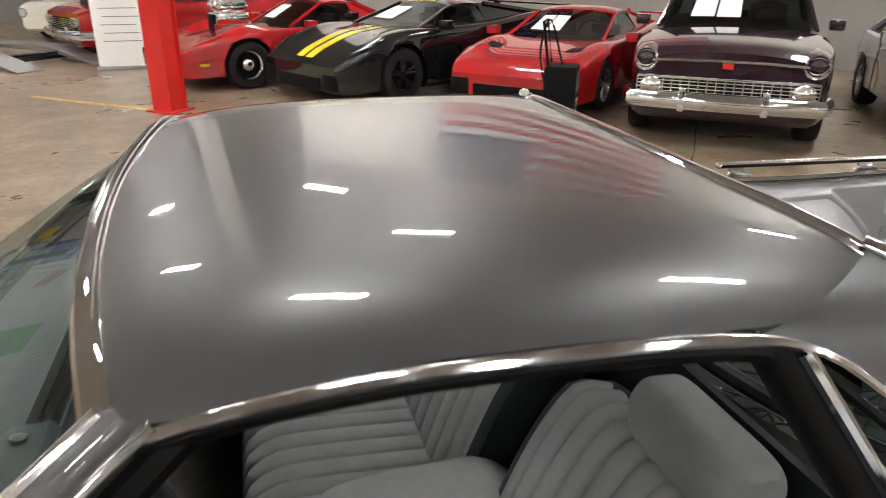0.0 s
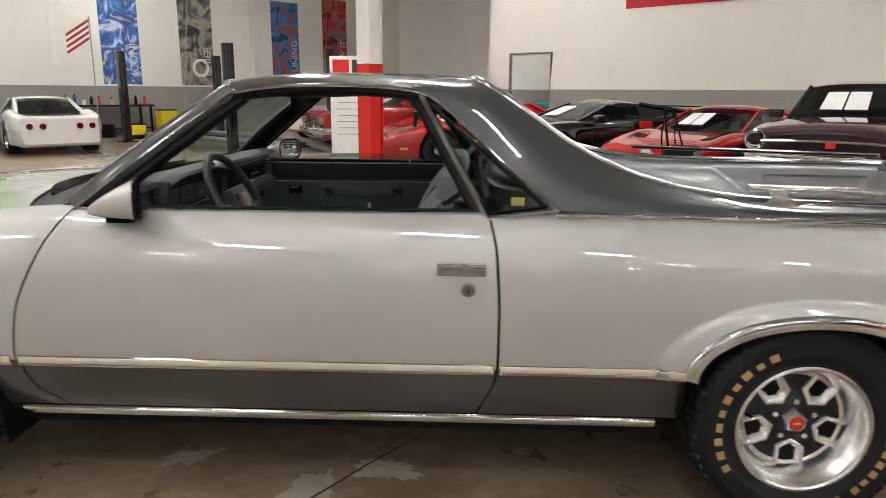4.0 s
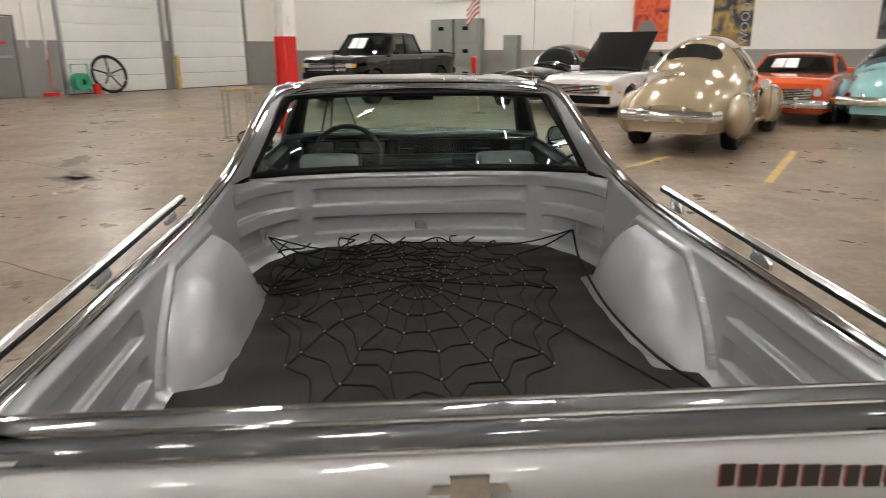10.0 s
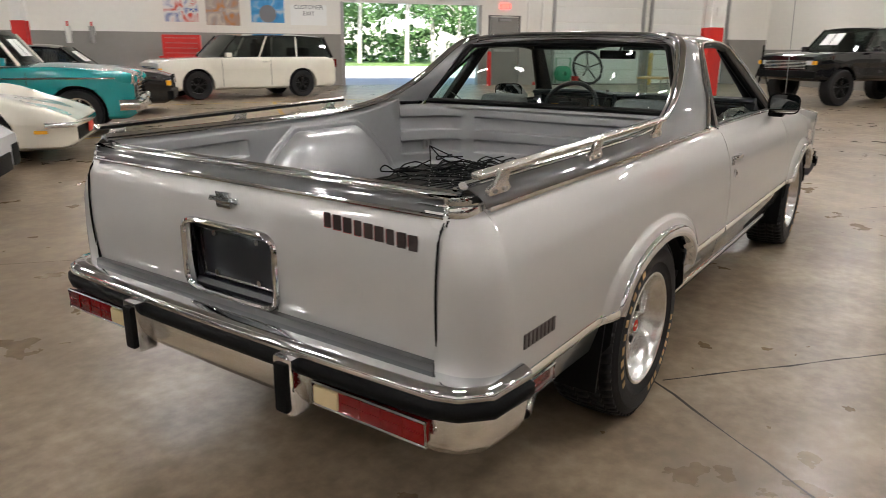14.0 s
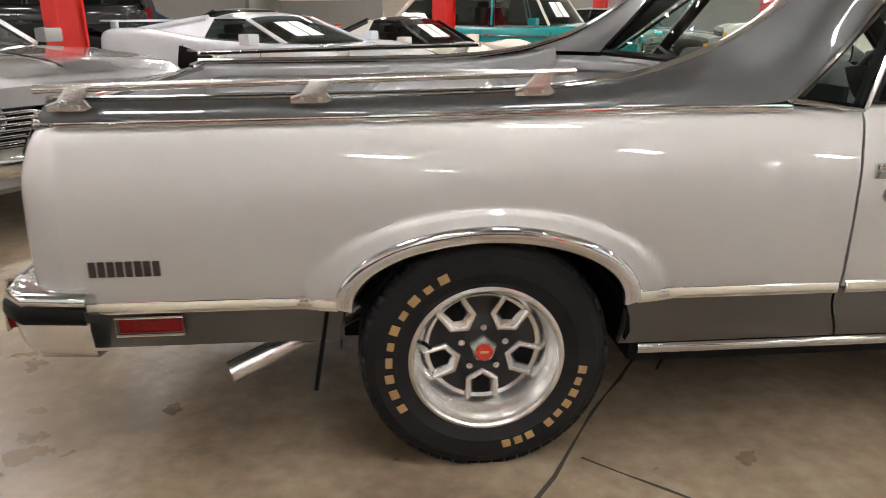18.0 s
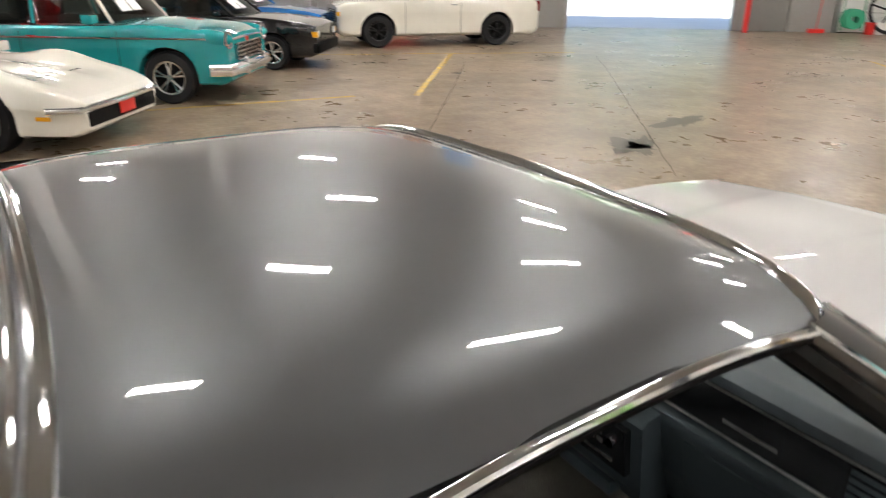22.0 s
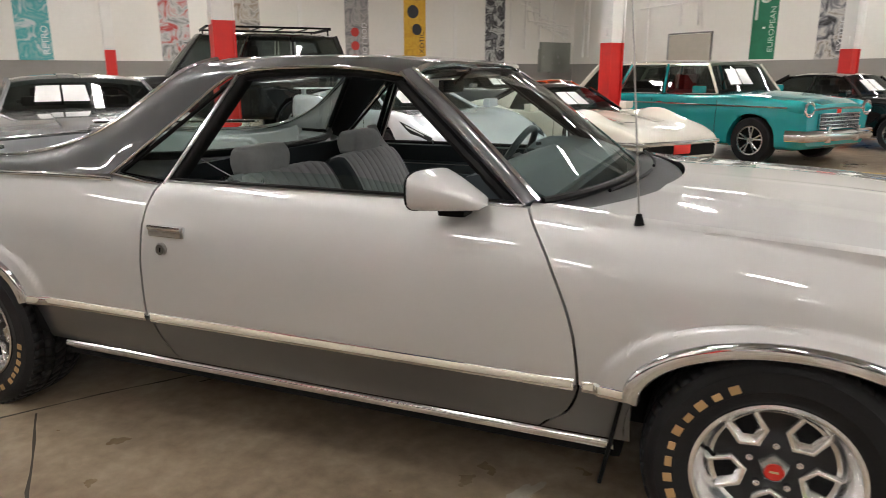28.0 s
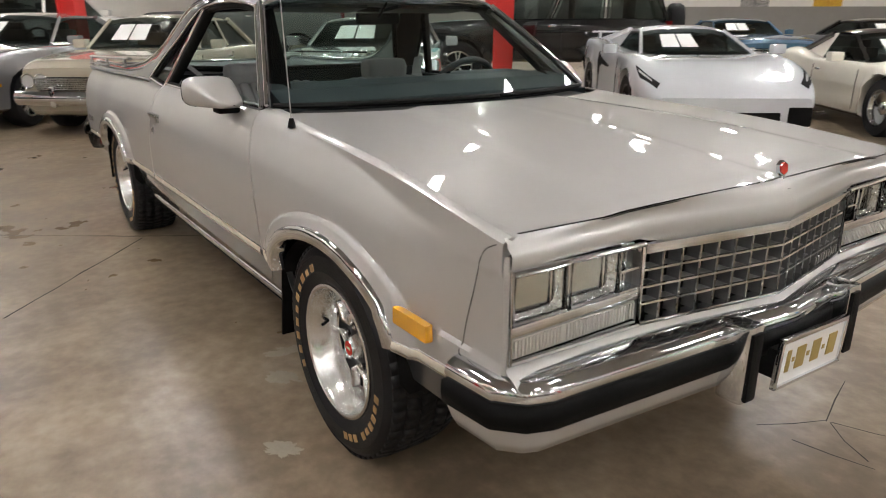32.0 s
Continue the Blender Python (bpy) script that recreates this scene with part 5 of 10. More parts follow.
box(0.95, 0.956, -0.034, 0.022, 0.752, 0.802, 0.003, bm=bm)
part("tie_cleat", bm, STEEL, pickup, "steel tie-down cleat")

# rear window in its inner frame
def gasket_pt(w, t):
    """Rear window surface: w across, t up."""
    base = Vector((0.965 - 0.205 * abs(w) ** 2.6, 0.690 * w, 1.030 + 0.014 * abs(w) ** 2))
    top = Vector((1.030 - 0.045 * abs(w) ** 2, 0.545 * w, 1.350 - 0.012 * abs(w) ** 3))
    return base.lerp(top, t)


rows = [[gasket_pt(w, t).to_tuple() for w in xs_even(-0.965, 0.965, 24)] for t in xs_even(0.02, 0.97, 10)]
pane = part("rear_window", grid(rows), GLASS, pickup, "tinted rear window")
pane.visible_shadow = False
ring = [gasket_pt(w, 0.0) for w in xs_even(-1, 1, 30)] + [gasket_pt(1, t) for t in xs_even(0.08, 0.95, 10)] + [gasket_pt(w, 1.0) for w in xs_even(0.97, -0.97, 30)] + [gasket_pt(-1, t) for t in xs_even(0.95, 0.08, 10)]
outer = [g + (g - gasket_pt(0, 0.5)).normalized() * 0.022 + Vector((-0.012, 0, 0.0)) for g in ring[30:-10] + ring[-10:]]
part("rear_window_moulding", tube(path3([g.to_tuple() for g in outer], 90), 0.007, 8, flat=0.8), CHROME, pickup, "bright rear window moulding")
part("rear_window_gasket", tube(ring, 0.016, 8, closed=True), GASKET, pickup, "black window gasket")
for s in (1, -1):
    rows = []
    for k in range(17):
        t = k / 16
        g = gasket_pt(s, t)
        u = Vector(path3([p for p in UPP if p[0] > 0.3], 17)[k])
        u = Vector((u.x, s * (u.y - 0.012), u.z - 0.004))
        rows.append([g.lerp(u, q).to_tuple() for q in (0, 0.15, 0.5, 0.85, 1)])
    part("inner_pillar", grid(rows, flip=s > 0), BEDPAINT, pickup, "silver inner pillar panel")
rows = [[(gasket_pt(w, 1.0) + Vector((0.0, 0, 0.008))).to_tuple(), (1.018 + 0.034 * (1 - abs(w) ** 3), w * 0.58, roof_z(1.03, w * 0.58) - 0.010)] for w in xs_even(-1, 1, 30)]
part("rear_header", grid(rows), BEDPAINT, pickup)
rows = [[(gasket_pt(w, 0) + Vector((0.0, 0, -0.004))).to_tuple(), (gasket_pt(w, 0) + Vector((-0.012, 0, -0.03))).to_tuple()] for w in xs_even(-1, 1, 30)]
part("window_ledge", grid(rows), BEDPAINT, pickup)

# wheels
TYRE_R, RIM_R = 0.342, 0.205
WHEELBLACK = mat("black_wheel_paint", (0.012, 0.012, 0.013), 0.35, vary=0.2, vary_scale=20)
tp = [(RIM_R, -0.112), (0.225, -0.122), (0.268, -0.126), (0.312, -0.118), (0.326, -0.108), (0.333, -0.095), (0.334, 0.0), (0.333, 0.095), (0.326, 0.108), (0.312, 0.118), (0.300, 0.122),
       (0.298, 0.1245), (0.268, 0.1265), (0.248, 0.126), (0.246, 0.124), (0.225, 0.121), (0.214, 0.114), (RIM_R, 0.108)]


def tread(bm, y0, y1, r0, r1, count, turn, share=0.86, skew=0.0):
    """A ring of tread blocks."""
    for k in range(count):
        a = 2 * math.pi * (k + turn) / count
        b = a + 2 * math.pi / count * share
        vs = []
        for y, r_in, r_out, sk in ((y0, r0, r1[0], 0), (y1, r0, r1[1], skew)):
            for r, q in ((r_in, a), (r_out, a), (r_out, b), (r_in, b)):
                vs.append(bm.verts.new((r * math.cos(q + sk), y, r * math.sin(q + sk))))
        for f in ((0, 1, 2, 3), (7, 6, 5, 4), (1, 5, 6, 2), (0, 4, 5, 1), (2, 6, 7, 3)):
            bm.faces.new([vs[n] for n in f])


def wheel_parts(root, loc, s):
    """One wheel: polished dished rim, black centre with five framed windows, tyre with tan raised marks. The outer face looks along +y before mirroring."""
    M = Matrix.Translation(loc) @ (Matrix.Identity(4) if s > 0 else pose(0, 0, 0, 0, 0, 180))

    def put(name, bm, mm, parent, label=""):
        bm.transform(M)
        for v in bm.verts:
            v.co.z = max(v.co.z, 0.002)
        return part(name, bm, mm, parent, label)

    rim = put("wheel", spin([(0.185, -0.10), (0.190, 0.0), (0.200, 0.09), (0.2125, 0.112), (0.2105, 0.119), (0.203, 0.121), (0.197, 0.117), (0.194, 0.106), (0.186, 0.098), (0.174, 0.078), (0.165, 0.056), (0.160, 0.034), (0.150, 0.030)], 56), ALLOY, root, "polished dished alloy wheel with black centre")
    put("tyre", spin(tp, 72), TYRE, rim, "black radial tyre with tan raised marks")
    bm = bmesh.new()
    for y0, y1, r1, turn, skew in ((-0.110, -0.078, (0.334, 0.3405), 0.0, 0.02), (-0.070, -0.030, (0.342, 0.343), 0.5, -0.03), (-0.022, 0.022, (0.343, 0.343), 0.2, 0.04), (0.030, 0.070, (0.343, 0.342), 0.7, -0.03), (0.078, 0.112, (0.3405, 0.333), 0.3, 0.02)):
        tread(bm, y0, y1, 0.325, r1, 56, turn, skew=skew)
    put("tread", bm, TYRE, rim)
    put("centre_disc", spin([(0.0, 0.040), (0.045, 0.040), (0.066, 0.034), (0.085, 0.022), (0.12, 0.018), (0.150, 0.026), (0.161, 0.030)], 48), WHEELBLACK, rim, "black painted wheel centre")
    for k in range(5):
        a0 = radians(270 + 72 * k)
        u, v = Vector((math.cos(a0), 0, math.sin(a0))), Vector((-math.sin(a0), 0, math.cos(a0)))

        def at(r, o, d):
            p = u * r + v * o
            return (p.x, d, p.z)

        outer = [(0.157, 0.048), (0.094, 0.046), (0.064, 0.0), (0.094, -0.046), (0.157, -0.048)]
        inner = [(0.157, 0.034), (0.100, 0.032), (0.081, 0.0), (0.100, -0.032), (0.157, -0.034)]
        hole = [(0.150, 0.024), (0.107, 0.022), (0.094, 0.0), (0.107, -0.022), (0.150, -0.024)]
        rows = [[at(r, o, 0.022) for r, o in outer], [at(r, lerp(0, o, 0.985), 0.046) for r, o in outer], [at(lerp(r, q, 0.5), lerp(o, w, 0.5), 0.050) for (r, o), (q, w) in zip(outer, inner)], [at(r, o, 0.045) for r, o in inner], [at(r, o, 0.026) for r, o in hole]]
        put("window_frame", grid(rows), ALLOY, rim, "bright pentagon window frame")
        bm = bmesh.new()
        bm.faces.new([bm.verts.new(at(r, o, 0.0265)) for r, o in hole])
        put("window_opening", bm, DARKIN, rim)
        a = a0 + radians(36)
        nut = cyl((0.064 * math.cos(a), 0.030, 0.064 * math.sin(a)), (0.064 * math.cos(a), 0.052, 0.064 * math.sin(a)), 0.0095, 6)
        cyl((0.064 * math.cos(a), 0.050, 0.064 * math.sin(a)), (0.064 * math.cos(a), 0.057, 0.064 * math.sin(a)), 0.0075, 10, r2=0.004, bm=nut)
        put("lug_nut", nut, CHROME, rim)
    cap = put("centre_cap", spin([(0.0, 0.072), (0.030, 0.071), (0.037, 0.064), (0.042, 0.038)], 5, m=pose(0, 0, 0, 0, -18, 0)), ALLOY, rim)
    put("cap_ring", spin([(0.022, 0.070), (0.026, 0.075), (0.029, 0.070)], 24), CHROME, cap)
    put("cap_badge", cyl((0, 0.068, 0), (0, 0.0745, 0), 0.0225, 20), REDMARK, cap, "red badge")
    put("cap_bar", box(-0.011, 0.011, 0.0745, 0.0752, -0.003, 0.003), GOLDLET, cap)
    for n, (a, tall) in enumerate([(-30 + 10.4 * k, (0.0115, 0.0115, 0.0115, 0.009, 0.009, 0.0115, 0.009, 0.0115, 0.009, 0.0115)[k]) for k in range(10)] + [(188 + 8.0 * k, (0.0115, 0.009, 0.0115, 0.0115, 0.009, 0.0115)[k]) for k in range(6)] + [(242 + 7.5 * k, 0.0115) for k in range(3)]):
        bm = bmesh.new()
        rr = 0.264 - 0.0115 + tall
        wide = (0.0115, 0.0135, 0.0125, 0.0145)[n % 4] if n < 10 else 0.0115
        box(rr - tall, rr + tall, 0.1255, 0.1285, -wide, wide, 0.0022, bm=bm, m=pose(0, 0, 0, 0, -a, 0))
        put("sidewall_mark", bm, GOLDLET, rim)
    a = radians(10)
    put("valve", cyl((0.168 * math.cos(a), 0.06, 0.168 * math.sin(a)), (0.152 * math.cos(a), 0.088, 0.152 * math.sin(a)), 0.0055, 8), BLACK, rim)
    return rim


for x in AXLES:
    for s in (1, -1):
        wheel_parts(pickup, (x, s * 0.765, 0.330), s)

# aerial
ae = part("aerial_base", cyl((2.588, -0.813, 0.955), (2.585, -0.812, 0.985), 0.014, 14, r2=0.007), BLACK, pickup, "aerial on black base")
part("aerial_mast", cyl((2.585, -0.812, 0.985), (2.50, -0.80, 1.86), 0.0022, 8), STEEL, ae)


# ---- the pickup: cabin ----
def seat_block(profile, y0, y1, pleats, n=132, depth=0.020, rnd=0.16):
    """A cushion: a side profile swept across, pulled in at pleat lines and rounded at the ends."""
    cx, cz = sum(p[0] for p in profile) / len(profile), sum(p[1] for p in profile) / len(profile)
    prof = path3([(x, z, 0) for x, z in profile + profile[:1]], 33)[:-1]
    m = len(prof)
    nrm = []
    for k in range(m):
        d = Vector(prof[(k + 1) % m]) - Vector(prof[k - 1])
        q = Vector((d.y, -d.x)).normalized()
        nrm.append(q if q.dot(Vector((prof[k][0] - cx, prof[k][1] - cz))) > 0 else -q)
    rows = []
    for i in range(n + 1):
        w = -1 + 2 * i / n
        y = lerp(y0, y1, i / n)
        e = (1 - rnd) + rnd * math.sqrt(max(0.0, 1 - abs(w) ** 6))
        g = depth * (abs(math.sin(math.pi * pleats * (w + 1) / 2)) ** 0.35 - 1) if pleats and abs(w) < 0.86 else 0
        rows.append([(cx + (x - cx) * e + g * q.x, y, cz + (z - cz) * e + g * q.y) for (x, z, _), q in zip(prof, nrm)])
    bm = grid(rows, close_v=True)
    bm.faces.new(bm.verts[:32]), bm.faces.new(bm.verts[-32:])
    bmesh.ops.recalc_face_normals(bm, faces=bm.faces[:])
    if pleats:
        # plain dark bolsters at both ends
        for f in bm.faces:
            if abs(f.calc_center_median().y - (y0 + y1) / 2) > 0.455 * (y1 - y0):
                f.material_index = 1
    return bm


BELTWEB = mat("grey_belt_webbing", (0.16, 0.165, 0.165), 0.7, bump=0.1, bump_scale=500, vary=0.06, vary_scale=20)
GLOSSCAP = mat("black_plastic_cap", (0.012, 0.013, 0.014), 0.25, vary=0.1, vary_scale=30)
CUSHION = [(1.24, 0.42), (1.76, 0.40), (1.81, 0.48), (1.79, 0.56), (1.70, 0.605), (1.45, 0.59), (1.25, 0.56)]
BACK = [(1.24, 0.53), (1.37, 0.57), (1.31, 0.75), (1.22, 0.93), (1.16, 0.985), (1.09, 0.965), (1.08, 0.86), (1.13, 0.60)]
for s in (1, -1):
    y0, y1 = (0.10, 0.66) if s > 0 else (-0.66, -0.02)
    cushion = part("seat_cushion", seat_block(CUSHION, y0, y1, 11), (VELOUR, DARKVINYL), pickup, "grey pleated velour seat cushion")
    back = part("seat_back", seat_block(BACK, y0, y1, 11), (VELOUR, DARKVINYL), pickup, "grey pleated velour seat back")
    part("seat_shell", seat_block([(1.22, 0.50), (1.26, 0.56), (1.19, 0.74), (1.13, 0.93), (1.10, 0.972), (1.065, 0.955), (1.07, 0.86), (1.12, 0.60)], y0 - 0.004, y1 + 0.004, 0, n=30), DARKVINYL, back, "dark vinyl seat shell")
    yc = 0.40 * s
    rest = part("head_rest", seat_block([(1.06, 0.965), (1.15, 0.965), (1.165, 1.03), (1.13, 1.078), (1.07, 1.074), (1.045, 1.02)], yc - 0.130, yc + 0.130, 0, n=30, rnd=0.3), VELOUR, back, "grey velour head rest")
    for d in (-0.05, 0.05):
        part("head_rest_post", cyl((1.11, yc + d, 0.93), (1.11, yc + d, 1.02), 0.007, 8), CHROME, rest)
    belt = [(1.02, 0.700, 1.075), (1.09, 0.640, 1.010), (1.155, 0.600, 0.958), (1.21, 0.585, 0.885), (1.26, 0.610, 0.780), (1.30, 0.650, 0.660)]
    rows = []
    for x, y, z in path3(belt, 24):
        rows.append([(x - 0.014, s * (y - 0.022), z - 0.004), (x, s * y, z + 0.002), (x + 0.014, s * (y + 0.022), z + 0.003)])
    part("belt_strap", solid(grid(rows), 0.003), BELTWEB, pickup, "grey seat belt")
    part("belt_guide", box(1.125, 1.175, s * 0.600 - 0.036, s * 0.600 + 0.036, 0.950, 0.975, 0.006, m=Matrix.Translation((1.15, 0, 0.96)) @ pose(0, 0, 0, 0, 45, 0) @ Matrix.Translation((-1.15, 0, -0.96))), BELTWEB, pickup)
    part("belt_buckle", box(1.180, 1.215, s * 0.588 - 0.024, s * 0.588 + 0.024, 0.888, 0.930, 0.006, m=Matrix.Translation((1.2, 0, 0.91)) @ pose(0, 0, 0, 0, 20, 0) @ Matrix.Translation((-1.2, 0, -0.91))), CHROME, pickup, "chrome belt buckle")
    # door inner panel
    sd = doors[s]
    bm = box(1.02, 2.28, s * 0.745 - 0.012, s * 0.745 + 0.012, 0.40, 0.972, 0.008)
    panel = part("door_card", bm, VINYL, sd, "blue-grey vinyl door card")
    part("door_card_cap", box(1.02, 2.26, s * 0.752 - 0.035, s * 0.752 + 0.035, 0.895, 0.978, 0.014), DARKVINYL, panel)
    part("arm_rest", prism([(1.12, 0.58), (2.20, 0.58), (2.20, 0.685), (1.93, 0.690), (1.86, 0.715), (1.30, 0.715), (1.14, 0.680)], s * 0.705 - 0.042, s * 0.705 + 0.042, "y", 0.014), VINYL, panel, "padded arm rest ledge")
    part("door_card_trim", tube([(x, s * 0.7315, 0.880) for x in (1.05, 2.22)], 0.003, 6), STEEL, panel)
    part("lower_trim", tube([(x, s * 0.7315, 0.535) for x in (1.05, 2.22)], 0.003, 6), STEEL, panel)
    part("pull_strap", tube([(1.445 + 0.32 * t, s * (0.722 - 0.016 * math.sin(math.pi * t)), 0.832 - 0.010 * math.sin(math.pi * t)) for t in xs_even(0, 1, 10)], 0.009, 8, flat=1.6), VINYL, panel)
    for x in (1.435, 1.775):
        plate = part("strap_plate", box(x - 0.032, x + 0.032, s * 0.728 - 0.008, s * 0.728 + 0.008, 0.815, 0.850, 0.003), GLOSSCAP, panel, "black strap end with chrome edge")
        part("plate_edge", tube([(x + i * 0.031, s * 0.7195, 0.8325 + j * 0.0165) for i, j in ((-1, -1), (1, -1), (1, 1), (-1, 1))], 0.0018, 5, closed=True), CHROME, plate)
    switch = part("window_switch", box(1.865, 1.925, s * 0.662 - 0.004, s * 0.662 + 0.004, 0.605, 0.648, 0.002), CHROME, panel)
    part("switch_key", box(1.878, 1.912, s * 0.657 - 0.004, s * 0.657 + 0.004, 0.614, 0.640, 0.002), GLOSSCAP, switch)
    part("inner_handle", box(1.780, 1.850, s * 0.655 - 0.010, s * 0.655 + 0.010, 0.622, 0.646, 0.006), CHROME, panel, "chrome inner door handle")
    part("handle_plate", box(1.93, 2.00, s * 0.730 - 0.005, s * 0.730 + 0.005, 0.815, 0.858, 0.003), GLOSSCAP, panel)
    part("mirror_lever", box(1.945, 1.985, s * 0.722 - 0.008, s * 0.722 + 0.008, 0.845, 0.856, 0.003), CHROME, panel)
    part("lock_knob", cyl((1.359, s * 0.748, 0.972), (1.359, s * 0.742, 1.002), 0.005, 10), CHROME, panel, "chrome lock knob")
    part("kick_panel", box(2.20, 2.34, s * 0.735 - 0.01, s * 0.735 + 0.01, 0.36, 0.96), DARKVINYL, pickup)
    part("pillar_lining", grid([[(0.80, s * 0.79, 0.985), (1.0, s * 0.775, 0.96)], [(0.80, s * 0.77, 0.6), (1.0, s * 0.76, 0.5)]]), DARKVINYL, pickup)
bm = seat_block([(1.30, 0.60), (1.58, 0.59), (1.655, 0.615), (1.672, 0.665), (1.640, 0.712), (1.56, 0.728), (1.32, 0.735), (1.24, 0.68)], -0.02, 0.19, 0, n=60, rnd=0.22)
for f in bm.faces:
    if abs(f.normal.y) > 0.75:
        f.material_index = 1
part("arm_rest_middle", bm, (VELOUR, VINYL), pickup, "folded-down velour centre arm rest with vinyl sides")
part("cab_rear_panel", box(0.985, 1.0, -0.72, 0.72, 0.38, 1.022), DARKVINYL, pickup)
part("cab_floor", box(1.0, 2.36, -0.74, 0.74, 0.34, 0.372), CARPET, pickup, "worn grey carpet")
part("tunnel", seat_block([(1.0, 0.36), (2.3, 0.36), (2.3, 0.50), (1.9, 0.47), (1.0, 0.42)], -0.16, 0.16, 0, rnd=0.35), CARPET, pickup)
part("firewall", box(2.33, 2.36, -0.76, 0.76, 0.34, 0.985), DARKVINYL, pickup)

DASHP = [(2.33, 0.998), (2.22, 1.040), (2.12, 1.056), (2.075, 1.046), (2.066, 1.030), (2.095, 1.020), (2.100, 0.925), (2.070, 0.905), (2.068, 0.890), (2.10, 0.76), (2.14, 0.66), (2.33, 0.62)]
DASHVINYL = mat("blue_grey_dash_vinyl", (0.040, 0.051, 0.056), 0.45, spec=0.3, bump=0.05, bump_scale=160, vary=0.08, vary_scale=8)
GLOSSY = mat("glossy_black_panel", (0.010, 0.011, 0.012), 0.16, vary=0.1, vary_scale=20)
dash = part("dashboard", prism(DASHP, -0.735, 0.735, "y", 0.007), DASHVINYL, pickup, "blue-grey padded dashboard")
part("passenger_panel", box(2.082, 2.104, -0.680, 0.085, 0.930, 1.014, 0.004), GLOSSY, dash, "black glossy dash panel")
part("instrument_panel", box(2.090, 2.106, 0.12, 0.66, 0.926, 1.016, 0.004), GLOSSY, dash, "black instrument panel")
for y0, y1 in ((-0.685, 0.090), (0.115, 0.668)):
    part("panel_trim", tube([(2.080, y, z) for y, z in ((y0, 0.927), (y1, 0.927), (y1, 1.017), (y0, 1.017))], 0.0028, 6, closed=True), STEEL, dash)
# hood over the instruments, open towards the driver
rows = []
for k in range(13):
    y = lerp(0.125, 0.650, k / 12)
    e = 0.016 * max(0.0, abs(k - 6) / 6 - 0.6) / 0.4
    rows.append([(2.14, y, 1.050 - e), (2.09, y, 1.066 - e), (2.035, y, 1.064 - e), (2.024, y, 1.054 - e), (2.030, y, 1.044 - e), (2.10, y, 1.030 - e)])
bm = grid(rows, close_v=True)
bmesh.ops.recalc_face_normals(bm, faces=bm.faces[:])
part("cluster_hood", bm, DASHVINYL, dash, "padded hood over the instruments")
for y in (0.125, 0.650):
    part("hood_cheek", prism([(2.10, 0.915), (2.050, 0.925), (2.034, 1.046), (2.10, 1.046)], y - 0.008, y + 0.008, "y", 0.004), DASHVINYL, dash)
for y, w in ((0.235, 0.075), (0.385, 0.060), (0.535, 0.075)):
    part("gauge", box(2.086, 2.091, y - w, y + w, 0.938, 1.004, 0.003), INK, dash)
    part("gauge_needle", box(2.084, 2.086, y - 0.004, y + w * 0.7, 0.960, 0.963), AMBER, dash)
for k in range(5):
    part("vent_slat", box(2.076, 2.084, -0.665, -0.590, 0.938 + 0.015 * k, 0.945 + 0.015 * k, 0.001), DASHVINYL, dash)
    part("vent_slat", box(2.076, 2.084, -0.010, 0.070, 0.938 + 0.015 * k, 0.945 + 0.015 * k, 0.001), DASHVINYL, dash)
part("panel_badge", box(2.080, 2.083, -0.47, -0.36, 0.954, 0.961), STEEL, dash, "thin bright badge bar")
radio = part("radio_console", prism([(2.10, 0.905), (2.030, 0.895), (2.018, 0.880), (2.040, 0.70), (2.08, 0.64), (2.14, 0.64)], -0.235, 0.075, "y", 0.010), DASHVINYL, dash, "centre console with radio")
lean = Matrix.Translation((2.022, -0.08, 0.80)) @ pose(0, 0, 0, 0, -7, 0)
part("radio_face", box(-0.010, 0.012, -0.125, 0.125, -0.058, 0.062, 0.004, m=lean), GLOSSY, radio, "black radio and heater panel")
part("radio_slot", box(-0.013, -0.008, -0.060, 0.060, 0.018, 0.042, 0.002, m=lean), STEEL, radio)
for y in (-0.095, 0.095):
    own = cyl((-0.012, y, 0.030), (-0.030, y, 0.030), 0.013, 14)
    own.transform(lean)
    part("radio_knob", own, CHROME, radio)
for k in range(6):
    part("radio_button", box(-0.014, -0.008, -0.062 + 0.022 * k, -0.046 + 0.022 * k, -0.004, 0.006, 0.001, m=lean), STEEL, radio)
part("heater_slider", box(-0.014, -0.008, -0.090, 0.090, -0.036, -0.032, m=lean), STEEL, radio)
part("glove_box", box(2.078, 2.110, -0.660, -0.290, 0.745, 0.875, 0.006, m=Matrix.Translation((2.09, 0, 0.81)) @ pose(0, 0, 0, 0, -12, 0) @ Matrix.Translation((-2.085, 0, -0.81))), DASHVINYL, dash)
part("glove_box_lock", cyl((2.085, -0.49, 0.850), (2.066, -0.49, 0.846), 0.014, 14), GLOSSY, dash)
part("ash_tray", box(2.030, 2.08, -0.16, 0.0, 0.655, 0.690, 0.005), DASHVINYL, radio)

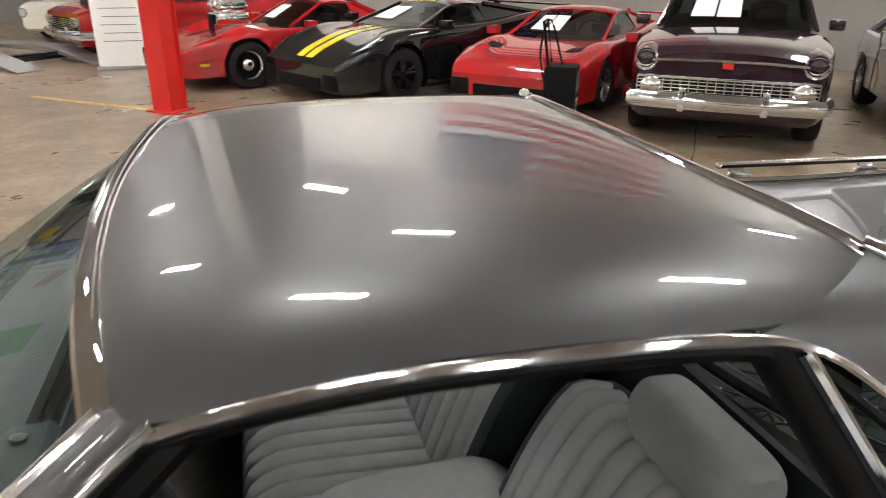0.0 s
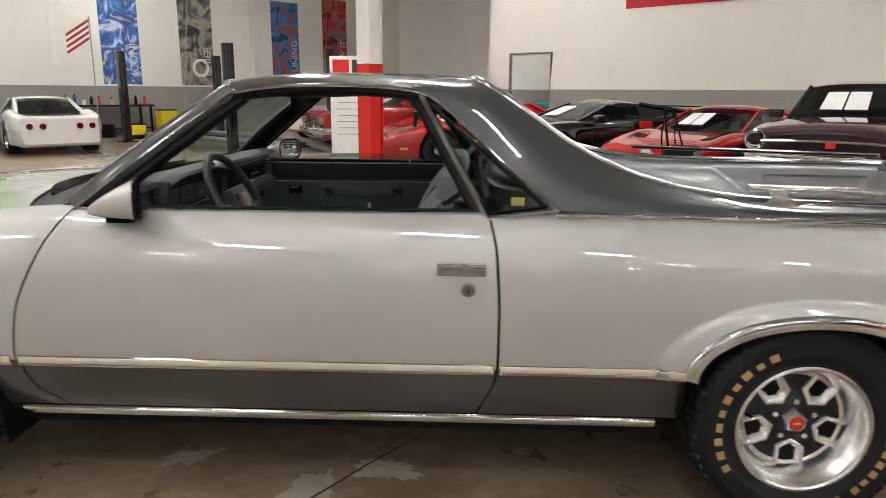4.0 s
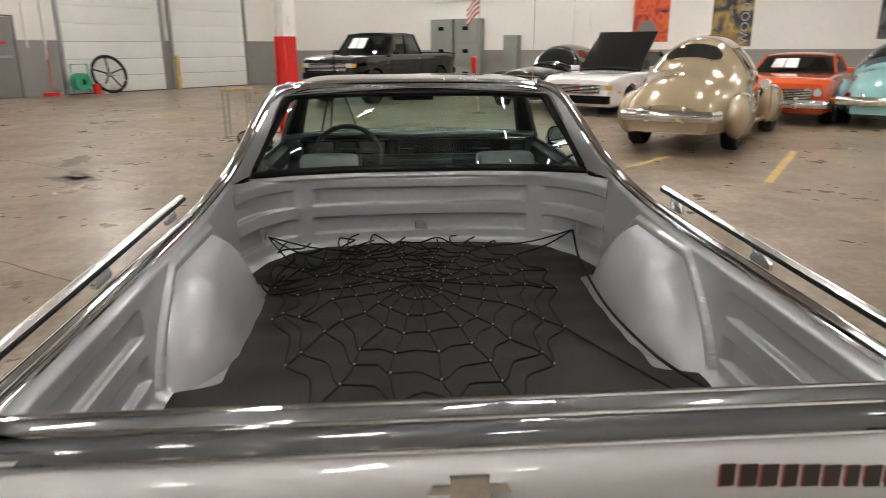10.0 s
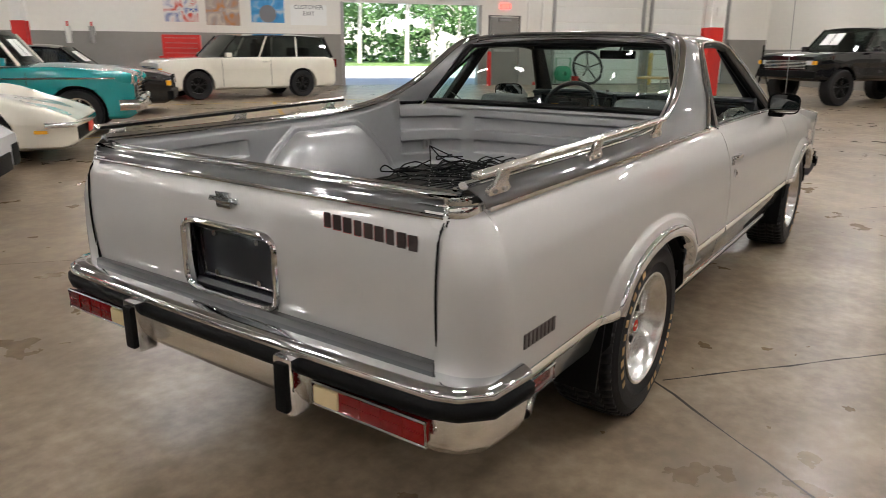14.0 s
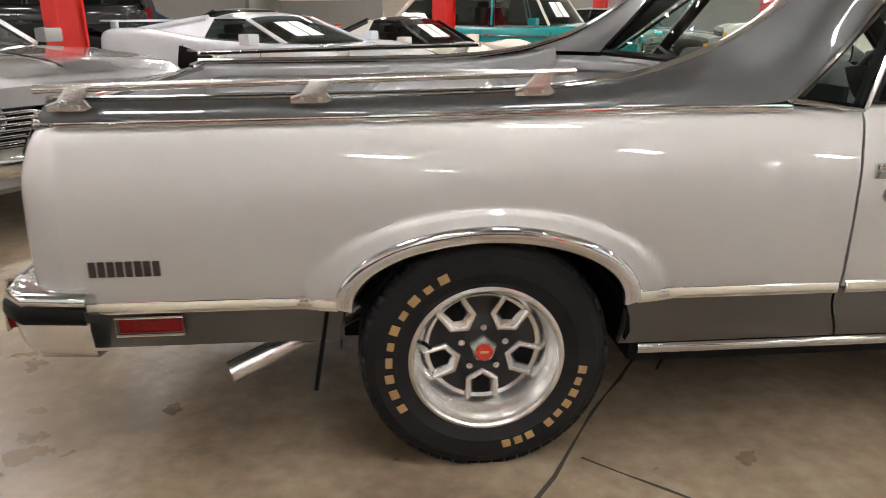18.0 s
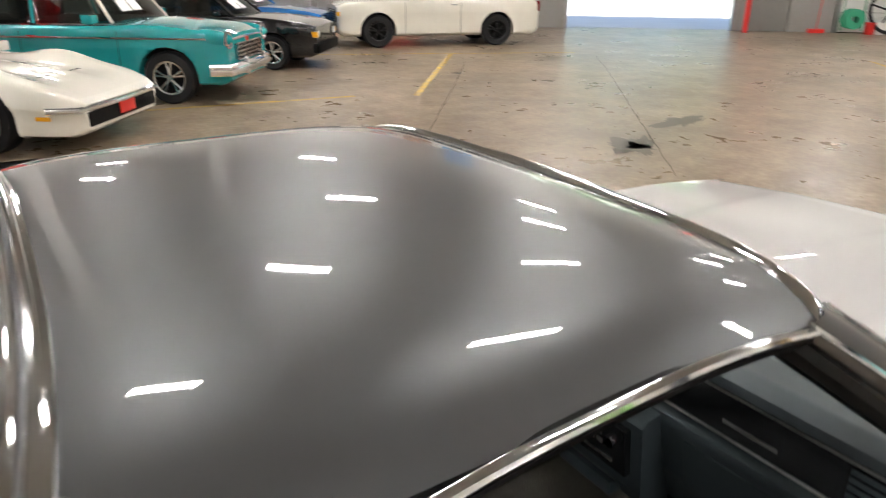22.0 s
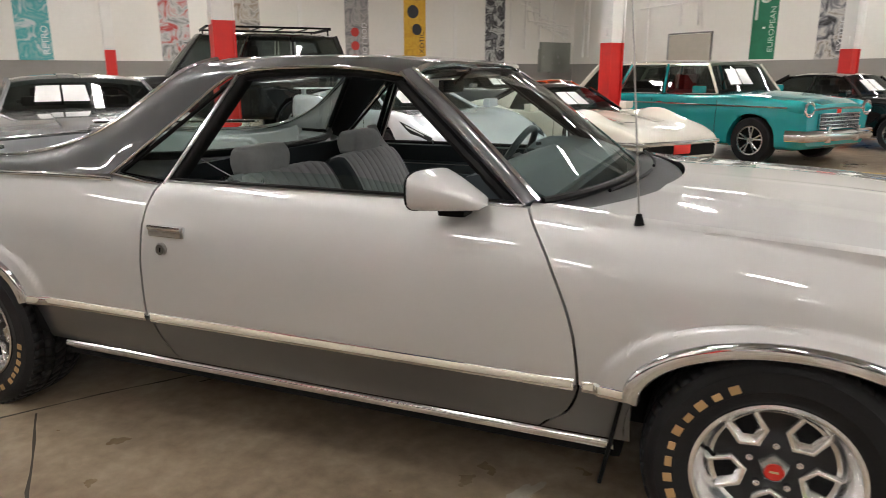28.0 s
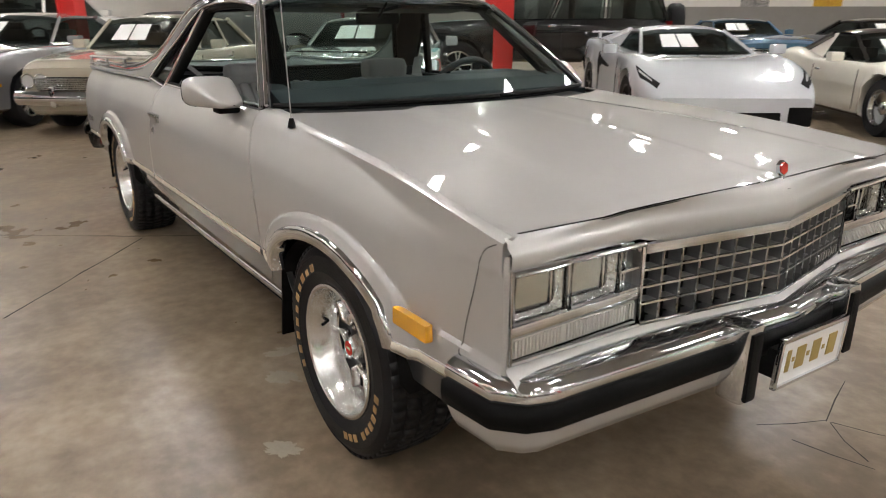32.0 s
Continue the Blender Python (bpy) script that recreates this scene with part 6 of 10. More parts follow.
# steering wheel: thick rim, two broad blades, square horn pad
hub = Vector((1.900, 0.370, 0.942))
tip = radians(28)
axis = Vector((-math.cos(tip), 0, math.sin(tip)))
up = Vector((math.sin(tip), 0, math.cos(tip)))
side = Vector((0, 1, 0))
WHEELVINYL = mat("steering_wheel_vinyl", (0.026, 0.032, 0.035), 0.38, spec=0.4, bump=0.03, bump_scale=140, vary=0.08)
DISC = Matrix((side, up, axis)).transposed().to_4x4()
DISC.translation = hub
sw = part("steering_wheel", tube([(hub + 0.188 * (math.cos(a) * side + math.sin(a) * up)).to_tuple() for a in xs_even(0, 2 * math.pi, 48)[:-1]], 0.0150, 12, closed=True), WHEELVINYL, pickup, "dark blue-grey steering wheel with two broad spokes")
for g in (1, -1):
    rows = []
    for k in range(9):
        r = lerp(0.045, 0.184, k / 8)
        w = lerp(0.052, 0.026, math.sin(math.pi / 2 * k / 8))
        h = lerp(-0.012, -0.004, k / 8)
        c = -0.020 - 0.028 * (r / 0.184)
        rows.append([(g * r, c + w * math.cos(a), h + 0.011 * math.sin(a)) for a in xs_even(0, 2 * math.pi, 16)[:-1]])
    bm = grid(rows, close_v=True)
    bm.transform(DISC)
    bmesh.ops.recalc_face_normals(bm, faces=bm.faces[:])
    spoke = part("wheel_spoke", bm, WHEELVINYL, sw)
    bm = box(g * 0.125 - 0.028, g * 0.125 + 0.028, -0.047, -0.032, 0.002, 0.006, 0.002)
    bm.transform(DISC)
    part("spoke_recess", bm, GLOSSY, spoke)
bm = box(-0.078, 0.078, -0.066, 0.050, -0.020, 0.020, 0.016, seg=3)
bm.transform(DISC)
pad = part("horn_pad", bm, WHEELVINYL, sw, "square horn pad")
bm = box(-0.050, 0.050, -0.040, 0.026, 0.0195, 0.0225, 0.001)
bm.transform(DISC)
part("pad_inlay", bm, GLOSSY, pad)
col = part("steering_column", tube([(hub - axis * d).to_tuple() for d in (0.020, 0.060, 0.150)], 0.046, 18), DASHVINYL, pickup, "blue-grey steering column shroud")
part("column_collar", cyl((hub - axis * 0.150).to_tuple(), (hub - axis * 0.300).to_tuple(), 0.054, 20, r2=0.062), DASHVINYL, col)
bm = box(-0.034, 0.034, -0.085, -0.020, -0.150, -0.062, 0.010)
bm.transform(DISC)
part("lock_housing", bm, DASHVINYL, col)
part("tilt_lever", tube([(hub - axis * 0.10 + side * 0.045 - up * 0.050).to_tuple(), (hub - axis * 0.085 + side * 0.085 - up * 0.085).to_tuple()], 0.009, 8), GLOSSY, col)
part("key", cyl((2.020, 0.372, 0.815), (2.005, 0.376, 0.770), 0.011, 10), GLOSSY, col, "black headed ignition key")
part("gear_lever", tube([(2.035, 0.330, 0.880), (2.085, 0.235, 0.900), (2.075, 0.195, 0.985), (2.070, 0.180, 1.035)], 0.0055, 8), CHROME, pickup, "chrome column gear lever")
part("gear_knob", tube([(2.070, 0.180, 1.033), (2.066, 0.176, 1.065)], 0.012, 10), GLOSSY, pickup)
part("indicator_stalk", tube([(hub - axis * 0.075 + side * 0.045).to_tuple(), (hub - axis * 0.055 + side * 0.165 + up * 0.02).to_tuple()], 0.006, 8), BLACK, pickup)
for y in (0.30, 0.46):
    part("pedal", box(2.20, 2.225, y - 0.045, y + 0.045, 0.44, 0.53, 0.008, m=Matrix.Translation((2.21, 0, 0.48)) @ pose(0, 0, 0, 0, -25, 0) @ Matrix.Translation((-2.21, 0, -0.48))), BLACK, pickup)
part("interior_mirror", box(1.735, 1.760, -0.11, 0.11, 1.268, 1.318, 0.010), BLACK, pickup, "black interior mirror")
part("mirror_stem", cyl((1.76, 0, 1.30), (1.83, 0, 1.36), 0.006, 8), BLACK, pickup)
for s in (1, -1):
    part("sun_visor", box(1.62, 1.80, s * 0.29 - 0.21, s * 0.29 + 0.21, 1.335, 1.352, 0.006, m=Matrix.Translation((1.78, 0, 1.34)) @ pose(0, 0, 0, 0, -6, 0) @ Matrix.Translation((-1.78, 0, -1.34))), VINYL, pickup)
rows = [[(x, -0.775 + 0.03 * t, lerp(0.98, 0.985 + 0.045 * min(1, (x - 1.05) / 0.35) * min(1, max(0.0, (2.1 - x) / 0.4)), t)) for t in (0, 0.5, 1)] for x in xs_even(1.06, 2.05, 24)]
pane = part("window_pane", grid(rows), GLASS, doors[-1], "partly lowered window glass")
pane.visible_shadow = False

# ---- cargo net in the bed ----
net = thing("cargo_net", pose(0, 0, 0), "black elastic web cargo net hooked over the bed mat", "net")
rng = random.Random(4)
NC = Vector((0.275, 0.040, FLOOR_Z + 0.042))
RAD, LOOPS = 18, 7


def net_pt(k, r):
    """Point on radial k at share r from the ring to the rim."""
    a = 2 * math.pi * k / RAD + 0.12
    fx = 0.50 if math.cos(a) > 0 else 0.98
    edge = Vector((fx * math.cos(a), 0.50 * math.sin(a), 0))
    p = NC + edge * r
    wob = random.Random(int(k % RAD) * 57 + int(r * 100))
    p += Vector((wob.uniform(-0.02, 0.02), wob.uniform(-0.02, 0.02), 0)) * (0.2 + r)
    if p.y > 0.18:
        p += Vector((wob.uniform(-0.07, 0.07), wob.uniform(-0.06, 0.03), 0)) * r
    p.z = FLOOR_Z + 0.018 + 0.024 * (1 - r) + wob.uniform(0, 0.012)
    if p.x > 0.45:
        p.z += (p.x - 0.45) * 0.12 * r
    if abs(p.x) < 0.45:
        p.y = max(-0.54, min(0.54, p.y))
    p.y = max(-0.64, min(0.64, p.y))
    p.x = min(p.x, 0.86 - 0.25 * (p.y / 0.64) ** 2)
    return p


part("centre_ring", tube([(NC + 0.028 * Vector((math.cos(a), math.sin(a), 0))).to_tuple() for a in xs_even(0, 2 * math.pi, 24)[:-1]], 0.006, 6, closed=True), ROPE, net)
beads = bmesh.new()
for k in range(RAD):
    pts = [net_pt(k, r) for r in xs_even(0.05, 1.0, 7)]
    part("radial_cord", tube(path3([p.to_tuple() for p in pts], 22), 0.0037, 5), ROPE, net)
for r in xs_even(0.05, 1.0, 7)[1:]:
    pts = []
    for k in range(RAD):
        a, b = net_pt(k, r), net_pt(k + 1, r)
        pts.append(a)
        m = (a + b) / 2
        m += (NC - m) * 0.07 * r
        m.z -= 0.004
        pts.append(m)
        own = bmesh.new()
        bmesh.ops.create_icosphere(own, subdivisions=1, radius=0.0042, matrix=Matrix.Translation(a + Vector((0, 0, 0.002))))
        merge(beads, own)
    part("loop_cord", tube(path3([p.to_tuple() for p in pts + pts[:1]], 140)[:-1], 0.0035, 5, closed=True), ROPE, net)
tagged(part("clamp_beading", beads, STEEL, net), kind="stuff")
CLEATS = ((0.700, -0.625, 0.805), (0.700, 0.625, 0.805), (-0.89, -0.695, 0.758))
for c, ks in ((CLEATS[0], (15, 16)), (CLEATS[1], (1, 2, 3)), (CLEATS[2], (12,))):
    for k in ks:
        p = net_pt(k, 1.0)
        m = (Vector(c) + p) / 2 - Vector((0, 0, 0.015))
        part("hook_cord", tube(path3([c, m.to_tuple(), p.to_tuple()], 10), 0.0034, 5), ROPE, net)
part("edge_cord", tube(path3([CLEATS[0], (0.32, -0.562, 0.778), (-0.05, -0.545, 0.752), (-0.40, -0.575, 0.742), (-0.65, -0.64, 0.748), CLEATS[2]], 30), 0.0046, 6), ROPE, net)
# slack loops heaped along the left side and against the head panel
for j in range(20):
    if j < 13:
        c = Vector((rng.uniform(0.25, 0.80), rng.uniform(0.22, 0.60), FLOOR_Z + rng.uniform(0.02, 0.05)))
    else:
        c = Vector((rng.uniform(0.60, 0.84), rng.uniform(-0.45, 0.35), FLOOR_Z + rng.uniform(0.02, 0.04)))
    c.y = min(c.y, 0.50 if c.x < 0.45 else 0.58 - 0.3 * max(0, c.x - 0.6))
    pts = []
    for q in range(6):
        a = q * 0.95 + rng.uniform(-0.2, 0.2)
        pts.append((c.x + rng.uniform(0.08, 0.13) * math.cos(a), c.y + rng.uniform(0.05, 0.08) * math.sin(a), max(FLOOR_Z + 0.016, c.z + rng.uniform(-0.02, 0.03))))
    part("slack_cord", tube(path3(pts, 22), 0.0037, 5), ROPE, net)


# ---- other vehicles ----
def paint(name, c, metal=0.0, rough=0.25, coat=1.0):
    return mat(name, c, rough, metal, coat=coat, vary=0.03, vary_scale=2.0, spec=0.2)


P_RED = paint("red_car_paint", (0.36, 0.010, 0.012), rough=0.18)
P_BLACK = paint("black_car_paint", (0.008, 0.008, 0.009), rough=0.15)
P_MAROON = paint("maroon_black_paint", (0.022, 0.008, 0.014), rough=0.15)
P_WHITE = paint("white_car_paint", (0.74, 0.73, 0.70))
P_CREAM = paint("cream_white_paint", (0.72, 0.69, 0.60))
P_ICE = paint("pale_ice_paint", (0.58, 0.60, 0.63), 0.05)
P_TEAL = paint("teal_car_paint", (0.012, 0.25, 0.26))
P_SEA = paint("pale_teal_paint", (0.20, 0.38, 0.37))
P_NAVY = paint("dark_blue_grey_paint", (0.06, 0.08, 0.11))
P_TAN = paint("tan_metallic_paint", (0.38, 0.30, 0.19), 0.3)
P_SILVER = paint("silver_car_paint", (0.42, 0.42, 0.43), 0.5)
P_GREY = paint("grey_car_paint", (0.13, 0.13, 0.13), 0.3, 0.35)
P_BEIGE = paint("beige_car_paint", (0.50, 0.45, 0.36), 0.15)
P_BLUE = paint("blue_car_paint", (0.03, 0.16, 0.42))
P_ORANGE = paint("orange_car_paint", (0.62, 0.09, 0.02))
P_YELLOW = paint("yellow_stripe_paint", (0.75, 0.58, 0.02))
P_SLATE = paint("slate_blue_paint", (0.09, 0.16, 0.24))
SHADE = glass_mat("tinted_car_glass", (0.27, 0.32, 0.31), 0.09)
RIMDARK = mat("dark_wheel_alloy", (0.03, 0.03, 0.03), 0.3, 0.8)
WHITEWALLT = mat("white_tyre_band", (0.7, 0.68, 0.62), 0.6)
LAMPG = mat("lamp_lens", (0.75, 0.76, 0.75), 0.08, 0.3, coat=1.0)
GRILLEBAR = mat("grille_chrome_bars", (0.5, 0.5, 0.5), 0.2, 1.0, vary=0.3, vary_scale=60)
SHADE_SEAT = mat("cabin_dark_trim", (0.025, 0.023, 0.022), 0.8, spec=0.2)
TAN_SEAT = mat("tan_seat_leather", (0.30, 0.20, 0.11), 0.6, vary=0.1)


DARKGLASS = mat("dark_car_glass", (0.010, 0.013, 0.013), 0.04, coat=1.0)


def shell_point(sh, px, f, low):
    """Point of a rounded one-piece body: f from 0 at the sill to 1 on the crown."""
    tall, wide = curve(sorted(sh["top"]), px), curve(sorted(sh["wide"]), px)
    z = lerp(low, tall, f)
    y = wide * max(0.0, 1 - f ** 3.4) ** (1 / 2.3) * (1 - 0.20 * min(1.0, max(0.0, (z - sh["belt"]) / 0.6)))
    return y * (0.93 + 0.07 * min(1.0, f / 0.2)), z


def shell_ring(sh, px, low):
    fs = [1.0, 0.997, 0.985, 0.965, 0.94, 0.91, 0.87, 0.82, 0.76, 0.69, 0.61, 0.52, 0.42, 0.30, 0.18, 0.08, 0.0]
    half_ring = [shell_point(sh, px, f, low) for f in fs]
    return [(px, y, z) for y, z in half_ring] + [(px, -y, z) for y, z in half_ring[-1:0:-1]]


def shell_windows(sh, low, root, paint_mat):
    """Dark windows with bright rims that follow the rounded shell."""
    def top_at(px, share):
        tall, wide = curve(sorted(sh["top"]), px), curve(sorted(sh["wide"]), px)
        lo, hi = 0.3, 1.0
        for _ in range(24):
            f = (lo + hi) / 2
            lo, hi = (f, hi) if shell_point(sh, px, f, low)[0] > share * wide else (lo, f)
        return (px, share * wide, lerp(low, tall, lo))

    for nm, a, b, wide in (("rear_glass", *sh["rear"]), ("windscreen", *sh["front"])):
        d = -1 if nm == "rear_glass" else 1
        rows, rim = [], []
        for u in xs_even(0, 1, 8):
            e = wide * (1 - abs(2 * u - 1) ** 3.0 * 0.28)
            row = []
            for w in xs_even(-1, 1, 14):
                x, y, z = top_at(lerp(a, b, u), abs(w) * e)
                row.append((x + d * 0.010, math.copysign(y, w), z + 0.010))
            rows.append(row)
        pane_ = part(nm, grid(rows), DARKGLASS, root, "dark glossy curved window")
        edge = rows[0] + [r[-1] for r in rows[1:-1]] + rows[-1][::-1] + [r[0] for r in rows[-2:0:-1]]
        part("window_rim", tube(edge, 0.011, 6, closed=True), sh.get("rim", CHROME), pane_)
    for sg in (1, -1):
        for xa, xb, za, zb in sh["side"]:
            rows = []
            for u in xs_even(0, 1, 6):
                row = []
                for w in xs_even(0, 1, 6):
                    px, z = lerp(xa, xb, u), lerp(za, zb, w)
                    tall = curve(sorted(sh["top"]), px)
                    z = min(z, tall - 0.09)
                    row.append((px, sg * (shell_point(sh, px, (z - low) / (tall - low), low)[0] + 0.008), z))
                rows.append(row)
            part("side_window", grid(rows), DARKGLASS, root)
            part("window_rim", tube(rows[0] + [r[-1] for r in rows[1:-1]] + rows[-1][::-1] + [r[0] for r in rows[-2:0:-1]], 0.010, 6, closed=True), sh.get("rim", CHROME), root)


def vehicle(name, label, x, y, heading, paint_mat, fo=0.9, wb=2.6, ro=0.9, half=0.9, top=(), cabin=(), roof_z=1.25, low=0.2, wheel_r=0.33, rim=None, wall=None,
            bumper=None, lamps="round", tail=None, roof_mat=None, stripe=None, bed=False, pods=(), crown=0.05, tilt_glass=0.82, sheet=True, side_split=1, wide_tyre=0.22,
            trim_line=None, grille=None, two_tone=None, cabin_half=0.8, arch=1.16, pinch=0.12, lower_mat=None, sporty_scoop=False, spoiler=False, marker=False, small_rear=False, seat_mat=None, shell=None, stripe_wide=False, humps=(), flare=0.018, crease=0.66, extras=(), quarter=None):
    """One vehicle, built round its front axle: x ahead. top: (x, z) of hood, belt and deck line; cabin: base front, roof front, roof rear, base rear."""
    t = thing(name, pose(x, y, 0, 0, 0, heading), label, "car", "parked cars")
    x1, x0 = fo, -(wb + ro)
    top = list(top)

    def zt(px):
        return curve(sorted(top), px)

    def half_w(px):
        e = min(1.0, max(0.0, (x1 - px) / 0.55)), min(1.0, max(0.0, (px - x0) / 0.55))
        return half * (1 - pinch * (1 - e[0]) ** 2.0 - pinch * (1 - e[1]) ** 2.0)

    def arch_low(px):
        for ax in (0.0, -wb):
            r = wheel_r * arch
            if abs(px - ax) < r:
                return wheel_r + math.sqrt(r * r - (px - ax) ** 2)
        return 0

    def ring_at(px):
        """Half section of the body at px, from the middle of the top to the sill."""
        w, z1 = half_w(px), zt(px)
        endf = max(0.0, min(1.0, (px - x0) / 0.12, (x1 - px) / 0.12))
        zb = low + 0.07 * (1 - endf)
        tall = z1 - zb
        pull = 1 - 0.035 * (1 - endf) ** 2
        top_part = [(q, z1 + crown * (1 - (q / 0.93) ** 2.2)) for q in (0.0, 0.22, 0.42, 0.58, 0.70, 0.80, 0.88, 0.93)]
        ring = [(q * w * pull, z + sum(h * math.exp(-((px - hx) / hl) ** 2 - ((q - hq) / 0.13) ** 2) for hx, hl, hq, h in humps)) for q, z in top_part]
        for q, f in ((0.962, 0.975), (0.978, 0.93), (0.987, 0.86), (1.0, crease), (0.992, crease - 0.05), (0.975, 0.46), (0.968, 0.32), (0.972, 0.18), (0.955, 0.07), (0.88, 0.0)):
            ring.append((q * w * pull, zb + f * tall + (ring[7][1] - z1) * max(0.0, (f - 0.7) / 0.3)))
        r = wheel_r * arch
        out = []
        for k, (yy, zz) in enumerate(ring):
            for ax in (0.0, -wb):
                d = math.hypot(px - ax, zz - wheel_r)
                if k > 8 and d < r * 1.35:
                    yy += flare * math.exp(-(((d - r) / (0.16 * r)) ** 2))
            al = arch_low(px)
            out.append((yy, zz if (k < 8 or zz > al) else min(al, zb + 0.93 * tall)))
        return out

    def on_body(px, a, off=0.006):
        """Place on the painted skin: a from 0 on the middle line over the shoulder (7) to the sill (17)."""
        ring = ring_at(px)
        k = min(len(ring) - 2, int(a))
        (ya, za), (yb, zb) = ring[k], ring[k + 1]
        ny, nz = -(zb - za), yb - ya
        ln = math.hypot(ny, nz) or 1.0
        return Vector((px, lerp(ya, yb, a - k) + off * ny / ln, lerp(za, zb, a - k) + off * nz / ln))

    def skin(name_, corners, material, label_="", parent_=None, n_=8, both=True, off=0.006):
        """A patch lying on the skin between four (x, a) corners."""
        for sg_ in ((1, -1) if both else (1,)):
            rows_ = []
            for u_ in xs_even(0, 1, n_):
                p0, p1 = (lerp(corners[0][0], corners[3][0], u_), lerp(corners[0][1], corners[3][1], u_)), (lerp(corners[1][0], corners[2][0], u_), lerp(corners[1][1], corners[2][1], u_))
                rows_.append([(v_.x, sg_ * v_.y, v_.z) for v_ in (on_body(lerp(p0[0], p1[0], w_), lerp(p0[1], p1[1], w_), off) for w_ in xs_even(0, 1, n_))])
            part(name_, grid(rows_), material, parent_ or t, label_)

    cols = set(xs_even(x0, x1, 56)) | {x0 + 0.03, x0 + 0.07, x1 - 0.07, x1 - 0.03}
    for ax in (0.0, -wb):
        cols |= {ax + wheel_r * arch * math.cos(radians(a)) * 1.0005 for a in range(0, 181, 9)}
    rows = []
    for px in sorted(cols):
        ring = ring_at(px)
        rows.append([(px, yy, zz) for yy, zz in ring] + [(px, -yy, zz) for yy, zz in ring[-1:0:-1]])
    if shell:
        rows = [shell_ring(shell, px, low) for px in xs_even(x0, x1, 60)]
    bm = grid(rows, close_v=True)
    for r in (rows[0], rows[-1]):
        try:
            bm.faces.new([bm.verts.new(p) for p in r])
        except ValueError:
            pass
    for px, py, pz, rx, ry, rz in pods:
        for sg in (1, -1):
            own = bmesh.new()
            bmesh.ops.create_uvsphere(own, u_segments=24, v_segments=14, radius=1)
            own.transform(Matrix.Translation((px, sg * py, pz)) @ Matrix.Diagonal((rx, ry, rz, 1)))
            part("fender", own, paint_mat, t)
    bmesh.ops.recalc_face_normals(bm, faces=bm.faces[:])
    if shell and roof_mat:
        for f in bm.faces:
            c = f.calc_center_median()
            if c.z > shell["belt"] and shell["roof"][0] < c.x < shell["roof"][1]:
                f.material_index = 1
    body = part("body", bm, (paint_mat, roof_mat) if shell and roof_mat else paint_mat, t)
    if shell:
        shell_windows(shell, low, t, paint_mat)
    if lower_mat:
        for sg in (1, -1):
            part("lower_side", box(-wb + wheel_r * 1.2, -wheel_r * 1.2, sg * half * 0.975 - 0.02, sg * half * 0.975 + 0.02, low, low + 0.16, 0.01), lower_mat, body)
    # dark wheel wells
    for ax in (0.0, -wb):
        part("wheel_well", box(ax - wheel_r * 1.1, ax + wheel_r * 1.1, -half * 0.86, half * 0.86, low + 0.02, wheel_r * 2.1, 0.02), DARKIN, body)
    # cabin
    if cabin:
        bf, rf, rr, br = cabin
        hb, ht = half * cabin_half, half * cabin_half * tilt_glass
        zf, zr = zt(bf) + crown * 0.5, zt(br) + crown * 0.5
        roofm = roof_mat or paint_mat
        rows = []
        for i in range(13):
            q = i / 12
            px = lerp(rr, rf, q)
            z = roof_z - 0.045 * abs(2 * q - 1) ** 2.5
            rows.append([(px, ht * w, z - 0.05 * abs(w) ** 3) for w in xs_even(-1, 1, 14)])
        bm = grid(rows)
        top_pts = rows
        got = bmesh.ops.extrude_edge_only(bm, edges=[e for e in bm.edges if e.is_boundary])
        for v in got["geom"]:
            if isinstance(v, bmesh.types.BMVert):
                v.co.z -= 0.045
        bmesh.ops.recalc_face_normals(bm, faces=bm.faces[:])
        roof = part("roof", bm, roofm, t)
        zroof = roof_z - 0.045
        # dark cabin with seats behind the glass
        zfl = zt(lerp(bf, br, 0.12)) + max(crown, 0) + 0.004
        trim = part("cabin_trim", box(br + 0.08, bf - 0.06, -hb * 0.93, hb * 0.93, zfl - 0.10, zfl, 0.02), SHADE_SEAT, t)
        sx = lerp(bf, br, 0.46)
        seat_m = seat_mat or SHADE_SEAT
        for sg in (1, -1):
            tall = max(zfl + 0.06, roof_z - 0.24)
            part("seat", box(sx - 0.08, sx + 0.06, sg * half * 0.36 - 0.22, sg * half * 0.36 + 0.22, zfl - 0.02, tall, 0.05), seat_m, trim)
            part("head_rest", box(sx - 0.07, sx + 0.03, sg * half * 0.36 - 0.12, sg * half * 0.36 + 0.12, tall - 0.02, tall + 0.10, 0.04), seat_m, trim)
        if br < -2.7:
            part("rear_seat", box(lerp(bf, br, 0.80) - 0.10, lerp(bf, br, 0.80) + 0.06, -half * 0.62, half * 0.62, zfl - 0.02, max(zfl + 0.05, roof_z - 0.36), 0.05), seat_m, trim)
        part("steering_wheel", tube([(lerp(bf, br, 0.20) - 0.06 * math.sin(a), half * 0.36 + 0.18 * math.cos(a), zfl + 0.04 + 0.15 * math.sin(a)) for a in xs_even(0, 2 * math.pi, 20)[:-1]], 0.014, 6, closed=True), BLACK, trim)
        rows = [[Vector((bf + 0.10 * (1 - w * w), hb * w, zf)).lerp(Vector((rf + 0.04 * (1 - w * w), ht * w, zroof - 0.04 * abs(w) ** 3)), q).to_tuple() for w in xs_even(-1, 1, 12)] for q in xs_even(0, 1, 4)]
        ws = part("windscreen", grid(rows), SHADE, t, "dark glossy windscreen")
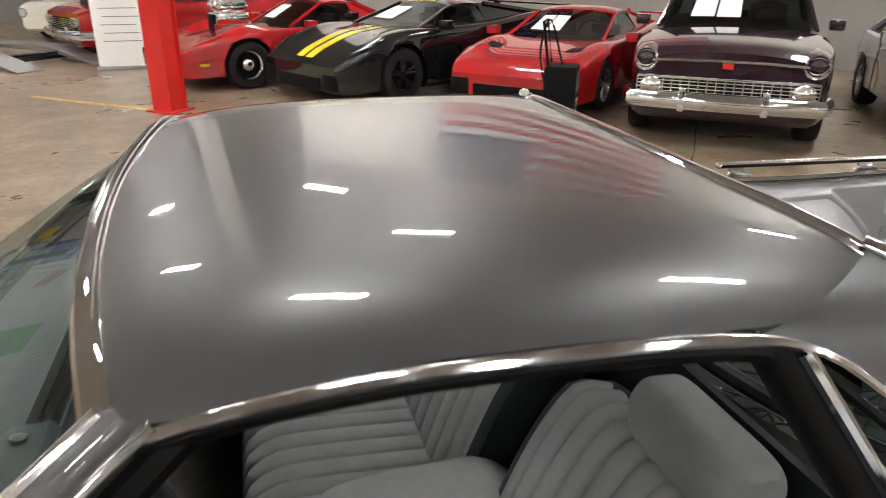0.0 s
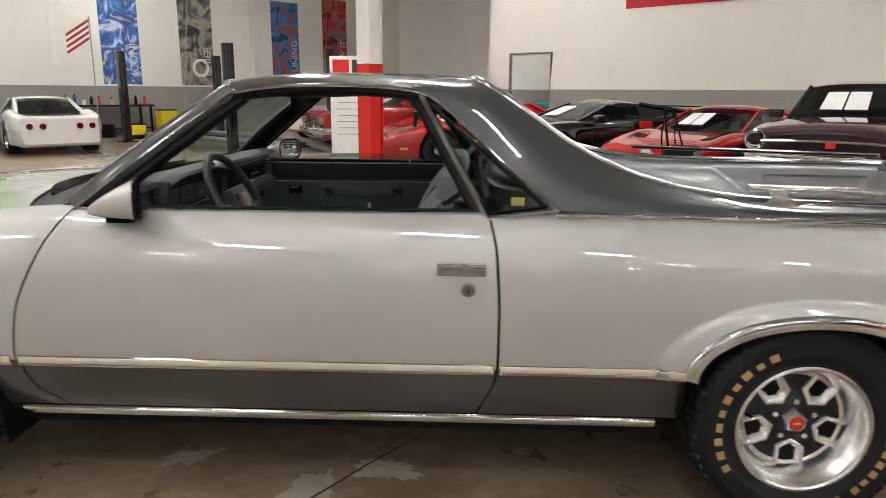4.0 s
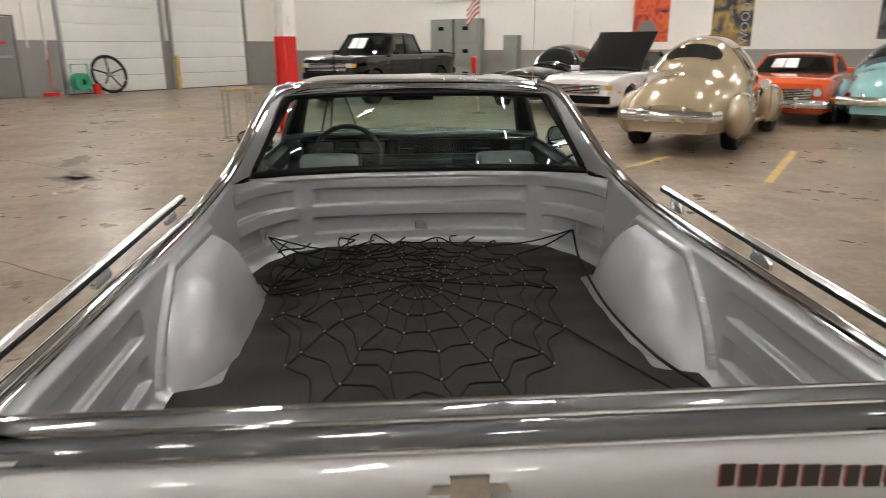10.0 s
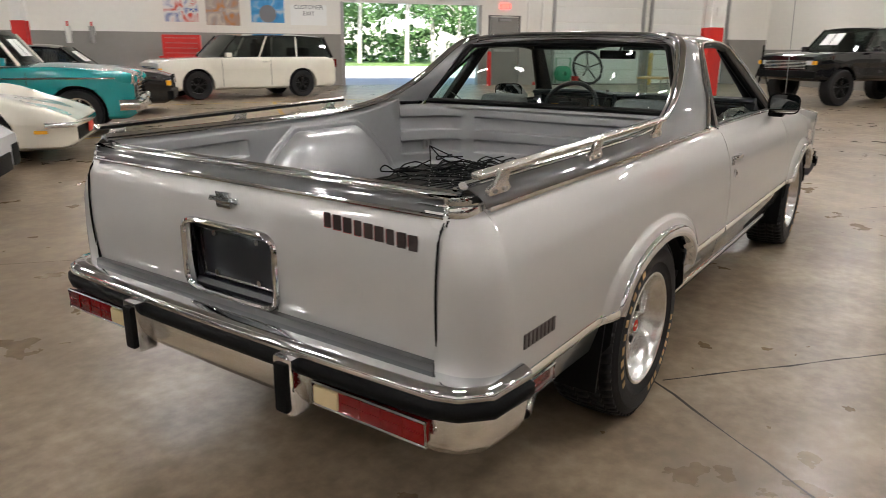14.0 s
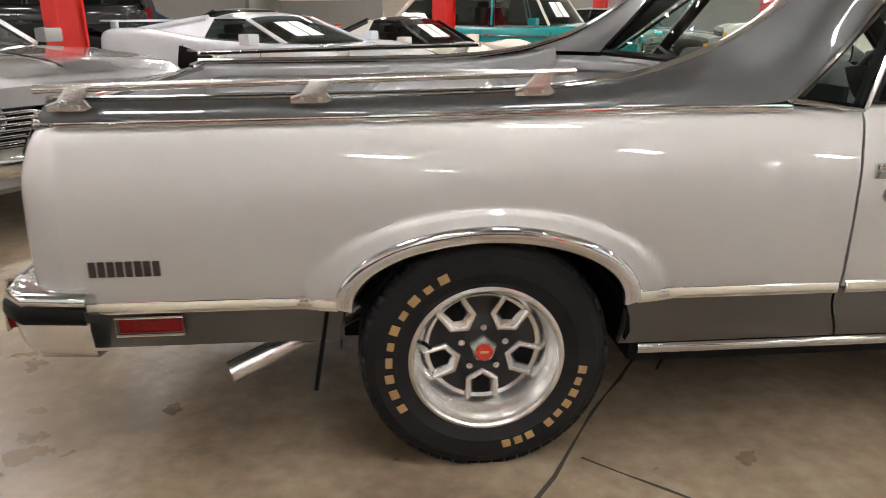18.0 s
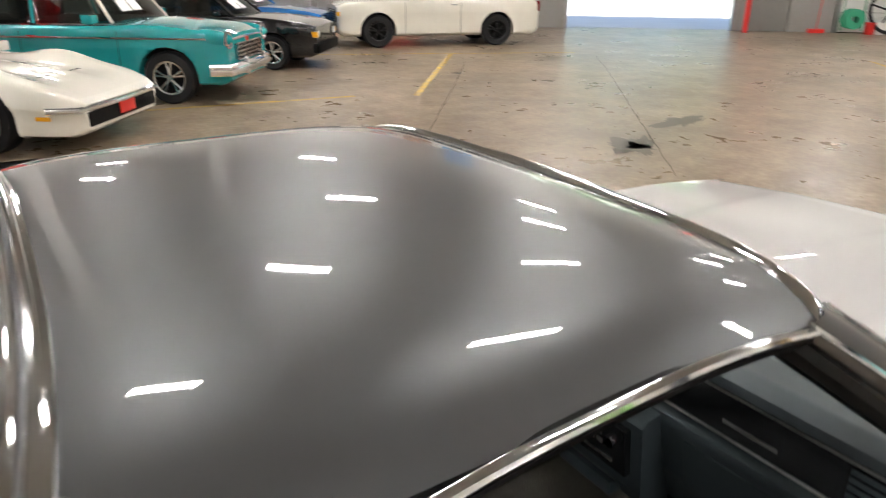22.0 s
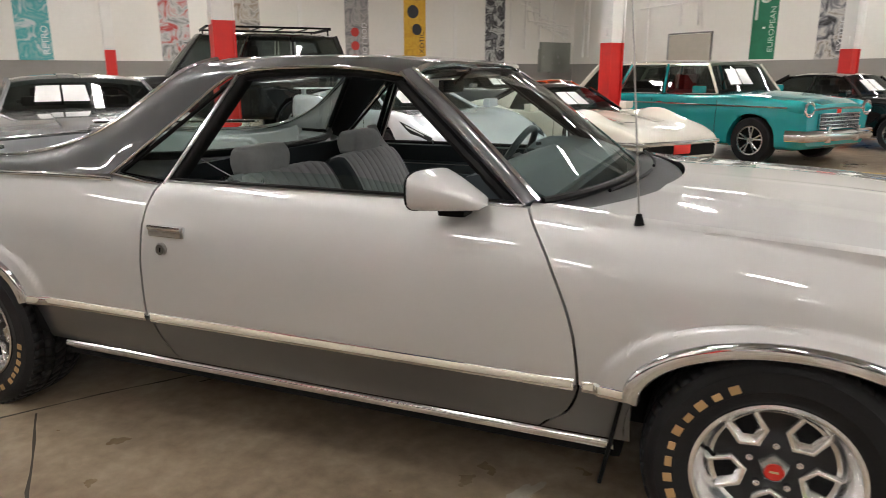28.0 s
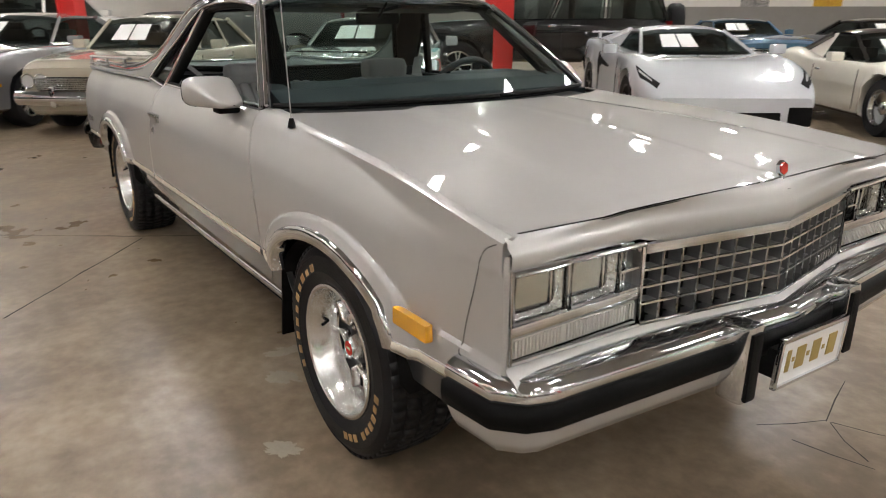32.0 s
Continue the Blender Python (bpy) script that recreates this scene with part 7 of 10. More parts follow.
        if small_rear:
            rows = [[Vector((br - 0.08 * (1 - w * w), hb * w, zr)).lerp(Vector((rr - 0.03 * (1 - w * w), ht * w, zroof - 0.04 * abs(w) ** 3)), q) for w in xs_even(-1, 1, 12)] for q in xs_even(0, 1, 8)]
            rows = [[(p + Vector((-0.10 * math.sin(math.pi * k / 8), 0, 0.05 * math.sin(math.pi * k / 8)))).to_tuple() for p in r] for k, r in enumerate(rows)]
            part("rear_panel", grid(rows), roofm, t)
            part("rear_glass", grid([[(x - 0.010, y * 0.55, z + 0.010) for x, y, z in r[1:-1]] for r in rows[4:8]]), SHADE, t, "small dark rear window")
            for sg in (1, -1):
                bm = bmesh.new()
                bm.faces.new([bm.verts.new(p) for p in ((lerp(bf, br, 0.62), sg * (hb + 0.006), lerp(zf, zr, 0.62)), (br, sg * (hb + 0.006), zr), (rr, sg * (ht + 0.006), zroof - 0.03), (lerp(rf, rr, 0.75), sg * (ht + 0.006), zroof - 0.03))])
                part("quarter_skin", bm, roofm, t, smooth=False)
        if quarter:
            for sg in (1, -1):
                bm = bmesh.new()
                bm.faces.new([bm.verts.new(p) for p in ((lerp(bf, br, quarter), sg * (hb + 0.008), lerp(zf, zr, quarter) - 0.02), (br, sg * (hb + 0.008), zr - 0.02), (rr, sg * (ht + 0.008), zroof - 0.02), (lerp(rf, rr, 0.80), sg * (ht + 0.008), zroof - 0.02))])
                part("quarter_skin", bm, paint_mat, t, smooth=False)
        rows = [[Vector((br - 0.08 * (1 - w * w), hb * w, zr)).lerp(Vector((rr - 0.03 * (1 - w * w), ht * w, zroof - 0.04 * abs(w) ** 3)), q).to_tuple() for w in xs_even(-1, 1, 12)] for q in xs_even(0, 1, 4)]
        if not small_rear:
            part("rear_glass", grid(rows), SHADE, t, "dark glossy rear window")
        for sg in (1, -1):
            cuts = xs_even(0, 1, side_split)
            for a, b in zip(cuts, cuts[1:]):
                a2, b2 = a + (0.02 if a > 0 else 0.0), b - (0.02 if b < 1 else 0)
                q = [(lerp(bf, br, a2), sg * hb, lerp(zf, zr, a2) - 0.01), (lerp(bf, br, b2), sg * hb, lerp(zf, zr, b2) - 0.01), (lerp(rf, rr, b2), sg * ht, zroof - 0.045), (lerp(rf, rr, a2), sg * ht, zroof - 0.045)]
                bm = bmesh.new()
                bm.faces.new([bm.verts.new(p) for p in q])
                part("side_window", bm, SHADE, t, smooth=False)
                part("window_rim", tube([(x_, y_ + sg * 0.004, z_) for x_, y_, z_ in q], 0.010, 5, closed=True), CHROME if trim_line else GASKET, t)
                if a > 0:
                    part("side_pillar", tube([(lerp(bf, br, a), sg * (hb + 0.003), lerp(zf, zr, a)), (lerp(rf, rr, a), sg * (ht + 0.003), zroof - 0.03)], 0.022, 6), paint_mat, t)
            part("front_pillar", tube([(bf, sg * (hb + 0.004), zf), (rf, sg * (ht + 0.004), zroof - 0.03)], 0.024, 6), roofm, t)
            part("rear_pillar", tube([(br, sg * (hb + 0.002), zr), (rr, sg * (ht + 0.002), zroof - 0.03)], 0.045 if not bed else 0.03, 6), roofm, t)
            part("wing_mirror", box(bf - 0.28, bf - 0.12, sg * (half + 0.09) - 0.08, sg * (half + 0.09) + 0.08, zf + 0.0, zf + 0.12, 0.035), paint_mat, t)
        if sheet:
            for w0, w1 in ((-0.62, -0.30), (-0.27, 0.05)):
                rows = [[(Vector((bf + 0.10 * (1 - w * w), hb * w, zf)).lerp(Vector((rf + 0.04 * (1 - w * w), ht * w, zroof - 0.04 * abs(w) ** 3)), q) + Vector((0.012, 0, 0.012))).to_tuple() for w in (w0, (w0 + w1) / 2, w1)] for q in (0.25, 0.5, 0.75)]
                sh = part("paper_sheet", grid(rows), PAPER, ws, "white paper sheet behind the glass")
                for q in (0.35, 0.45, 0.55):
                    a = Vector((bf + 0.08, hb * w0, zf)).lerp(Vector((rf + 0.03, ht * w0, zroof)), q)
    if bed:
        bl = x0 + 0.1
        part("bed_well", box(bl, cabin[3] - 0.12, -half * 0.78, half * 0.78, zt(-wb) - 0.30, zt(-wb) + crown + 0.012, 0.01), DARKIN, t)
    # wheels
    rim_mat = rim or ALLOY
    for ax in (0.0, -wb):
        for sg in (1, -1):
            M = Matrix.Translation((ax, sg * (half - wide_tyre / 2 - 0.01), wheel_r)) @ (Matrix.Identity(4) if sg > 0 else pose(0, 0, 0, 0, 0, 180))
            rr_ = wheel_r * 0.64
            bm = spin([(rr_ * 0.98, -wide_tyre / 2), (rr_, wide_tyre / 2 - 0.02), (rr_ * 1.03, wide_tyre / 2 - 0.002), (rr_ * 0.93, wide_tyre / 2 - 0.005), (rr_ * 0.86, wide_tyre / 2 - 0.045), (0.08, wide_tyre / 2 - 0.06), (0.05, wide_tyre / 2 - 0.035), (0.0, wide_tyre / 2 - 0.035)] if rim is CHROME else
                      [(rr_ * 0.98, -wide_tyre / 2), (rr_, wide_tyre / 2 - 0.02), (rr_ * 1.03, wide_tyre / 2 - 0.002), (rr_ * 0.90, wide_tyre / 2 - 0.01), (rr_ * 0.86, wide_tyre / 2 - 0.05)], 28, m=M)
            wh = part("wheel", bm, rim_mat, t)
            part("tyre", spin([(rr_, -wide_tyre / 2), (wheel_r * 0.93, -wide_tyre / 2 - 0.004), (wheel_r, -wide_tyre / 2 + 0.03), (wheel_r, wide_tyre / 2 - 0.03), (wheel_r * 0.93, wide_tyre / 2 + 0.004), (rr_, wide_tyre / 2)], 32, m=M), TYRE, wh)
            if wall:
                part("tyre_band", spin([(rr_ * 1.02, wide_tyre / 2 + 0.002), (wheel_r * 0.86, wide_tyre / 2 + 0.007)], 32, m=M), WHITEWALLT, wh)
            if rim is not CHROME:
                bm = bmesh.new()
                for k in range(5):
                    a = radians(90 + 72 * k)
                    for d in (-0.09, 0.09):
                        tube([(0.03 * math.cos(a), wide_tyre / 2 - 0.03, 0.03 * math.sin(a)), (rr_ * 0.92 * math.cos(a + d * 2), wide_tyre / 2 - 0.02, rr_ * 0.92 * math.sin(a + d * 2))], 0.015, 5, bm=bm)
                cyl((0, wide_tyre / 2 - 0.05, 0), (0, wide_tyre / 2 - 0.015, 0), 0.05, 12, bm=bm)
                bm.transform(M)
                part("spokes", bm, rim_mat, wh)
                part("wheel_back", spin([(0, wide_tyre / 2 - 0.07), (rr_ * 0.9, wide_tyre / 2 - 0.07)], 20, m=M), DARKIN, wh)
    # ends
    fz, rz = zt(x1 - 0.05), zt(x0 + 0.05)
    fw = half_w(x1)
    rw = half_w(x0)
    if bumper == "chrome":
        for px, sgn, w, z in ((x1, 1, fw, low + 0.22), (x0, -1, rw, low + 0.25)):
            pts = [(px - sgn * 0.22, -w - 0.10, z)] + [(px + sgn * (0.09 - 0.05 * q * q), q * (w + 0.03), z) for q in xs_even(-1, 1, 12)] + [(px - sgn * 0.22, w + 0.10, z)]
            b = part("bumper", tube(pts, 0.055, 10, flat=1.5), CHROME, t, "chrome bumper bar")
            for q in (-0.45, 0.45):
                part("bumper_guard", box(px + sgn * 0.07 - 0.04, px + sgn * 0.07 + 0.06, q * w - 0.035, q * w + 0.035, z - 0.10, z + 0.14, 0.025), CHROME, b)
    elif bumper == "slim":
        pts = [(x1 - 0.30, -fw - 0.12, low + 0.28)] + [(x1 + 0.03 - 0.05 * q * q, q * (fw + 0.02), low + 0.28) for q in xs_even(-1, 1, 12)] + [(x1 - 0.30, fw + 0.12, low + 0.28)]
        b = part("bumper", tube(pts, 0.022, 8, flat=1.4), CHROME, t, "slim chrome bumper blade")
        part("grille", box(x1 - 0.10, x1 + 0.012, -fw * 0.9, fw * 0.9, low + 0.10, low + 0.25, 0.02), BLACK, t, "black front intake")
        part("front_plate", box(x1 + 0.035, x1 + 0.045, -0.16, 0.16, low + 0.14, low + 0.27, 0.004), REDPAINT, b, "dark red plate")
    elif bumper == "dark":
        for px, sgn, w in ((x1, 1, fw), (x0, -1, rw)):
            part("bumper", box(px - 0.10, px + 0.05, -w, w, low + 0.08, low + 0.26, 0.04), BLACK, t)
    if grille == "wide":
        g = part("grille", box(x1 - 0.02, x1 + 0.035, -fw * 0.72, fw * 0.72, low + 0.30, fz - 0.10, 0.01), DARKIN, t, "chrome barred grille")
        for k in range(6):
            z = lerp(low + 0.32, fz - 0.12, k / 5)
            part("grille_bar", box(x1 + 0.02, x1 + 0.05, -fw * 0.74, fw * 0.74, z - 0.009, z + 0.009, 0.003), CHROME, g)
    elif grille in ("full", "crate"):
        gw, z0_, z1_ = (fw * 0.98, low + 0.27, low + 0.44) if grille == "full" else (fw * 0.62, low + 0.32, fz - 0.10)
        g = part("grille", box(x1 - 0.03, x1 + 0.020, -gw, gw, z0_, z1_, 0.01), DARKIN, t, "chrome barred grille")
        for k in range(6 if grille == "full" else 5):
            z = lerp(z0_, z1_, k / (5 if grille == "full" else 4))
            part("grille_bar", box(x1 + 0.012, x1 + 0.045, -gw, gw, z - (0.013 if k in (0, 5) else 0.006), z + (0.013 if k in (0, 5) else 0.006), 0.003), CHROME, g)
        for k in range(21):
            yk = lerp(-gw, gw, k / 20)
            part("grille_upright", box(x1 + 0.012, x1 + 0.034, yk - 0.005, yk + 0.005, z0_, z1_), CHROME, g)
        for sg in (1, -1):
            if grille == "full":
                part("parking_lamp", spin([(0.0, 0.06), (0.06, 0.05), (0.10, 0.02), (0.12, 0.0), (0.13, -0.03)], 20, m=pose(x1 + 0.02, sg * gw * 0.84, (z0_ + z1_) / 2 - 0.01, 0, 0, -90)), CHROME, t, "chrome parking lamp pod")
        part("hood_badge", box(x1 - 0.02, x1 + 0.012, -0.05, 0.05, fz - 0.10, fz - 0.02, 0.012), REDMARK, t)
        part("grille_lip", tube([(x1 + 0.01, q * fw * 0.9, fz - 0.045 + 0.02 * (1 - q * q)) for q in xs_even(-1, 1, 12)], 0.014, 6), CHROME, t)
    elif grille == "mouth":
        part("grille", box(x1 - 0.10, x1 + 0.014, -fw * 0.58, fw * 0.58, low + 0.04, low + 0.21, 0.02), BLACK, t, "black lower intake")
        for sg in (1, -1):
            part("side_intake", box(x1 - 0.20, x1 + 0.010, sg * fw * 0.82 - 0.13, sg * fw * 0.82 + 0.13, low + 0.06, low + 0.27, 0.03), BLACK, t)
    lz = lerp(low, fz, 0.74)
    for sg in (1, -1):
        if lamps == "round":
            l = part("headlamp", cyl((x1 - 0.05, sg * fw * 0.83, lz), (x1 + 0.045, sg * fw * 0.83, lz), 0.088, 20), LAMPG, t)
            part("lamp_rim", tube([(x1 + 0.045, sg * fw * 0.83 + 0.094 * math.cos(a), lz + 0.094 * math.sin(a)) for a in xs_even(0, 2 * math.pi, 24)[:-1]], 0.014, 6, closed=True), CHROME, l)
        elif lamps == "hooded":
            own = bmesh.new()
            bmesh.ops.create_uvsphere(own, u_segments=24, v_segments=14, radius=1)
            own.transform(Matrix.Translation((x1 - 0.33, sg * half * 0.80, fz - 0.03)) @ Matrix.Diagonal((0.40, 0.150, 0.130, 1)))
            part("fender_crown", own, paint_mat, t)
            l = part("headlamp", spin([(0.0, 0.035), (0.05, 0.028), (0.090, 0.0), (0.092, -0.10)], 24, m=pose(x1 - 0.01, sg * half * 0.80, fz - 0.035, 0, 0, -90)), LAMPG, t, "round headlamp under a hooded fender")
            part("lamp_rim", tube([(x1, sg * half * 0.80 + 0.102 * math.cos(a), fz - 0.035 + 0.102 * math.sin(a)) for a in xs_even(0, 2 * math.pi, 24)[:-1]], 0.017, 6, closed=True), CHROME, l)
        elif lamps == "quad":
            for q in (0.66, 0.86):
                l = part("headlamp", cyl((x1 - 0.03, sg * fw * q, lz), (x1 + 0.035, sg * fw * q, lz), 0.072, 18), LAMPG, t)
                part("lamp_rim", tube([(x1 + 0.035, sg * fw * q + 0.076 * math.cos(a), lz + 0.076 * math.sin(a)) for a in xs_even(0, 2 * math.pi, 20)[:-1]], 0.010, 6, closed=True), CHROME, l)
        elif lamps == "slit":
            if sg > 0:
                skin("headlamp", ((x1 - 0.70, 7.9), (x1 - 0.22, 5.2), (x1 - 0.13, 6.3), (x1 - 0.40, 8.6)), BLACK, "slim dark headlamp")
                skin("lamp_strip", ((x1 - 0.56, 7.6), (x1 - 0.28, 6.1), (x1 - 0.25, 6.4), (x1 - 0.50, 7.9)), LAMPG, off=0.010)
        elif lamps == "block":
            part("headlamp", box(x1 - 0.16, x1 + 0.012, sg * fw * 0.82 - 0.13, sg * fw * 0.82 + 0.13, lz - 0.06, lz + 0.06, 0.02), LAMPG, t)
            part("turn_lamp", box(x1 - 0.14, x1 + 0.016, sg * fw * 0.96 - 0.05, sg * fw * 0.96 + 0.05, lz - 0.05, lz + 0.05, 0.015), AMBER, t)
        tz = lerp(low, rz, 0.72)
        if tail == "four":
            for q in (0.45, 0.76):
                part("tail_lamp", cyl((x0 + 0.04, sg * rw * q, tz), (x0 - 0.035, sg * rw * q, tz), 0.062, 18), REDLENS, t)
        elif tail == "tall":
            part("tail_lamp", box(x0 - 0.012, x0 + 0.12, sg * rw * 0.95 - 0.05, sg * rw * 0.95 + 0.05, tz - 0.02, tz + 0.22, 0.015), REDLENS, t)
        elif tail == "small":
            part("tail_lamp", cyl((x0 + 0.04, sg * rw * 0.82, tz - 0.05), (x0 - 0.06, sg * rw * 0.82, tz - 0.05), 0.045, 14), REDLENS, t)
        if trim_line:
            part("side_trim", tube([(px, sg * (half_w(px) + 0.004), trim_line) for px in xs_even(x0 + 0.25, x1 - 0.25, 20)], 0.012, 6), CHROME, t)
        part("door_handle", box(-wb * 0.62 - 0.07, -wb * 0.62 + 0.07, sg * half - 0.01, sg * half + 0.025, zt(-wb * 0.6) - 0.14, zt(-wb * 0.6) - 0.115, 0.006), CHROME, t)
        if marker:
            part("side_marker", box(x1 - 0.42, x1 - 0.28, sg * half_w(x1 - 0.35) - 0.02, sg * half_w(x1 - 0.35) + 0.006, lerp(low, fz, 0.52), lerp(low, fz, 0.52) + 0.04, 0.006), AMBER, t)
        # door shut lines
        for px in (-wb * 0.22, -wb * 0.68):
            part("shut_line", tube([(px, sg * half_w(px) * 0.999, low + 0.08), (px, sg * (half_w(px) + 0.002), lerp(low, zt(px), 0.58)), (px, sg * half_w(px) * 0.987, zt(px) - 0.07)], 0.005, 4), DARKIN, t)
        if sporty_scoop and sg > 0:
            skin("side_scoop", ((-wb * 0.555, 10.4), (-wb * 0.70, 9.7), (-wb * 0.725, 12.6), (-wb * 0.69, 12.9)), BLACK, "black side intake")
            skin("scoop_blade", ((-wb * 0.38, 10.75), (-wb * 0.56, 10.3), (-wb * 0.58, 10.9), (-wb * 0.42, 10.95)), BLACK)
            skin("sill_blade", ((-wheel_r * 1.25, 16.0), (-wb + wheel_r * 1.25, 16.0), (-wb + wheel_r * 1.25, 16.9), (-wheel_r * 1.25, 16.9)), BLACK)
    if stripe:
        q0, q1 = (0.15, 1.9) if stripe_wide else (0.12, 0.95)
        skin("hood_stripe", ((x1 - 0.10, q0), (x1 - 0.10, q1), ((cabin[0] if cabin else -0.5) + 0.02, q1), ((cabin[0] if cabin else -0.5) + 0.02, q0)), stripe, "painted stripe", body, 14)
        if cabin:
            for sg in (1, -1):
                rows = [[(px, sg * half * d, roof_z - 0.045 * abs(2 * (px - cabin[2]) / (cabin[1] - cabin[2]) - 1) ** 2.5 + 0.006) for d in (0.03, 0.21)] for px in xs_even(cabin[2], cabin[1], 8)]
                part("roof_stripe", grid(rows), stripe, body)
    for name_, corners, material, label_ in extras:
        skin(name_, corners, material, label_)
    if spoiler:
        part("rear_wing", box(x0 + 0.02, x0 + 0.25, -rw * 0.95, rw * 0.95, zt(x0 + 0.1) + 0.13, zt(x0 + 0.1) + 0.16, 0.012), paint_mat, t)
        for sg in (1, -1):
            part("wing_post", box(x0 + 0.08, x0 + 0.20, sg * rw * 0.8 - 0.02, sg * rw * 0.8 + 0.02, zt(x0 + 0.1), zt(x0 + 0.1) + 0.14), paint_mat, t)
    return t


C3 = dict(quarter=0.62, marker=True, humps=((0.0, 0.42, 0.80, 0.115), (-2.49, 0.48, 0.84, 0.12), (-0.25, 0.75, 0.0, 0.05)), flare=0.035, crease=0.60, fo=1.0, wb=2.49, ro=0.95, half=0.88, top=((1.0, 0.50), (0.9, 0.56), (0.6, 0.66), (0.05, 0.74), (-0.5, 0.79), (-0.9, 0.81), (-1.9, 0.80), (-2.5, 0.82), (-3.0, 0.82), (-3.44, 0.76)), cabin=(-0.75, -1.35, -1.9, -2.65), roof_z=1.20, low=0.17, wheel_r=0.33, crown=-0.015, cabin_half=0.74, wide_tyre=0.25)
C8 = dict(quarter=0.52, humps=((0.0, 0.5, 0.82, 0.045), (-2.72, 0.7, 0.86, 0.05)), flare=0.022, crease=0.70, fo=1.0, wb=2.72, ro=0.90, half=0.965, top=((1.0, 0.50), (0.7, 0.66), (0.1, 0.84), (-0.7, 0.90), (-1.6, 0.93), (-2.7, 0.99), (-3.3, 1.00), (-3.62, 0.95)), cabin=(-0.45, -1.20, -1.85, -3.0), roof_z=1.23, low=0.14, wheel_r=0.345, crown=0.0, cabin_half=0.72, tilt_glass=0.78, lamps="slit", grille="mouth", sporty_scoop=True, wide_tyre=0.27)
WAGON55 = dict(fo=0.80, wb=2.92, ro=1.25, half=0.93, top=((0.8, 0.86), (0.5, 0.95), (-0.4, 1.02), (-1.0, 1.0), (-3.9, 1.0), (-4.17, 0.92)), cabin=(-0.72, -1.05, -3.55, -4.02), roof_z=1.58, low=0.24, wheel_r=0.35, crown=0.04, cabin_half=0.88, bumper="chrome", trim_line=0.86, grille="wide", side_split=3)
PICKUP = dict(fo=0.95, wb=3.9, ro=1.2, half=1.0, top=((0.95, 1.22), (0.7, 1.30), (-0.7, 1.36), (-3.0, 1.36), (-5.1, 1.36)), cabin=(-0.75, -1.25, -2.45, -2.75), roof_z=2.02, low=0.62, wheel_r=0.46, crown=0.02, cabin_half=0.9, tilt_glass=0.86, bed=True, lamps="block", grille="wide", side_split=2, rim=RIMDARK, wide_tyre=0.32, bumper="dark", tail="tall")
SUV = dict(fo=0.9, wb=2.85, ro=1.05, half=0.97, top=((0.9, 1.12), (0.6, 1.24), (-0.6, 1.30), (-3.5, 1.32), (-3.9, 1.26)), cabin=(-0.65, -1.20, -3.55, -3.80), roof_z=2.08, low=0.54, wheel_r=0.45, crown=0.02, cabin_half=0.92, tilt_glass=0.86, side_split=3, bumper="dark", lamps="block", grille="wide", wide_tyre=0.28, tail="tall")
FLEX = dict(fo=0.95, wb=2.99, ro=1.15, half=0.96, top=((0.95, 0.92), (0.7, 1.02), (-0.6, 1.08), (-3.8, 1.10), (-4.12, 1.04)), cabin=(-0.60, -1.15, -3.75, -3.98), roof_z=1.72, low=0.25, wheel_r=0.37, crown=0.02, cabin_half=0.92, tilt_glass=0.88, side_split=3, rim=RIMDARK, roof_mat=P_BLACK, grille="wide", lamps="block", tail="tall", wide_tyre=0.25, sheet=False)
MUSCLE = dict(marker=True, fo=0.92, wb=2.84, ro=1.25, half=0.95, top=((0.92, 0.80), (0.6, 0.90), (-0.6, 0.96), (-3.2, 0.95), (-4.05, 0.90)), cabin=(-0.85, -1.40, -2.35, -3.10), roof_z=1.34, low=0.22, wheel_r=0.34, crown=0.03, cabin_half=0.84, bumper="chrome", lamps="quad", grille="wide")
COMPACT = dict(fo=0.82, wb=2.55, ro=0.98, half=0.86, top=((0.82, 0.76), (0.5, 0.84), (-0.5, 0.92), (-2.8, 0.93), (-3.5, 0.88)), cabin=(-0.70, -1.15, -2.25, -2.85), roof_z=1.37, low=0.22, wheel_r=0.31, crown=0.02, cabin_half=0.88, side_split=2)
MIDENGINE = dict(quarter=0.60, humps=((0.0, 0.5, 0.80, 0.05), (-2.53, 0.7, 0.85, 0.04)), flare=0.02, extras=(("hood_vent", ((0.30, 2.4), (0.30, 4.0), (0.12, 4.2), (0.12, 2.6)), BLACK, "black hood vent"),), fo=0.95, wb=2.53, ro=0.93, half=0.905, top=((0.95, 0.46), (0.75, 0.60), (0.1, 0.74), (-0.5, 0.80), (-2.5, 0.88), (-3.4, 0.86)), cabin=(-0.40, -1.15, -1.75, -2.9), roof_z=1.17, low=0.14, wheel_r=0.315, crown=0.0, cabin_half=0.74, grille="mouth", spoiler=True, wide_tyre=0.24)
SHELL36 = dict(belt=1.10, roof=(-3.2, -1.1), rim=P_TAN, top=((0.75, 0.92), (0.5, 1.02), (-0.4, 1.10), (-1.05, 1.15), (-1.32, 1.48), (-1.55, 1.66), (-1.9, 1.72), (-2.3, 1.69), (-2.6, 1.60), (-2.88, 1.40), (-3.08, 1.25), (-3.3, 1.17), (-3.6, 1.08), (-3.85, 0.92), (-4.0, 0.72)),
               wide=((0.75, 0.28), (0.3, 0.42), (-0.6, 0.62), (-1.2, 0.76), (-2.4, 0.84), (-3.2, 0.80), (-3.8, 0.68), (-4.0, 0.58)), rear=(-2.93, -2.66, 0.52), front=(-1.10, -1.40, 0.70), side=((-1.45, -2.02, 1.18, 1.52), (-2.10, -2.45, 1.18, 1.50)))
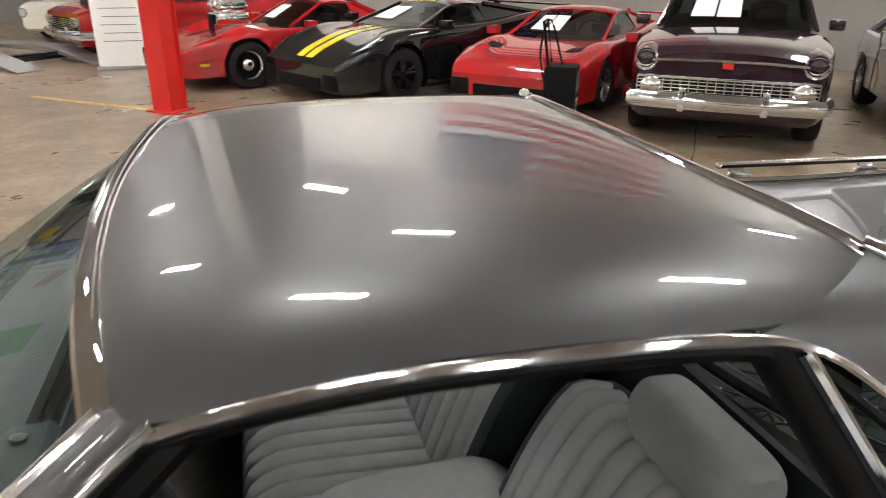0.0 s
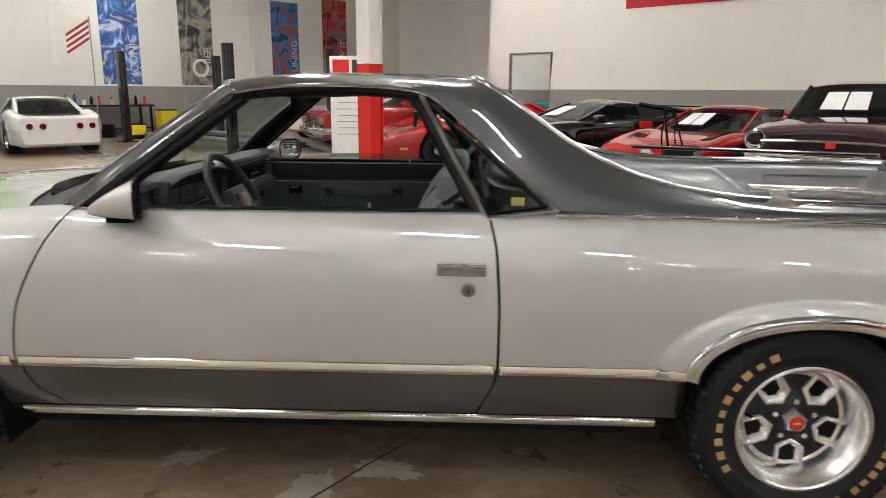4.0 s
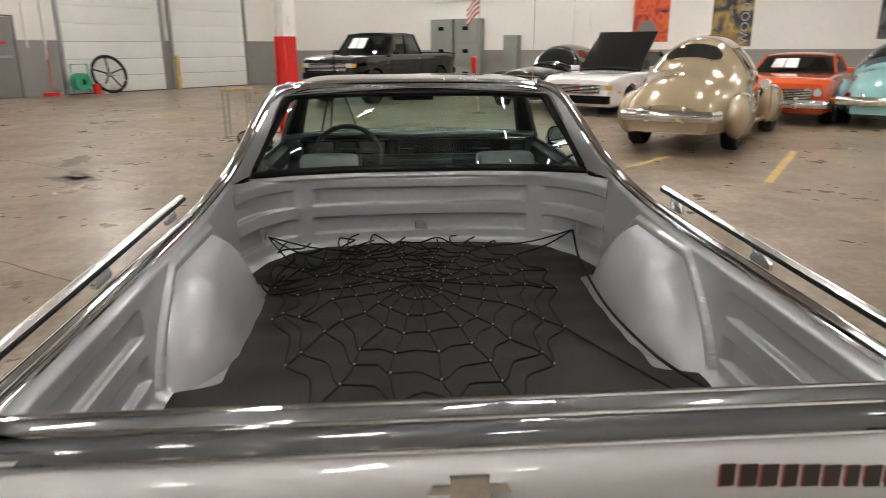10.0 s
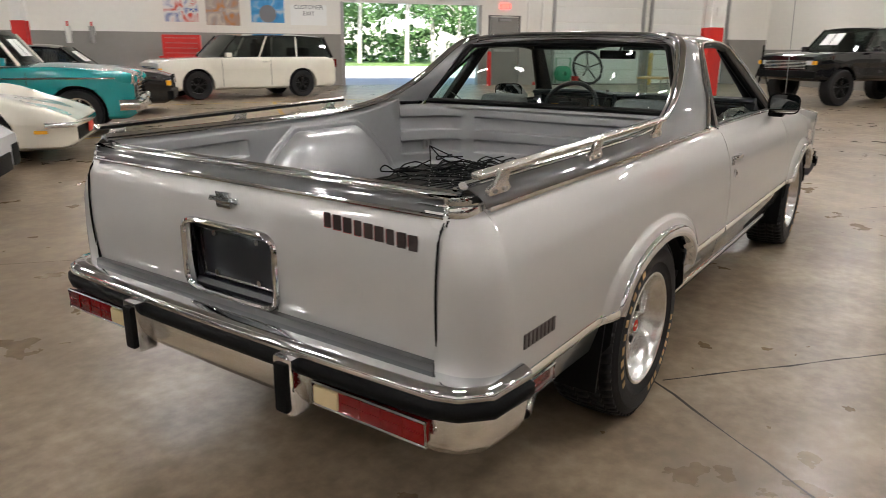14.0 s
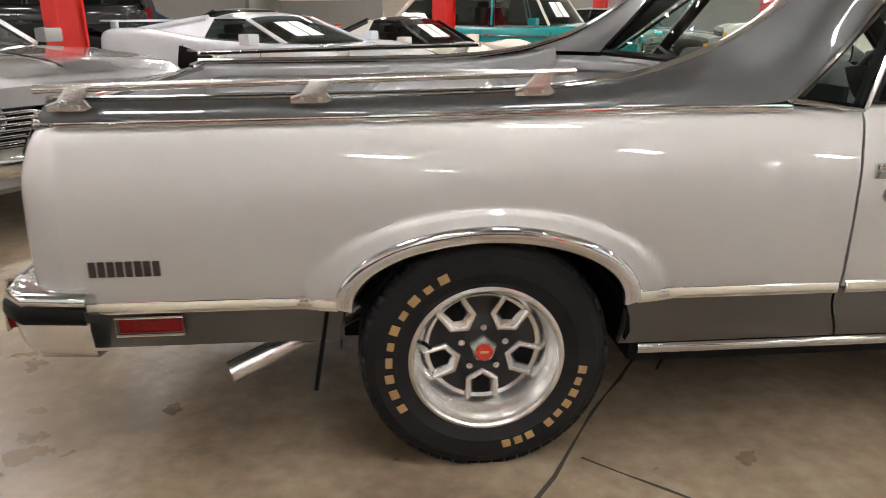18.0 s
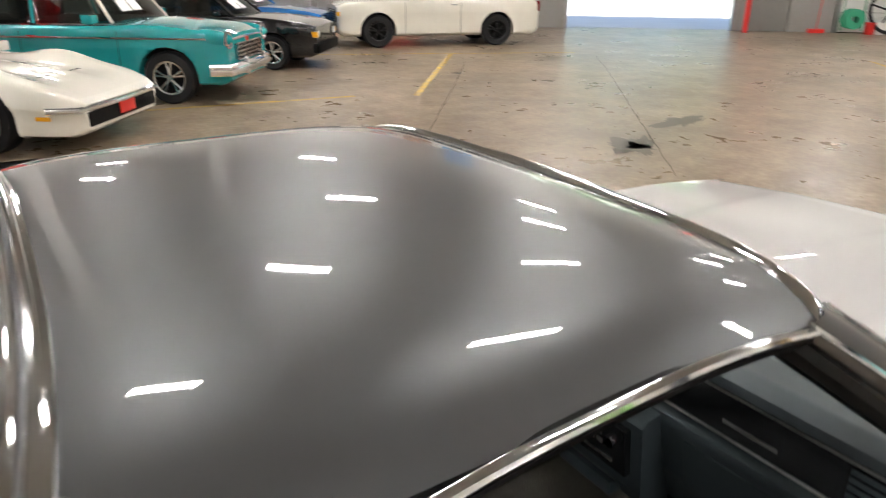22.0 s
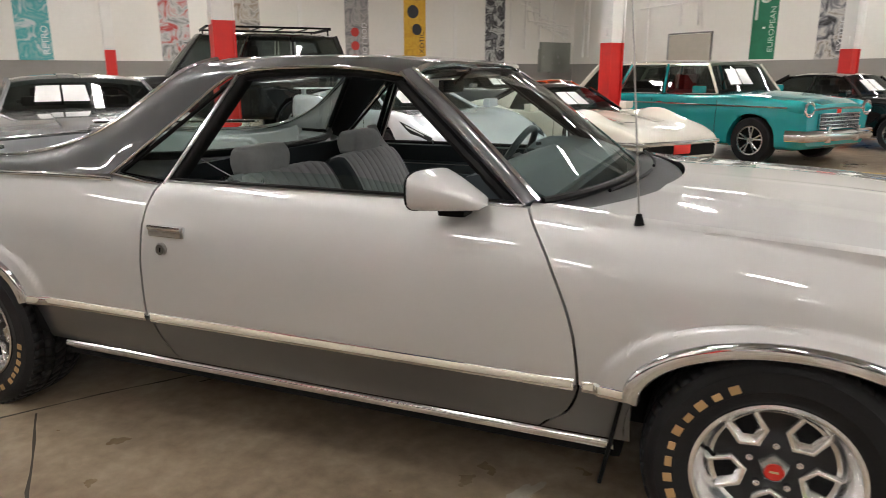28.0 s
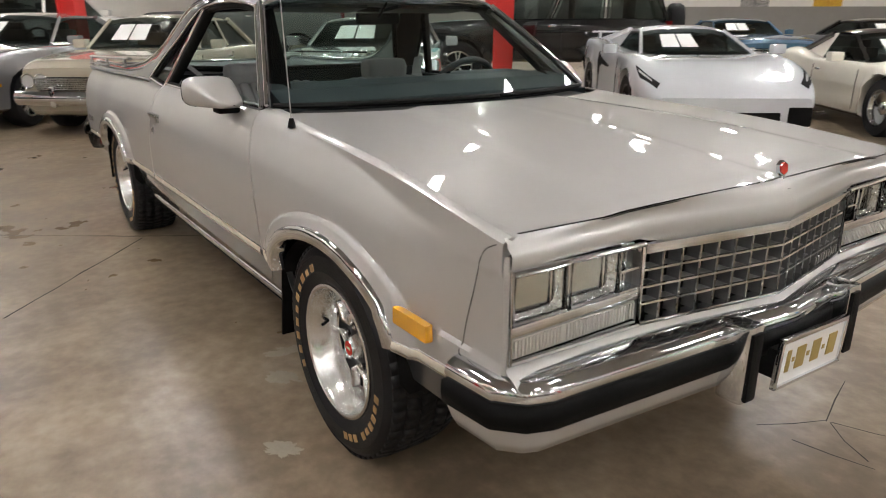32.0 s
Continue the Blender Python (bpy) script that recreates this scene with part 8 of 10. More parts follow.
SHELL40 = dict(belt=1.12, roof=(-3.05, -1.1), top=((0.80, 0.90), (0.5, 1.0), (-0.4, 1.08), (-1.1, 1.10), (-1.4, 1.46), (-1.6, 1.61), (-2.0, 1.67), (-2.5, 1.62), (-2.85, 1.44), (-3.15, 1.18), (-3.6, 1.07), (-4.0, 0.88), (-4.25, 0.58)),
               wide=((0.80, 0.44), (0.3, 0.58), (-0.8, 0.76), (-1.5, 0.82), (-2.8, 0.82), (-3.6, 0.74), (-4.25, 0.52)), rear=(-2.98, -2.72, 0.66), front=(-1.16, -1.46, 0.72), side=((-1.50, -2.05, 1.18, 1.50), (-2.13, -2.50, 1.18, 1.48)))
SHELL50 = dict(belt=1.12, roof=(-3.4, -1.1), top=((0.85, 0.82), (0.6, 0.97), (-0.3, 1.05), (-1.0, 1.08), (-1.35, 1.44), (-1.55, 1.57), (-2.1, 1.62), (-2.7, 1.58), (-3.15, 1.36), (-3.45, 1.13), (-4.0, 0.98), (-4.30, 0.66)),
               wide=((0.85, 0.62), (0.3, 0.74), (-1.0, 0.85), (-3.0, 0.86), (-3.8, 0.78), (-4.30, 0.60)), rear=(-3.25, -2.95, 0.55), front=(-1.10, -1.42, 0.78), side=((-1.48, -2.05, 1.15, 1.46), (-2.13, -2.75, 1.15, 1.46)))
COUPE36 = dict(shell=SHELL36, fo=0.75, wb=2.95, ro=1.05, half=0.84, top=((0.75, 1.0), (-4.0, 0.9)), low=0.32, wheel_r=0.36, bumper="chrome", tail=None, rim=CHROME, pinch=0.30,
               pods=((-2.98, 0.80, 0.52, 0.66, 0.20, 0.36), (0.0, 0.74, 0.50, 0.70, 0.20, 0.36), (-1.5, 0.72, 0.34, 1.2, 0.14, 0.05)))
COUPE40 = dict(shell=SHELL40, fo=0.80, wb=2.95, ro=1.30, half=0.90, top=((0.80, 0.95), (-4.25, 0.85)), low=0.28, wheel_r=0.35, bumper="chrome", tail="small", rim=CHROME, wall=True, pinch=0.22,
               pods=((-2.95, 0.80, 0.56, 0.72, 0.15, 0.33), (0.05, 0.78, 0.60, 0.74, 0.17, 0.34)))
SEDAN50 = dict(shell=SHELL50, fo=0.85, wb=2.95, ro=1.35, half=0.93, top=((0.85, 0.88), (-4.3, 0.82)), low=0.26, wheel_r=0.36, bumper="chrome", wall=True, rim=CHROME, tail="small", pinch=0.10,
               pods=((-2.95, 0.82, 0.60, 0.75, 0.13, 0.32), (0.05, 0.80, 0.62, 0.78, 0.16, 0.33)))

# along the flag wall
vehicle("red_sports_car", "red low sports car with chrome blower through the hood", 1.90, -10.2, 22, P_RED, **C3, bumper=None, rim=CHROME, lamps="none")
vehicle("black_sports_car", "black mid-engined sports car with yellow stripes", 0.10, -8.75, 27, P_BLACK, **C8, stripe=P_YELLOW, rim=RIMDARK, spoiler=True)
vehicle("red_wedge_car", "red low wedge sports car with rear wing", -2.02, -7.40, 43, P_RED, **MIDENGINE, lamps="none")
vehicle("maroon_sedan", "dark maroon fifties sedan with chrome grille", -3.28, -5.33, 52, P_MAROON, **{**WAGON55, "cabin": (-0.80, -1.15, -2.35, -3.0), "roof_z": 1.52, "half": 0.96, "trim_line": None, "side_split": 2, "lamps": "hooded", "grille": "full", "crown": 0.07}, rim=CHROME)
vehicle("silver_coupe", "silver modern coupe beside the maroon sedan", -5.45, -3.85, 54, P_SILVER, **{**COMPACT, "half": 0.92, "roof_z": 1.30}, lamps="block", grille="mouth")
vehicle("red_convertible", "red car parked behind the blown sports car", 4.0, -14.3, 30, P_RED, **{**MUSCLE, "roof_z": 1.30})
vehicle("cream_convertible", "cream convertible in the wall recess", 5.2, -17.2, 60, P_CREAM, **{**COMPACT, "cabin": ()}, lamps="round")
# along the banner wall
vehicle("white_sports_car", "white low sports car seen from behind, round red tail lamps", 11.85, -13.9, -47, P_WHITE, **C3, rim=CHROME, tail="four", lamps="none", sheet=False)
vehicle("pale_teal_coupe", "pale teal forties coupe with dark roof and chrome bumper", 13.65, -11.85, -42, P_SEA, **{**COUPE40, "roof_mat": P_NAVY})
vehicle("orange_sedan", "orange-red early sixties sedan with chrome grille", 12.35, -8.15, 141, P_ORANGE, **{**MUSCLE, "roof_z": 1.40, "half": 0.98}, wall=True)
vehicle("tan_coupe", "tan metallic thirties coupe with chrome bumper", 11.1, -6.35, -38, P_TAN, **COUPE36)
vehicle("white_muscle_sedan", "white muscle sedan with raised black hood", 14.6, -4.7, 138, P_WHITE, **{**MUSCLE, "roof_z": 1.46, "roof_mat": P_BLACK, "bumper": "dark", "lamps": "block"})
vehicle("black_sedan", "black fifties sedan with chrome grille and whitewall tyres", 16.55, -3.55, 139, P_BLACK, **SEDAN50, lamps="round", grille="crate")
vehicle("black_pickup", "lifted black crew-cab pickup with black wheels", 18.95, 1.35, 148, P_BLACK, **PICKUP)
# towards the doors and the back wall
vehicle("white_family_car", "white boxy family car with black roof and wheels", 9.45, 15.2, 163, P_CREAM, **FLEX)
vehicle("pale_sports_car", "pale ice-coloured mid-engined sports car", -0.45, 5.75, -37, P_ICE, **C8, rim=RIMDARK, spoiler=True)
vehicle("white_open_sports_car", "white late-sixties sports car with black roof and red plate", 1.47, 7.72, -37, P_CREAM, **{**C3, "roof_mat": P_BLACK, "roof_z": 1.19}, bumper="slim", rim=CHROME, lamps="none")
vehicle("teal_wagon", "teal and white fifties wagon with chrome bumpers", 3.72, 9.75, -37, P_TEAL, **{**WAGON55, "roof_mat": P_CREAM, "lamps": "hooded", "grille": "crate", "crown": 0.06}, rim=ALLOY)
vehicle("black_hatch_coupe", "black eighties coupe with square amber lamps", 6.1, 12.35, -38, P_BLACK, **{**COMPACT, "lamps": "block", "bumper": "dark"})
vehicle("blue_coupe", "blue coupe with black hood behind the wagon", 7.6, 15.6, -38, P_BLUE, **{**COMPACT, "roof_z": 1.28}, lamps="round")
vehicle("black_offroader", "black off-road wagon with roof rack and spare wheel", -7.1, 7.1, -135, P_BLACK, **SUV)
vehicle("slate_convertible", "slate blue sedan with tan seats behind the sports car", -4.6, 13.6, -37, P_SLATE, **MUSCLE, seat_mat=TAN_SEAT)
vehicle("grey_muscle_car", "grey muscle car with black roof", -2.0, 15.4, -37, P_GREY, **{**MUSCLE, "roof_mat": P_BLACK})
vehicle("orange_coupe", "orange-red coupe near the electrical panels", -1.6, 20.5, -37, P_ORANGE, **{**MIDENGINE, "spoiler": False}, lamps="none")
vehicle("striped_muscle_car", "silver late-sixties muscle car with black hood stripes", -2.75, 2.36, -36, P_SILVER, **MUSCLE, stripe=P_GREY, stripe_wide=True, wide_tyre=0.26)
vehicle("beige_sedan", "beige boxy seventies sedan with quad lamps", -4.9, 0.1, -38, P_BEIGE, **{**COMPACT, "lamps": "quad", "bumper": "chrome"}, grille="wide", seat_mat=TAN_SEAT)
vehicle("grey_old_pickup", "grey lifted sixties pickup with cream cab roof", -15.3, 3.98, -130, P_GREY, **{**PICKUP, "low": 0.66, "wheel_r": 0.46, "roof_z": 2.25, "top": ((0.95, 1.40), (0.7, 1.48), (-0.7, 1.52), (-3.0, 1.52), (-5.1, 1.52)), "roof_mat": P_CREAM, "rim": CHROME, "bumper": "chrome", "lamps": "round", "half": 0.96, "wb": 3.2})
vehicle("white_pickup", "white pickup parked behind the beige sedan", -12.6, 0.9, 142, P_WHITE, **{**PICKUP, "low": 0.45, "wheel_r": 0.39, "roof_z": 1.85})
vehicle("teal_old_truck", "teal old truck in the next room beyond the doorway", -1.9, -18.2, 60, P_TEAL, **{**PICKUP, "low": 0.40, "wheel_r": 0.37, "roof_z": 1.80, "top": ((0.95, 1.0), (0.7, 1.1), (-0.7, 1.15), (-3.0, 1.15), (-5.1, 1.15)), "lamps": "round", "rim": CHROME, "half": 0.9})

vehicle("grey_sedan", "silver-grey seventies sedan with amber marker lamps", -6.2, -1.6, -38, P_SILVER, **{**MUSCLE, "roof_z": 1.40, "lamps": "quad"})
# fittings of single cars
car = bpy.data.objects["black_offroader"]
rack = part("roof_rack", tube([(x, y, 2.15) for x, y in ((-1.3, -0.68), (-1.3, 0.68), (-3.5, 0.68), (-3.5, -0.68))], 0.02, 6, closed=True), BLACK, car, "black tube roof rack")
for k in range(6):
    part("rack_bar", cyl((-1.3 - 0.44 * k, -0.68, 2.13), (-1.3 - 0.44 * k, 0.68, 2.13), 0.012, 6), BLACK, rack)
for x in (-1.35, -3.45):
    for y in (-0.66, 0.66):
        part("rack_foot", cyl((x, y, 2.02), (x, y, 2.14), 0.015, 6), BLACK, rack)
spare = part("spare_wheel", spin([(0.05, 0.0), (0.25, 0.02), (0.26, 0.12), (0.42, 0.13), (0.45, 0.08), (0.45, -0.08), (0.42, -0.13), (0.05, -0.12)], 32, m=pose(-4.05, 0.1, 1.15, 0, 0, 90)), TYRE, car, "spare wheel on the tailgate")
part("spare_hub", spin([(0.0, 0.05), (0.22, 0.06), (0.25, 0.115), (0.262, 0.125)], 24, m=pose(-4.05, 0.1, 1.15, 0, 0, 90)), RIMDARK, spare)
car = bpy.data.objects["red_sports_car"]
blower = part("blower", box(-0.35, 0.15, -0.17, 0.17, 0.84, 1.00, 0.03), CHROME, car, "chrome blower through the hood")
part("blower_scoop", prism([(-0.35, 1.08), (-0.30, 1.20), (0.10, 1.20), (0.16, 1.10), (0.10, 1.02), (-0.30, 1.02)], -0.15, 0.15, "y", 0.02), CHROME, blower)
for x in (-0.22, 0.02):
    part("carburettor", box(x - 0.07, x + 0.07, -0.10, 0.10, 0.99, 1.04, 0.01), ALLOY, blower)
part("blower_belt", box(0.15, 0.20, -0.06, 0.06, 0.70, 0.98, 0.02), BLACK, blower)
car = bpy.data.objects["white_muscle_sedan"]
part("raised_hood", box(-1.35, 0.0, -0.78, 0.78, -0.02, 0.02, 0.012, m=Matrix.Translation((-0.80, 0, 1.02)) @ pose(0, 0, 0, 0, 40, 0)), P_BLACK, car, "raised black hood")


# ---- hall fittings ----
def on_wall(name, label, category, wall_name, at, z, w, h, thick, material, kind="", group=""):
    """A flat fitting on a wall: at = place along the wall, z = bottom."""
    M = {"doors": ROOM @ pose(at, V1, 0, 0, 0, 180), "back": ROOM @ pose(U0, at, 0, 0, 0, -90), "banners": ROOM @ pose(U1, at, 0, 0, 0, 90), "flag": ROOM @ pose(at, V0, 0, 0, 0, 0)}[wall_name]
    t = thing(name, M, label, category, group, kind)
    part("panel", box(-w / 2, w / 2, 0.004, thick, z, z + h), material, t, smooth=False)
    return t


def poster(colors, name):
    """A printed banner cloth: patches of the given colours in soft uneven shapes."""
    m = bpy.data.materials.new(name)
    m.use_nodes = True
    nt = m.node_tree
    b = nt.nodes["Principled BSDF"]
    b.inputs["Roughness"].default_value = 0.55
    tc, mp = nt.nodes.new("ShaderNodeTexCoord"), nt.nodes.new("ShaderNodeMapping")
    n = nt.nodes.new("ShaderNodeTexNoise")
    n.inputs["Scale"].default_value, n.inputs["Detail"].default_value, n.inputs["Distortion"].default_value = 1.7, 5, 1.4
    ramp = nt.nodes.new("ShaderNodeValToRGB")
    ramp.color_ramp.interpolation = "LINEAR"
    while len(ramp.color_ramp.elements) < len(colors):
        ramp.color_ramp.elements.new(0.5)
    for k, c in enumerate(colors):
        ramp.color_ramp.elements[k].position = 0.34 + 0.32 * k / (len(colors) - 1)
        ramp.color_ramp.elements[k].color = (*c, 1)
    nt.links.new(tc.outputs["Object"], mp.inputs[0])
    nt.links.new(mp.outputs[0], n.inputs["Vector"])
    nt.links.new(n.outputs[0], ramp.inputs[0])
    nt.links.new(ramp.outputs[0], b.inputs["Base Color"])
    return m


def banner(wall_name, at, z, h, colors, label, word="", ink=(0.7, 0.7, 0.7), w=1.15, shapes=()):
    t = on_wall("wall_banner", label, "banner", wall_name, at, z, w, h, 0.02, poster(colors, "banner_print"), group="wall banners")
    if word:
        bm = text_bm(word, 0.34, 0.002, 1.0)
        bm.transform(Matrix.Translation((-w / 2 + 0.20, 0.0255, z + 0.12 + 0.125 * len(word))) @ pose(0, 0, 0, 90, 0, 180) @ pose(0, 0, 0, 0, 0, 90))
        part("banner_word", bm, mat("banner_ink", ink, 0.6), t, smooth=False)
    for kind_, sx, sz, r, col in shapes:
        mm = mat("banner_shape", col, 0.5)
        if kind_ == "disc":
            part("printed_disc", cyl((sx, 0.02, z + sz), (sx, 0.024, z + sz), r, 24), mm, t)
        elif kind_ == "ring":
            part("printed_ring", tube([(sx + r * math.cos(a), 0.024, z + sz + r * math.sin(a)) for a in xs_even(0, 2 * math.pi, 28)[:-1]], 0.05, 6, closed=True, flat=1.0), mm, t)
        else:
            part("printed_block", box(sx - r, sx + r, 0.02, 0.024, z + sz - r * 0.6, z + sz + r * 0.6), mm, t)
    part("banner_rod", cyl((-w / 2 - 0.03, 0.02, z + h), (w / 2 + 0.03, 0.02, z + h), 0.015, 8), STEEL, t)
    return t


K, Wh, R_, Bl, Gy = (0.02, 0.02, 0.022), (0.75, 0.74, 0.7), (0.5, 0.03, 0.02), (0.02, 0.09, 0.40), (0.18, 0.18, 0.19)
banner("banners", 7.05, 1.68, 2.75, (R_, (0.6, 0.12, 0.02), (0.5, 0.05, 0.02), K), "tall red hot-rod banner", "", shapes=(("disc", 0.1, 0.35, 0.30, Gy),))
banner("banners", 4.60, 1.53, 2.9, (K, (0.05, 0.05, 0.06), (0.28, 0.18, 0.06), (0.45, 0.33, 0.08)), "dark banner with wood-bodied car print", "WOODY", (0.35, 0.35, 0.35))
banner("banners", 0.30, 1.70, 2.7, (K, (0.03, 0.03, 0.035), Gy), "black banner with a round grey print", "", shapes=(("ring", 0.0, 0.9, 0.28, Wh),))
banner("banners", -2.25, 1.53, 2.8, ((0.10, 0.42, 0.02), (0.25, 0.6, 0.05), (0.03, 0.12, 0.02)), "bright green banner with a black band", "", shapes=(("block", 0, 0.1, 0.5, K),))
banner("banners", -6.45, 1.50, 2.75, ((0.62, 0.65, 0.70), (0.06, 0.20, 0.55), (0.02, 0.05, 0.20), (0.7, 0.7, 0.7)), "blue and white banner reading ICONIC", "ICONIC", (0.55, 0.62, 0.72))
banner("banners", -8.90, 1.50, 2.7, (K, (0.10, 0.10, 0.09), (0.35, 0.33, 0.27), (0.12, 0.1, 0.05)), "dark banner with an engine-bay print", "CHIEF", (0.6, 0.58, 0.5), shapes=(("ring", -0.1, 0.55, 0.25, Wh),))
banner("banners", -12.35, 1.60, 2.8, (K, (0.03, 0.2, 0.5), (0.3, 0.06, 0.03), Gy), "banner with a blue car print", "TUNING", (0.5, 0.5, 0.5))
banner("banners", -14.6, 1.90, 2.8, (K, R_, Gy, (0.05, 0.05, 0.06)), "black and red engine banner", "REV IT", (0.6, 0.6, 0.6))
banner("back", -4.10, 1.95, 3.0, (K, (0.25, 0.02, 0.01), (0.05, 0.02, 0.02)), "black banner with red glow print", "MOTOR", (0.25, 0.03, 0.02), shapes=(("ring", 0.0, 0.7, 0.26, R_),))
banner("back", -1.10, 1.85, 3.1, ((0.55, 0.6, 0.6), (0.05, 0.35, 0.36), (0.25, 0.45, 0.45)), "teal and white banner with tail-fin print", "RETRO", (0.65, 0.72, 0.72))
banner("back", 3.95, 1.85, 3.1, ((0.45, 0.05, 0.04), (0.5, 0.5, 0.48), (0.1, 0.1, 0.1)), "red and grey race car banner", "MOTOR", (0.5, 0.5, 0.5))
banner("back", 6.85, 1.85, 3.1, ((0.25, 0.18, 0.12), (0.5, 0.47, 0.42), (0.08, 0.07, 0.06)), "brown banner reading SPEED on the wall", "SPEED", (0.6, 0.58, 0.52))
banner("back", 11.85, 1.85, 3.1, (Gy, (0.38, 0.36, 0.34), (0.12, 0.12, 0.12)), "grey banner with red tail lamps", "HOT ROD", (0.6, 0.6, 0.6), shapes=(("disc", 0.1, 0.75, 0.20, R_), ("disc", 0.1, 1.35, 0.20, R_)))
banner("back", 14.80, 1.85, 3.1, ((0.62, 0.33, 0.02), (0.7, 0.42, 0.03), (0.55, 0.28, 0.02)), "orange banner with black dials reading EXOTIC", "EXOTIC", (0.05, 0.04, 0.02), shapes=(("disc", 0.1, 2.35, 0.30, K), ("disc", -0.1, 1.55, 0.26, K)))
banner("back", 19.3, 1.87, 3.1, (Gy, K, (0.5, 0.5, 0.48), (0.1, 0.09, 0.08)), "grey banner with a chrome engine print")
banner("doors", -15.55, 1.90, 2.95, ((0.01, 0.16, 0.08), (0.012, 0.19, 0.10)), "green banner with round white badge reading EUROPEAN", "EUROPEAN", (0.5, 0.6, 0.52), shapes=(("ring", 0.0, 2.4, 0.24, Wh), ("block", 0.0, 1.2, 0.06, Wh)))
banner("doors", -12.68, 1.85, 2.98, (K, Gy, (0.55, 0.52, 0.48), (0.12, 0.08, 0.05)), "dark street-scene banner reading EXOTIC", "EXOTIC", (0.6, 0.6, 0.6))
banner("doors", -3.3, 2.2, 2.7, ((0.55, 0.06, 0.03), (0.7, 0.7, 0.68), (0.05, 0.1, 0.35)), "chequered racing banner reading SPEED", "SPEED", (0.65, 0.65, 0.62))
banner("doors", -1.9, 2.1, 2.7, ((0.5, 0.2, 0.05), (0.35, 0.3, 0.28), (0.6, 0.5, 0.4)), "banner with an orange car print")
banner("doors", -0.35, 2.22, 2.7, ((0.03, 0.20, 0.48), (0.05, 0.3, 0.6), (0.4, 0.5, 0.6)), "blue banner with a car print", "", shapes=(("disc", 0.0, 0.3, 0.3, Gy),))


def exit_sign(wall_name, at, z, arrow):
    t = on_wall("direction_sign", "white wall sign reading CUSTOMER EXIT", "sign", wall_name, at, z, 1.3, 0.85 if arrow else 0.7, 0.02, PLATEWHITE)
    for k, wd in enumerate(("CUSTOMER", "EXIT")):
        bm = text_bm(wd, 0.20, 0.002)
        bm.transform(Matrix.Translation((0, 0.0235, z + 0.62 - 0.22 * k)) @ pose(0, 0, 0, 90, 0, 180))
        part("sign_word", bm, INK, t, smooth=False)
    if arrow:
        bm = prism([(0.5, z + 0.10), (0.5, z + 0.17), (-0.35, z + 0.17), (-0.35, z + 0.24), (-0.55, z + 0.135), (-0.35, z + 0.03), (-0.35, z + 0.10)], 0.021, 0.025, "y")
        part("arrow", bm, REDPAINT, t, smooth=False)
    return t


exit_sign("doors", 1.1, 2.15, False)
exit_sign("back", -5.75, 2.2, True)

# flag high on the flag wall
FZ, FH, FW, FU = 3.25, 2.95, 5.5, 4.57
fl = thing("flag", ROOM @ pose(FU, V0, 0), "large striped flag with white stars hung on wall", "flag")
REDCLOTH, WHITECLOTH, BLUECLOTH = mat("red_cloth", (0.42, 0.02, 0.03), 0.8), mat("white_cloth", (0.75, 0.73, 0.7), 0.8), mat("blue_cloth", (0.02, 0.03, 0.12), 0.8)
for k in range(13):
    z0 = FZ + FH * k / 13
    rows = [[(x, 0.02 + 0.012 * math.sin(x * 2.1), z) for z in (z0, z0 + FH / 13)] for x in xs_even(-FW / 2, FW / 2, 24)]
    part("stripe", grid(rows), REDCLOTH if k % 2 == 0 else WHITECLOTH, fl, smooth=False)
rows = [[(x, 0.028 + 0.012 * math.sin(x * 2.1), z) for z in (FZ + FH * 6 / 13, FZ + FH)] for x in xs_even(FW / 2 - 0.4 * FW, FW / 2, 12)]
canton = part("canton", grid(rows), BLUECLOTH, fl, smooth=False)
bm = bmesh.new()
for i in range(9):
    for j in range(6 if i % 2 == 0 else 5):
        cx = FW / 2 - 0.4 * FW * (j * 2 + (1 if i % 2 == 0 else 2)) / 12
        cz = FZ + FH - FH * 7 / 13 * (i + 1) / 10
        vs = []
        for q in range(10):
            a, r = math.pi / 2 + q * math.pi / 5, 0.065 if q % 2 == 0 else 0.026
            vs.append(bm.verts.new((cx + r * math.cos(a), 0.034 + 0.012 * math.sin(cx * 2.1), cz + r * math.sin(a))))
        bm.faces.new(vs)
tagged(part("stars", bm, WHITECLOTH, fl, smooth=False), kind="stuff")

# doors wall: steel door, sectional doors, opening frame
dr = thing("door_1", ROOM @ pose(8.65, V1, 0, 0, 0, 180), "grey steel exit door with push bar", "door", kind="structure")
GREYDOOR = mat("grey_door_paint", (0.20, 0.19, 0.175), 0.45, vary=0.06)
part("leaf", box(-0.56, 0.56, 0.0, 0.05, 0.02, 2.56, 0.006), GREYDOOR, dr)
part("door_frame", tube([(-0.62, 0.03, 0), (-0.62, 0.03, 2.62), (0.62, 0.03, 2.62), (0.62, 0.03, 0)], 0.05, 4), GREYDOOR, dr)
part("push_bar", box(-0.42, 0.42, 0.06, 0.11, 1.28, 1.36, 0.01), STEEL, dr)
part("notice", box(-0.3, 0.3, 0.051, 0.054, 1.72, 1.80), REDPAINT, dr)
part("closer", box(-0.25, 0.25, 0.05, 0.10, 2.42, 2.50, 0.01), STEEL, dr)
SECT = mat("white_sectional_door", (0.74, 0.73, 0.69), 0.5, vary=0.04, vary_scale=1.0)
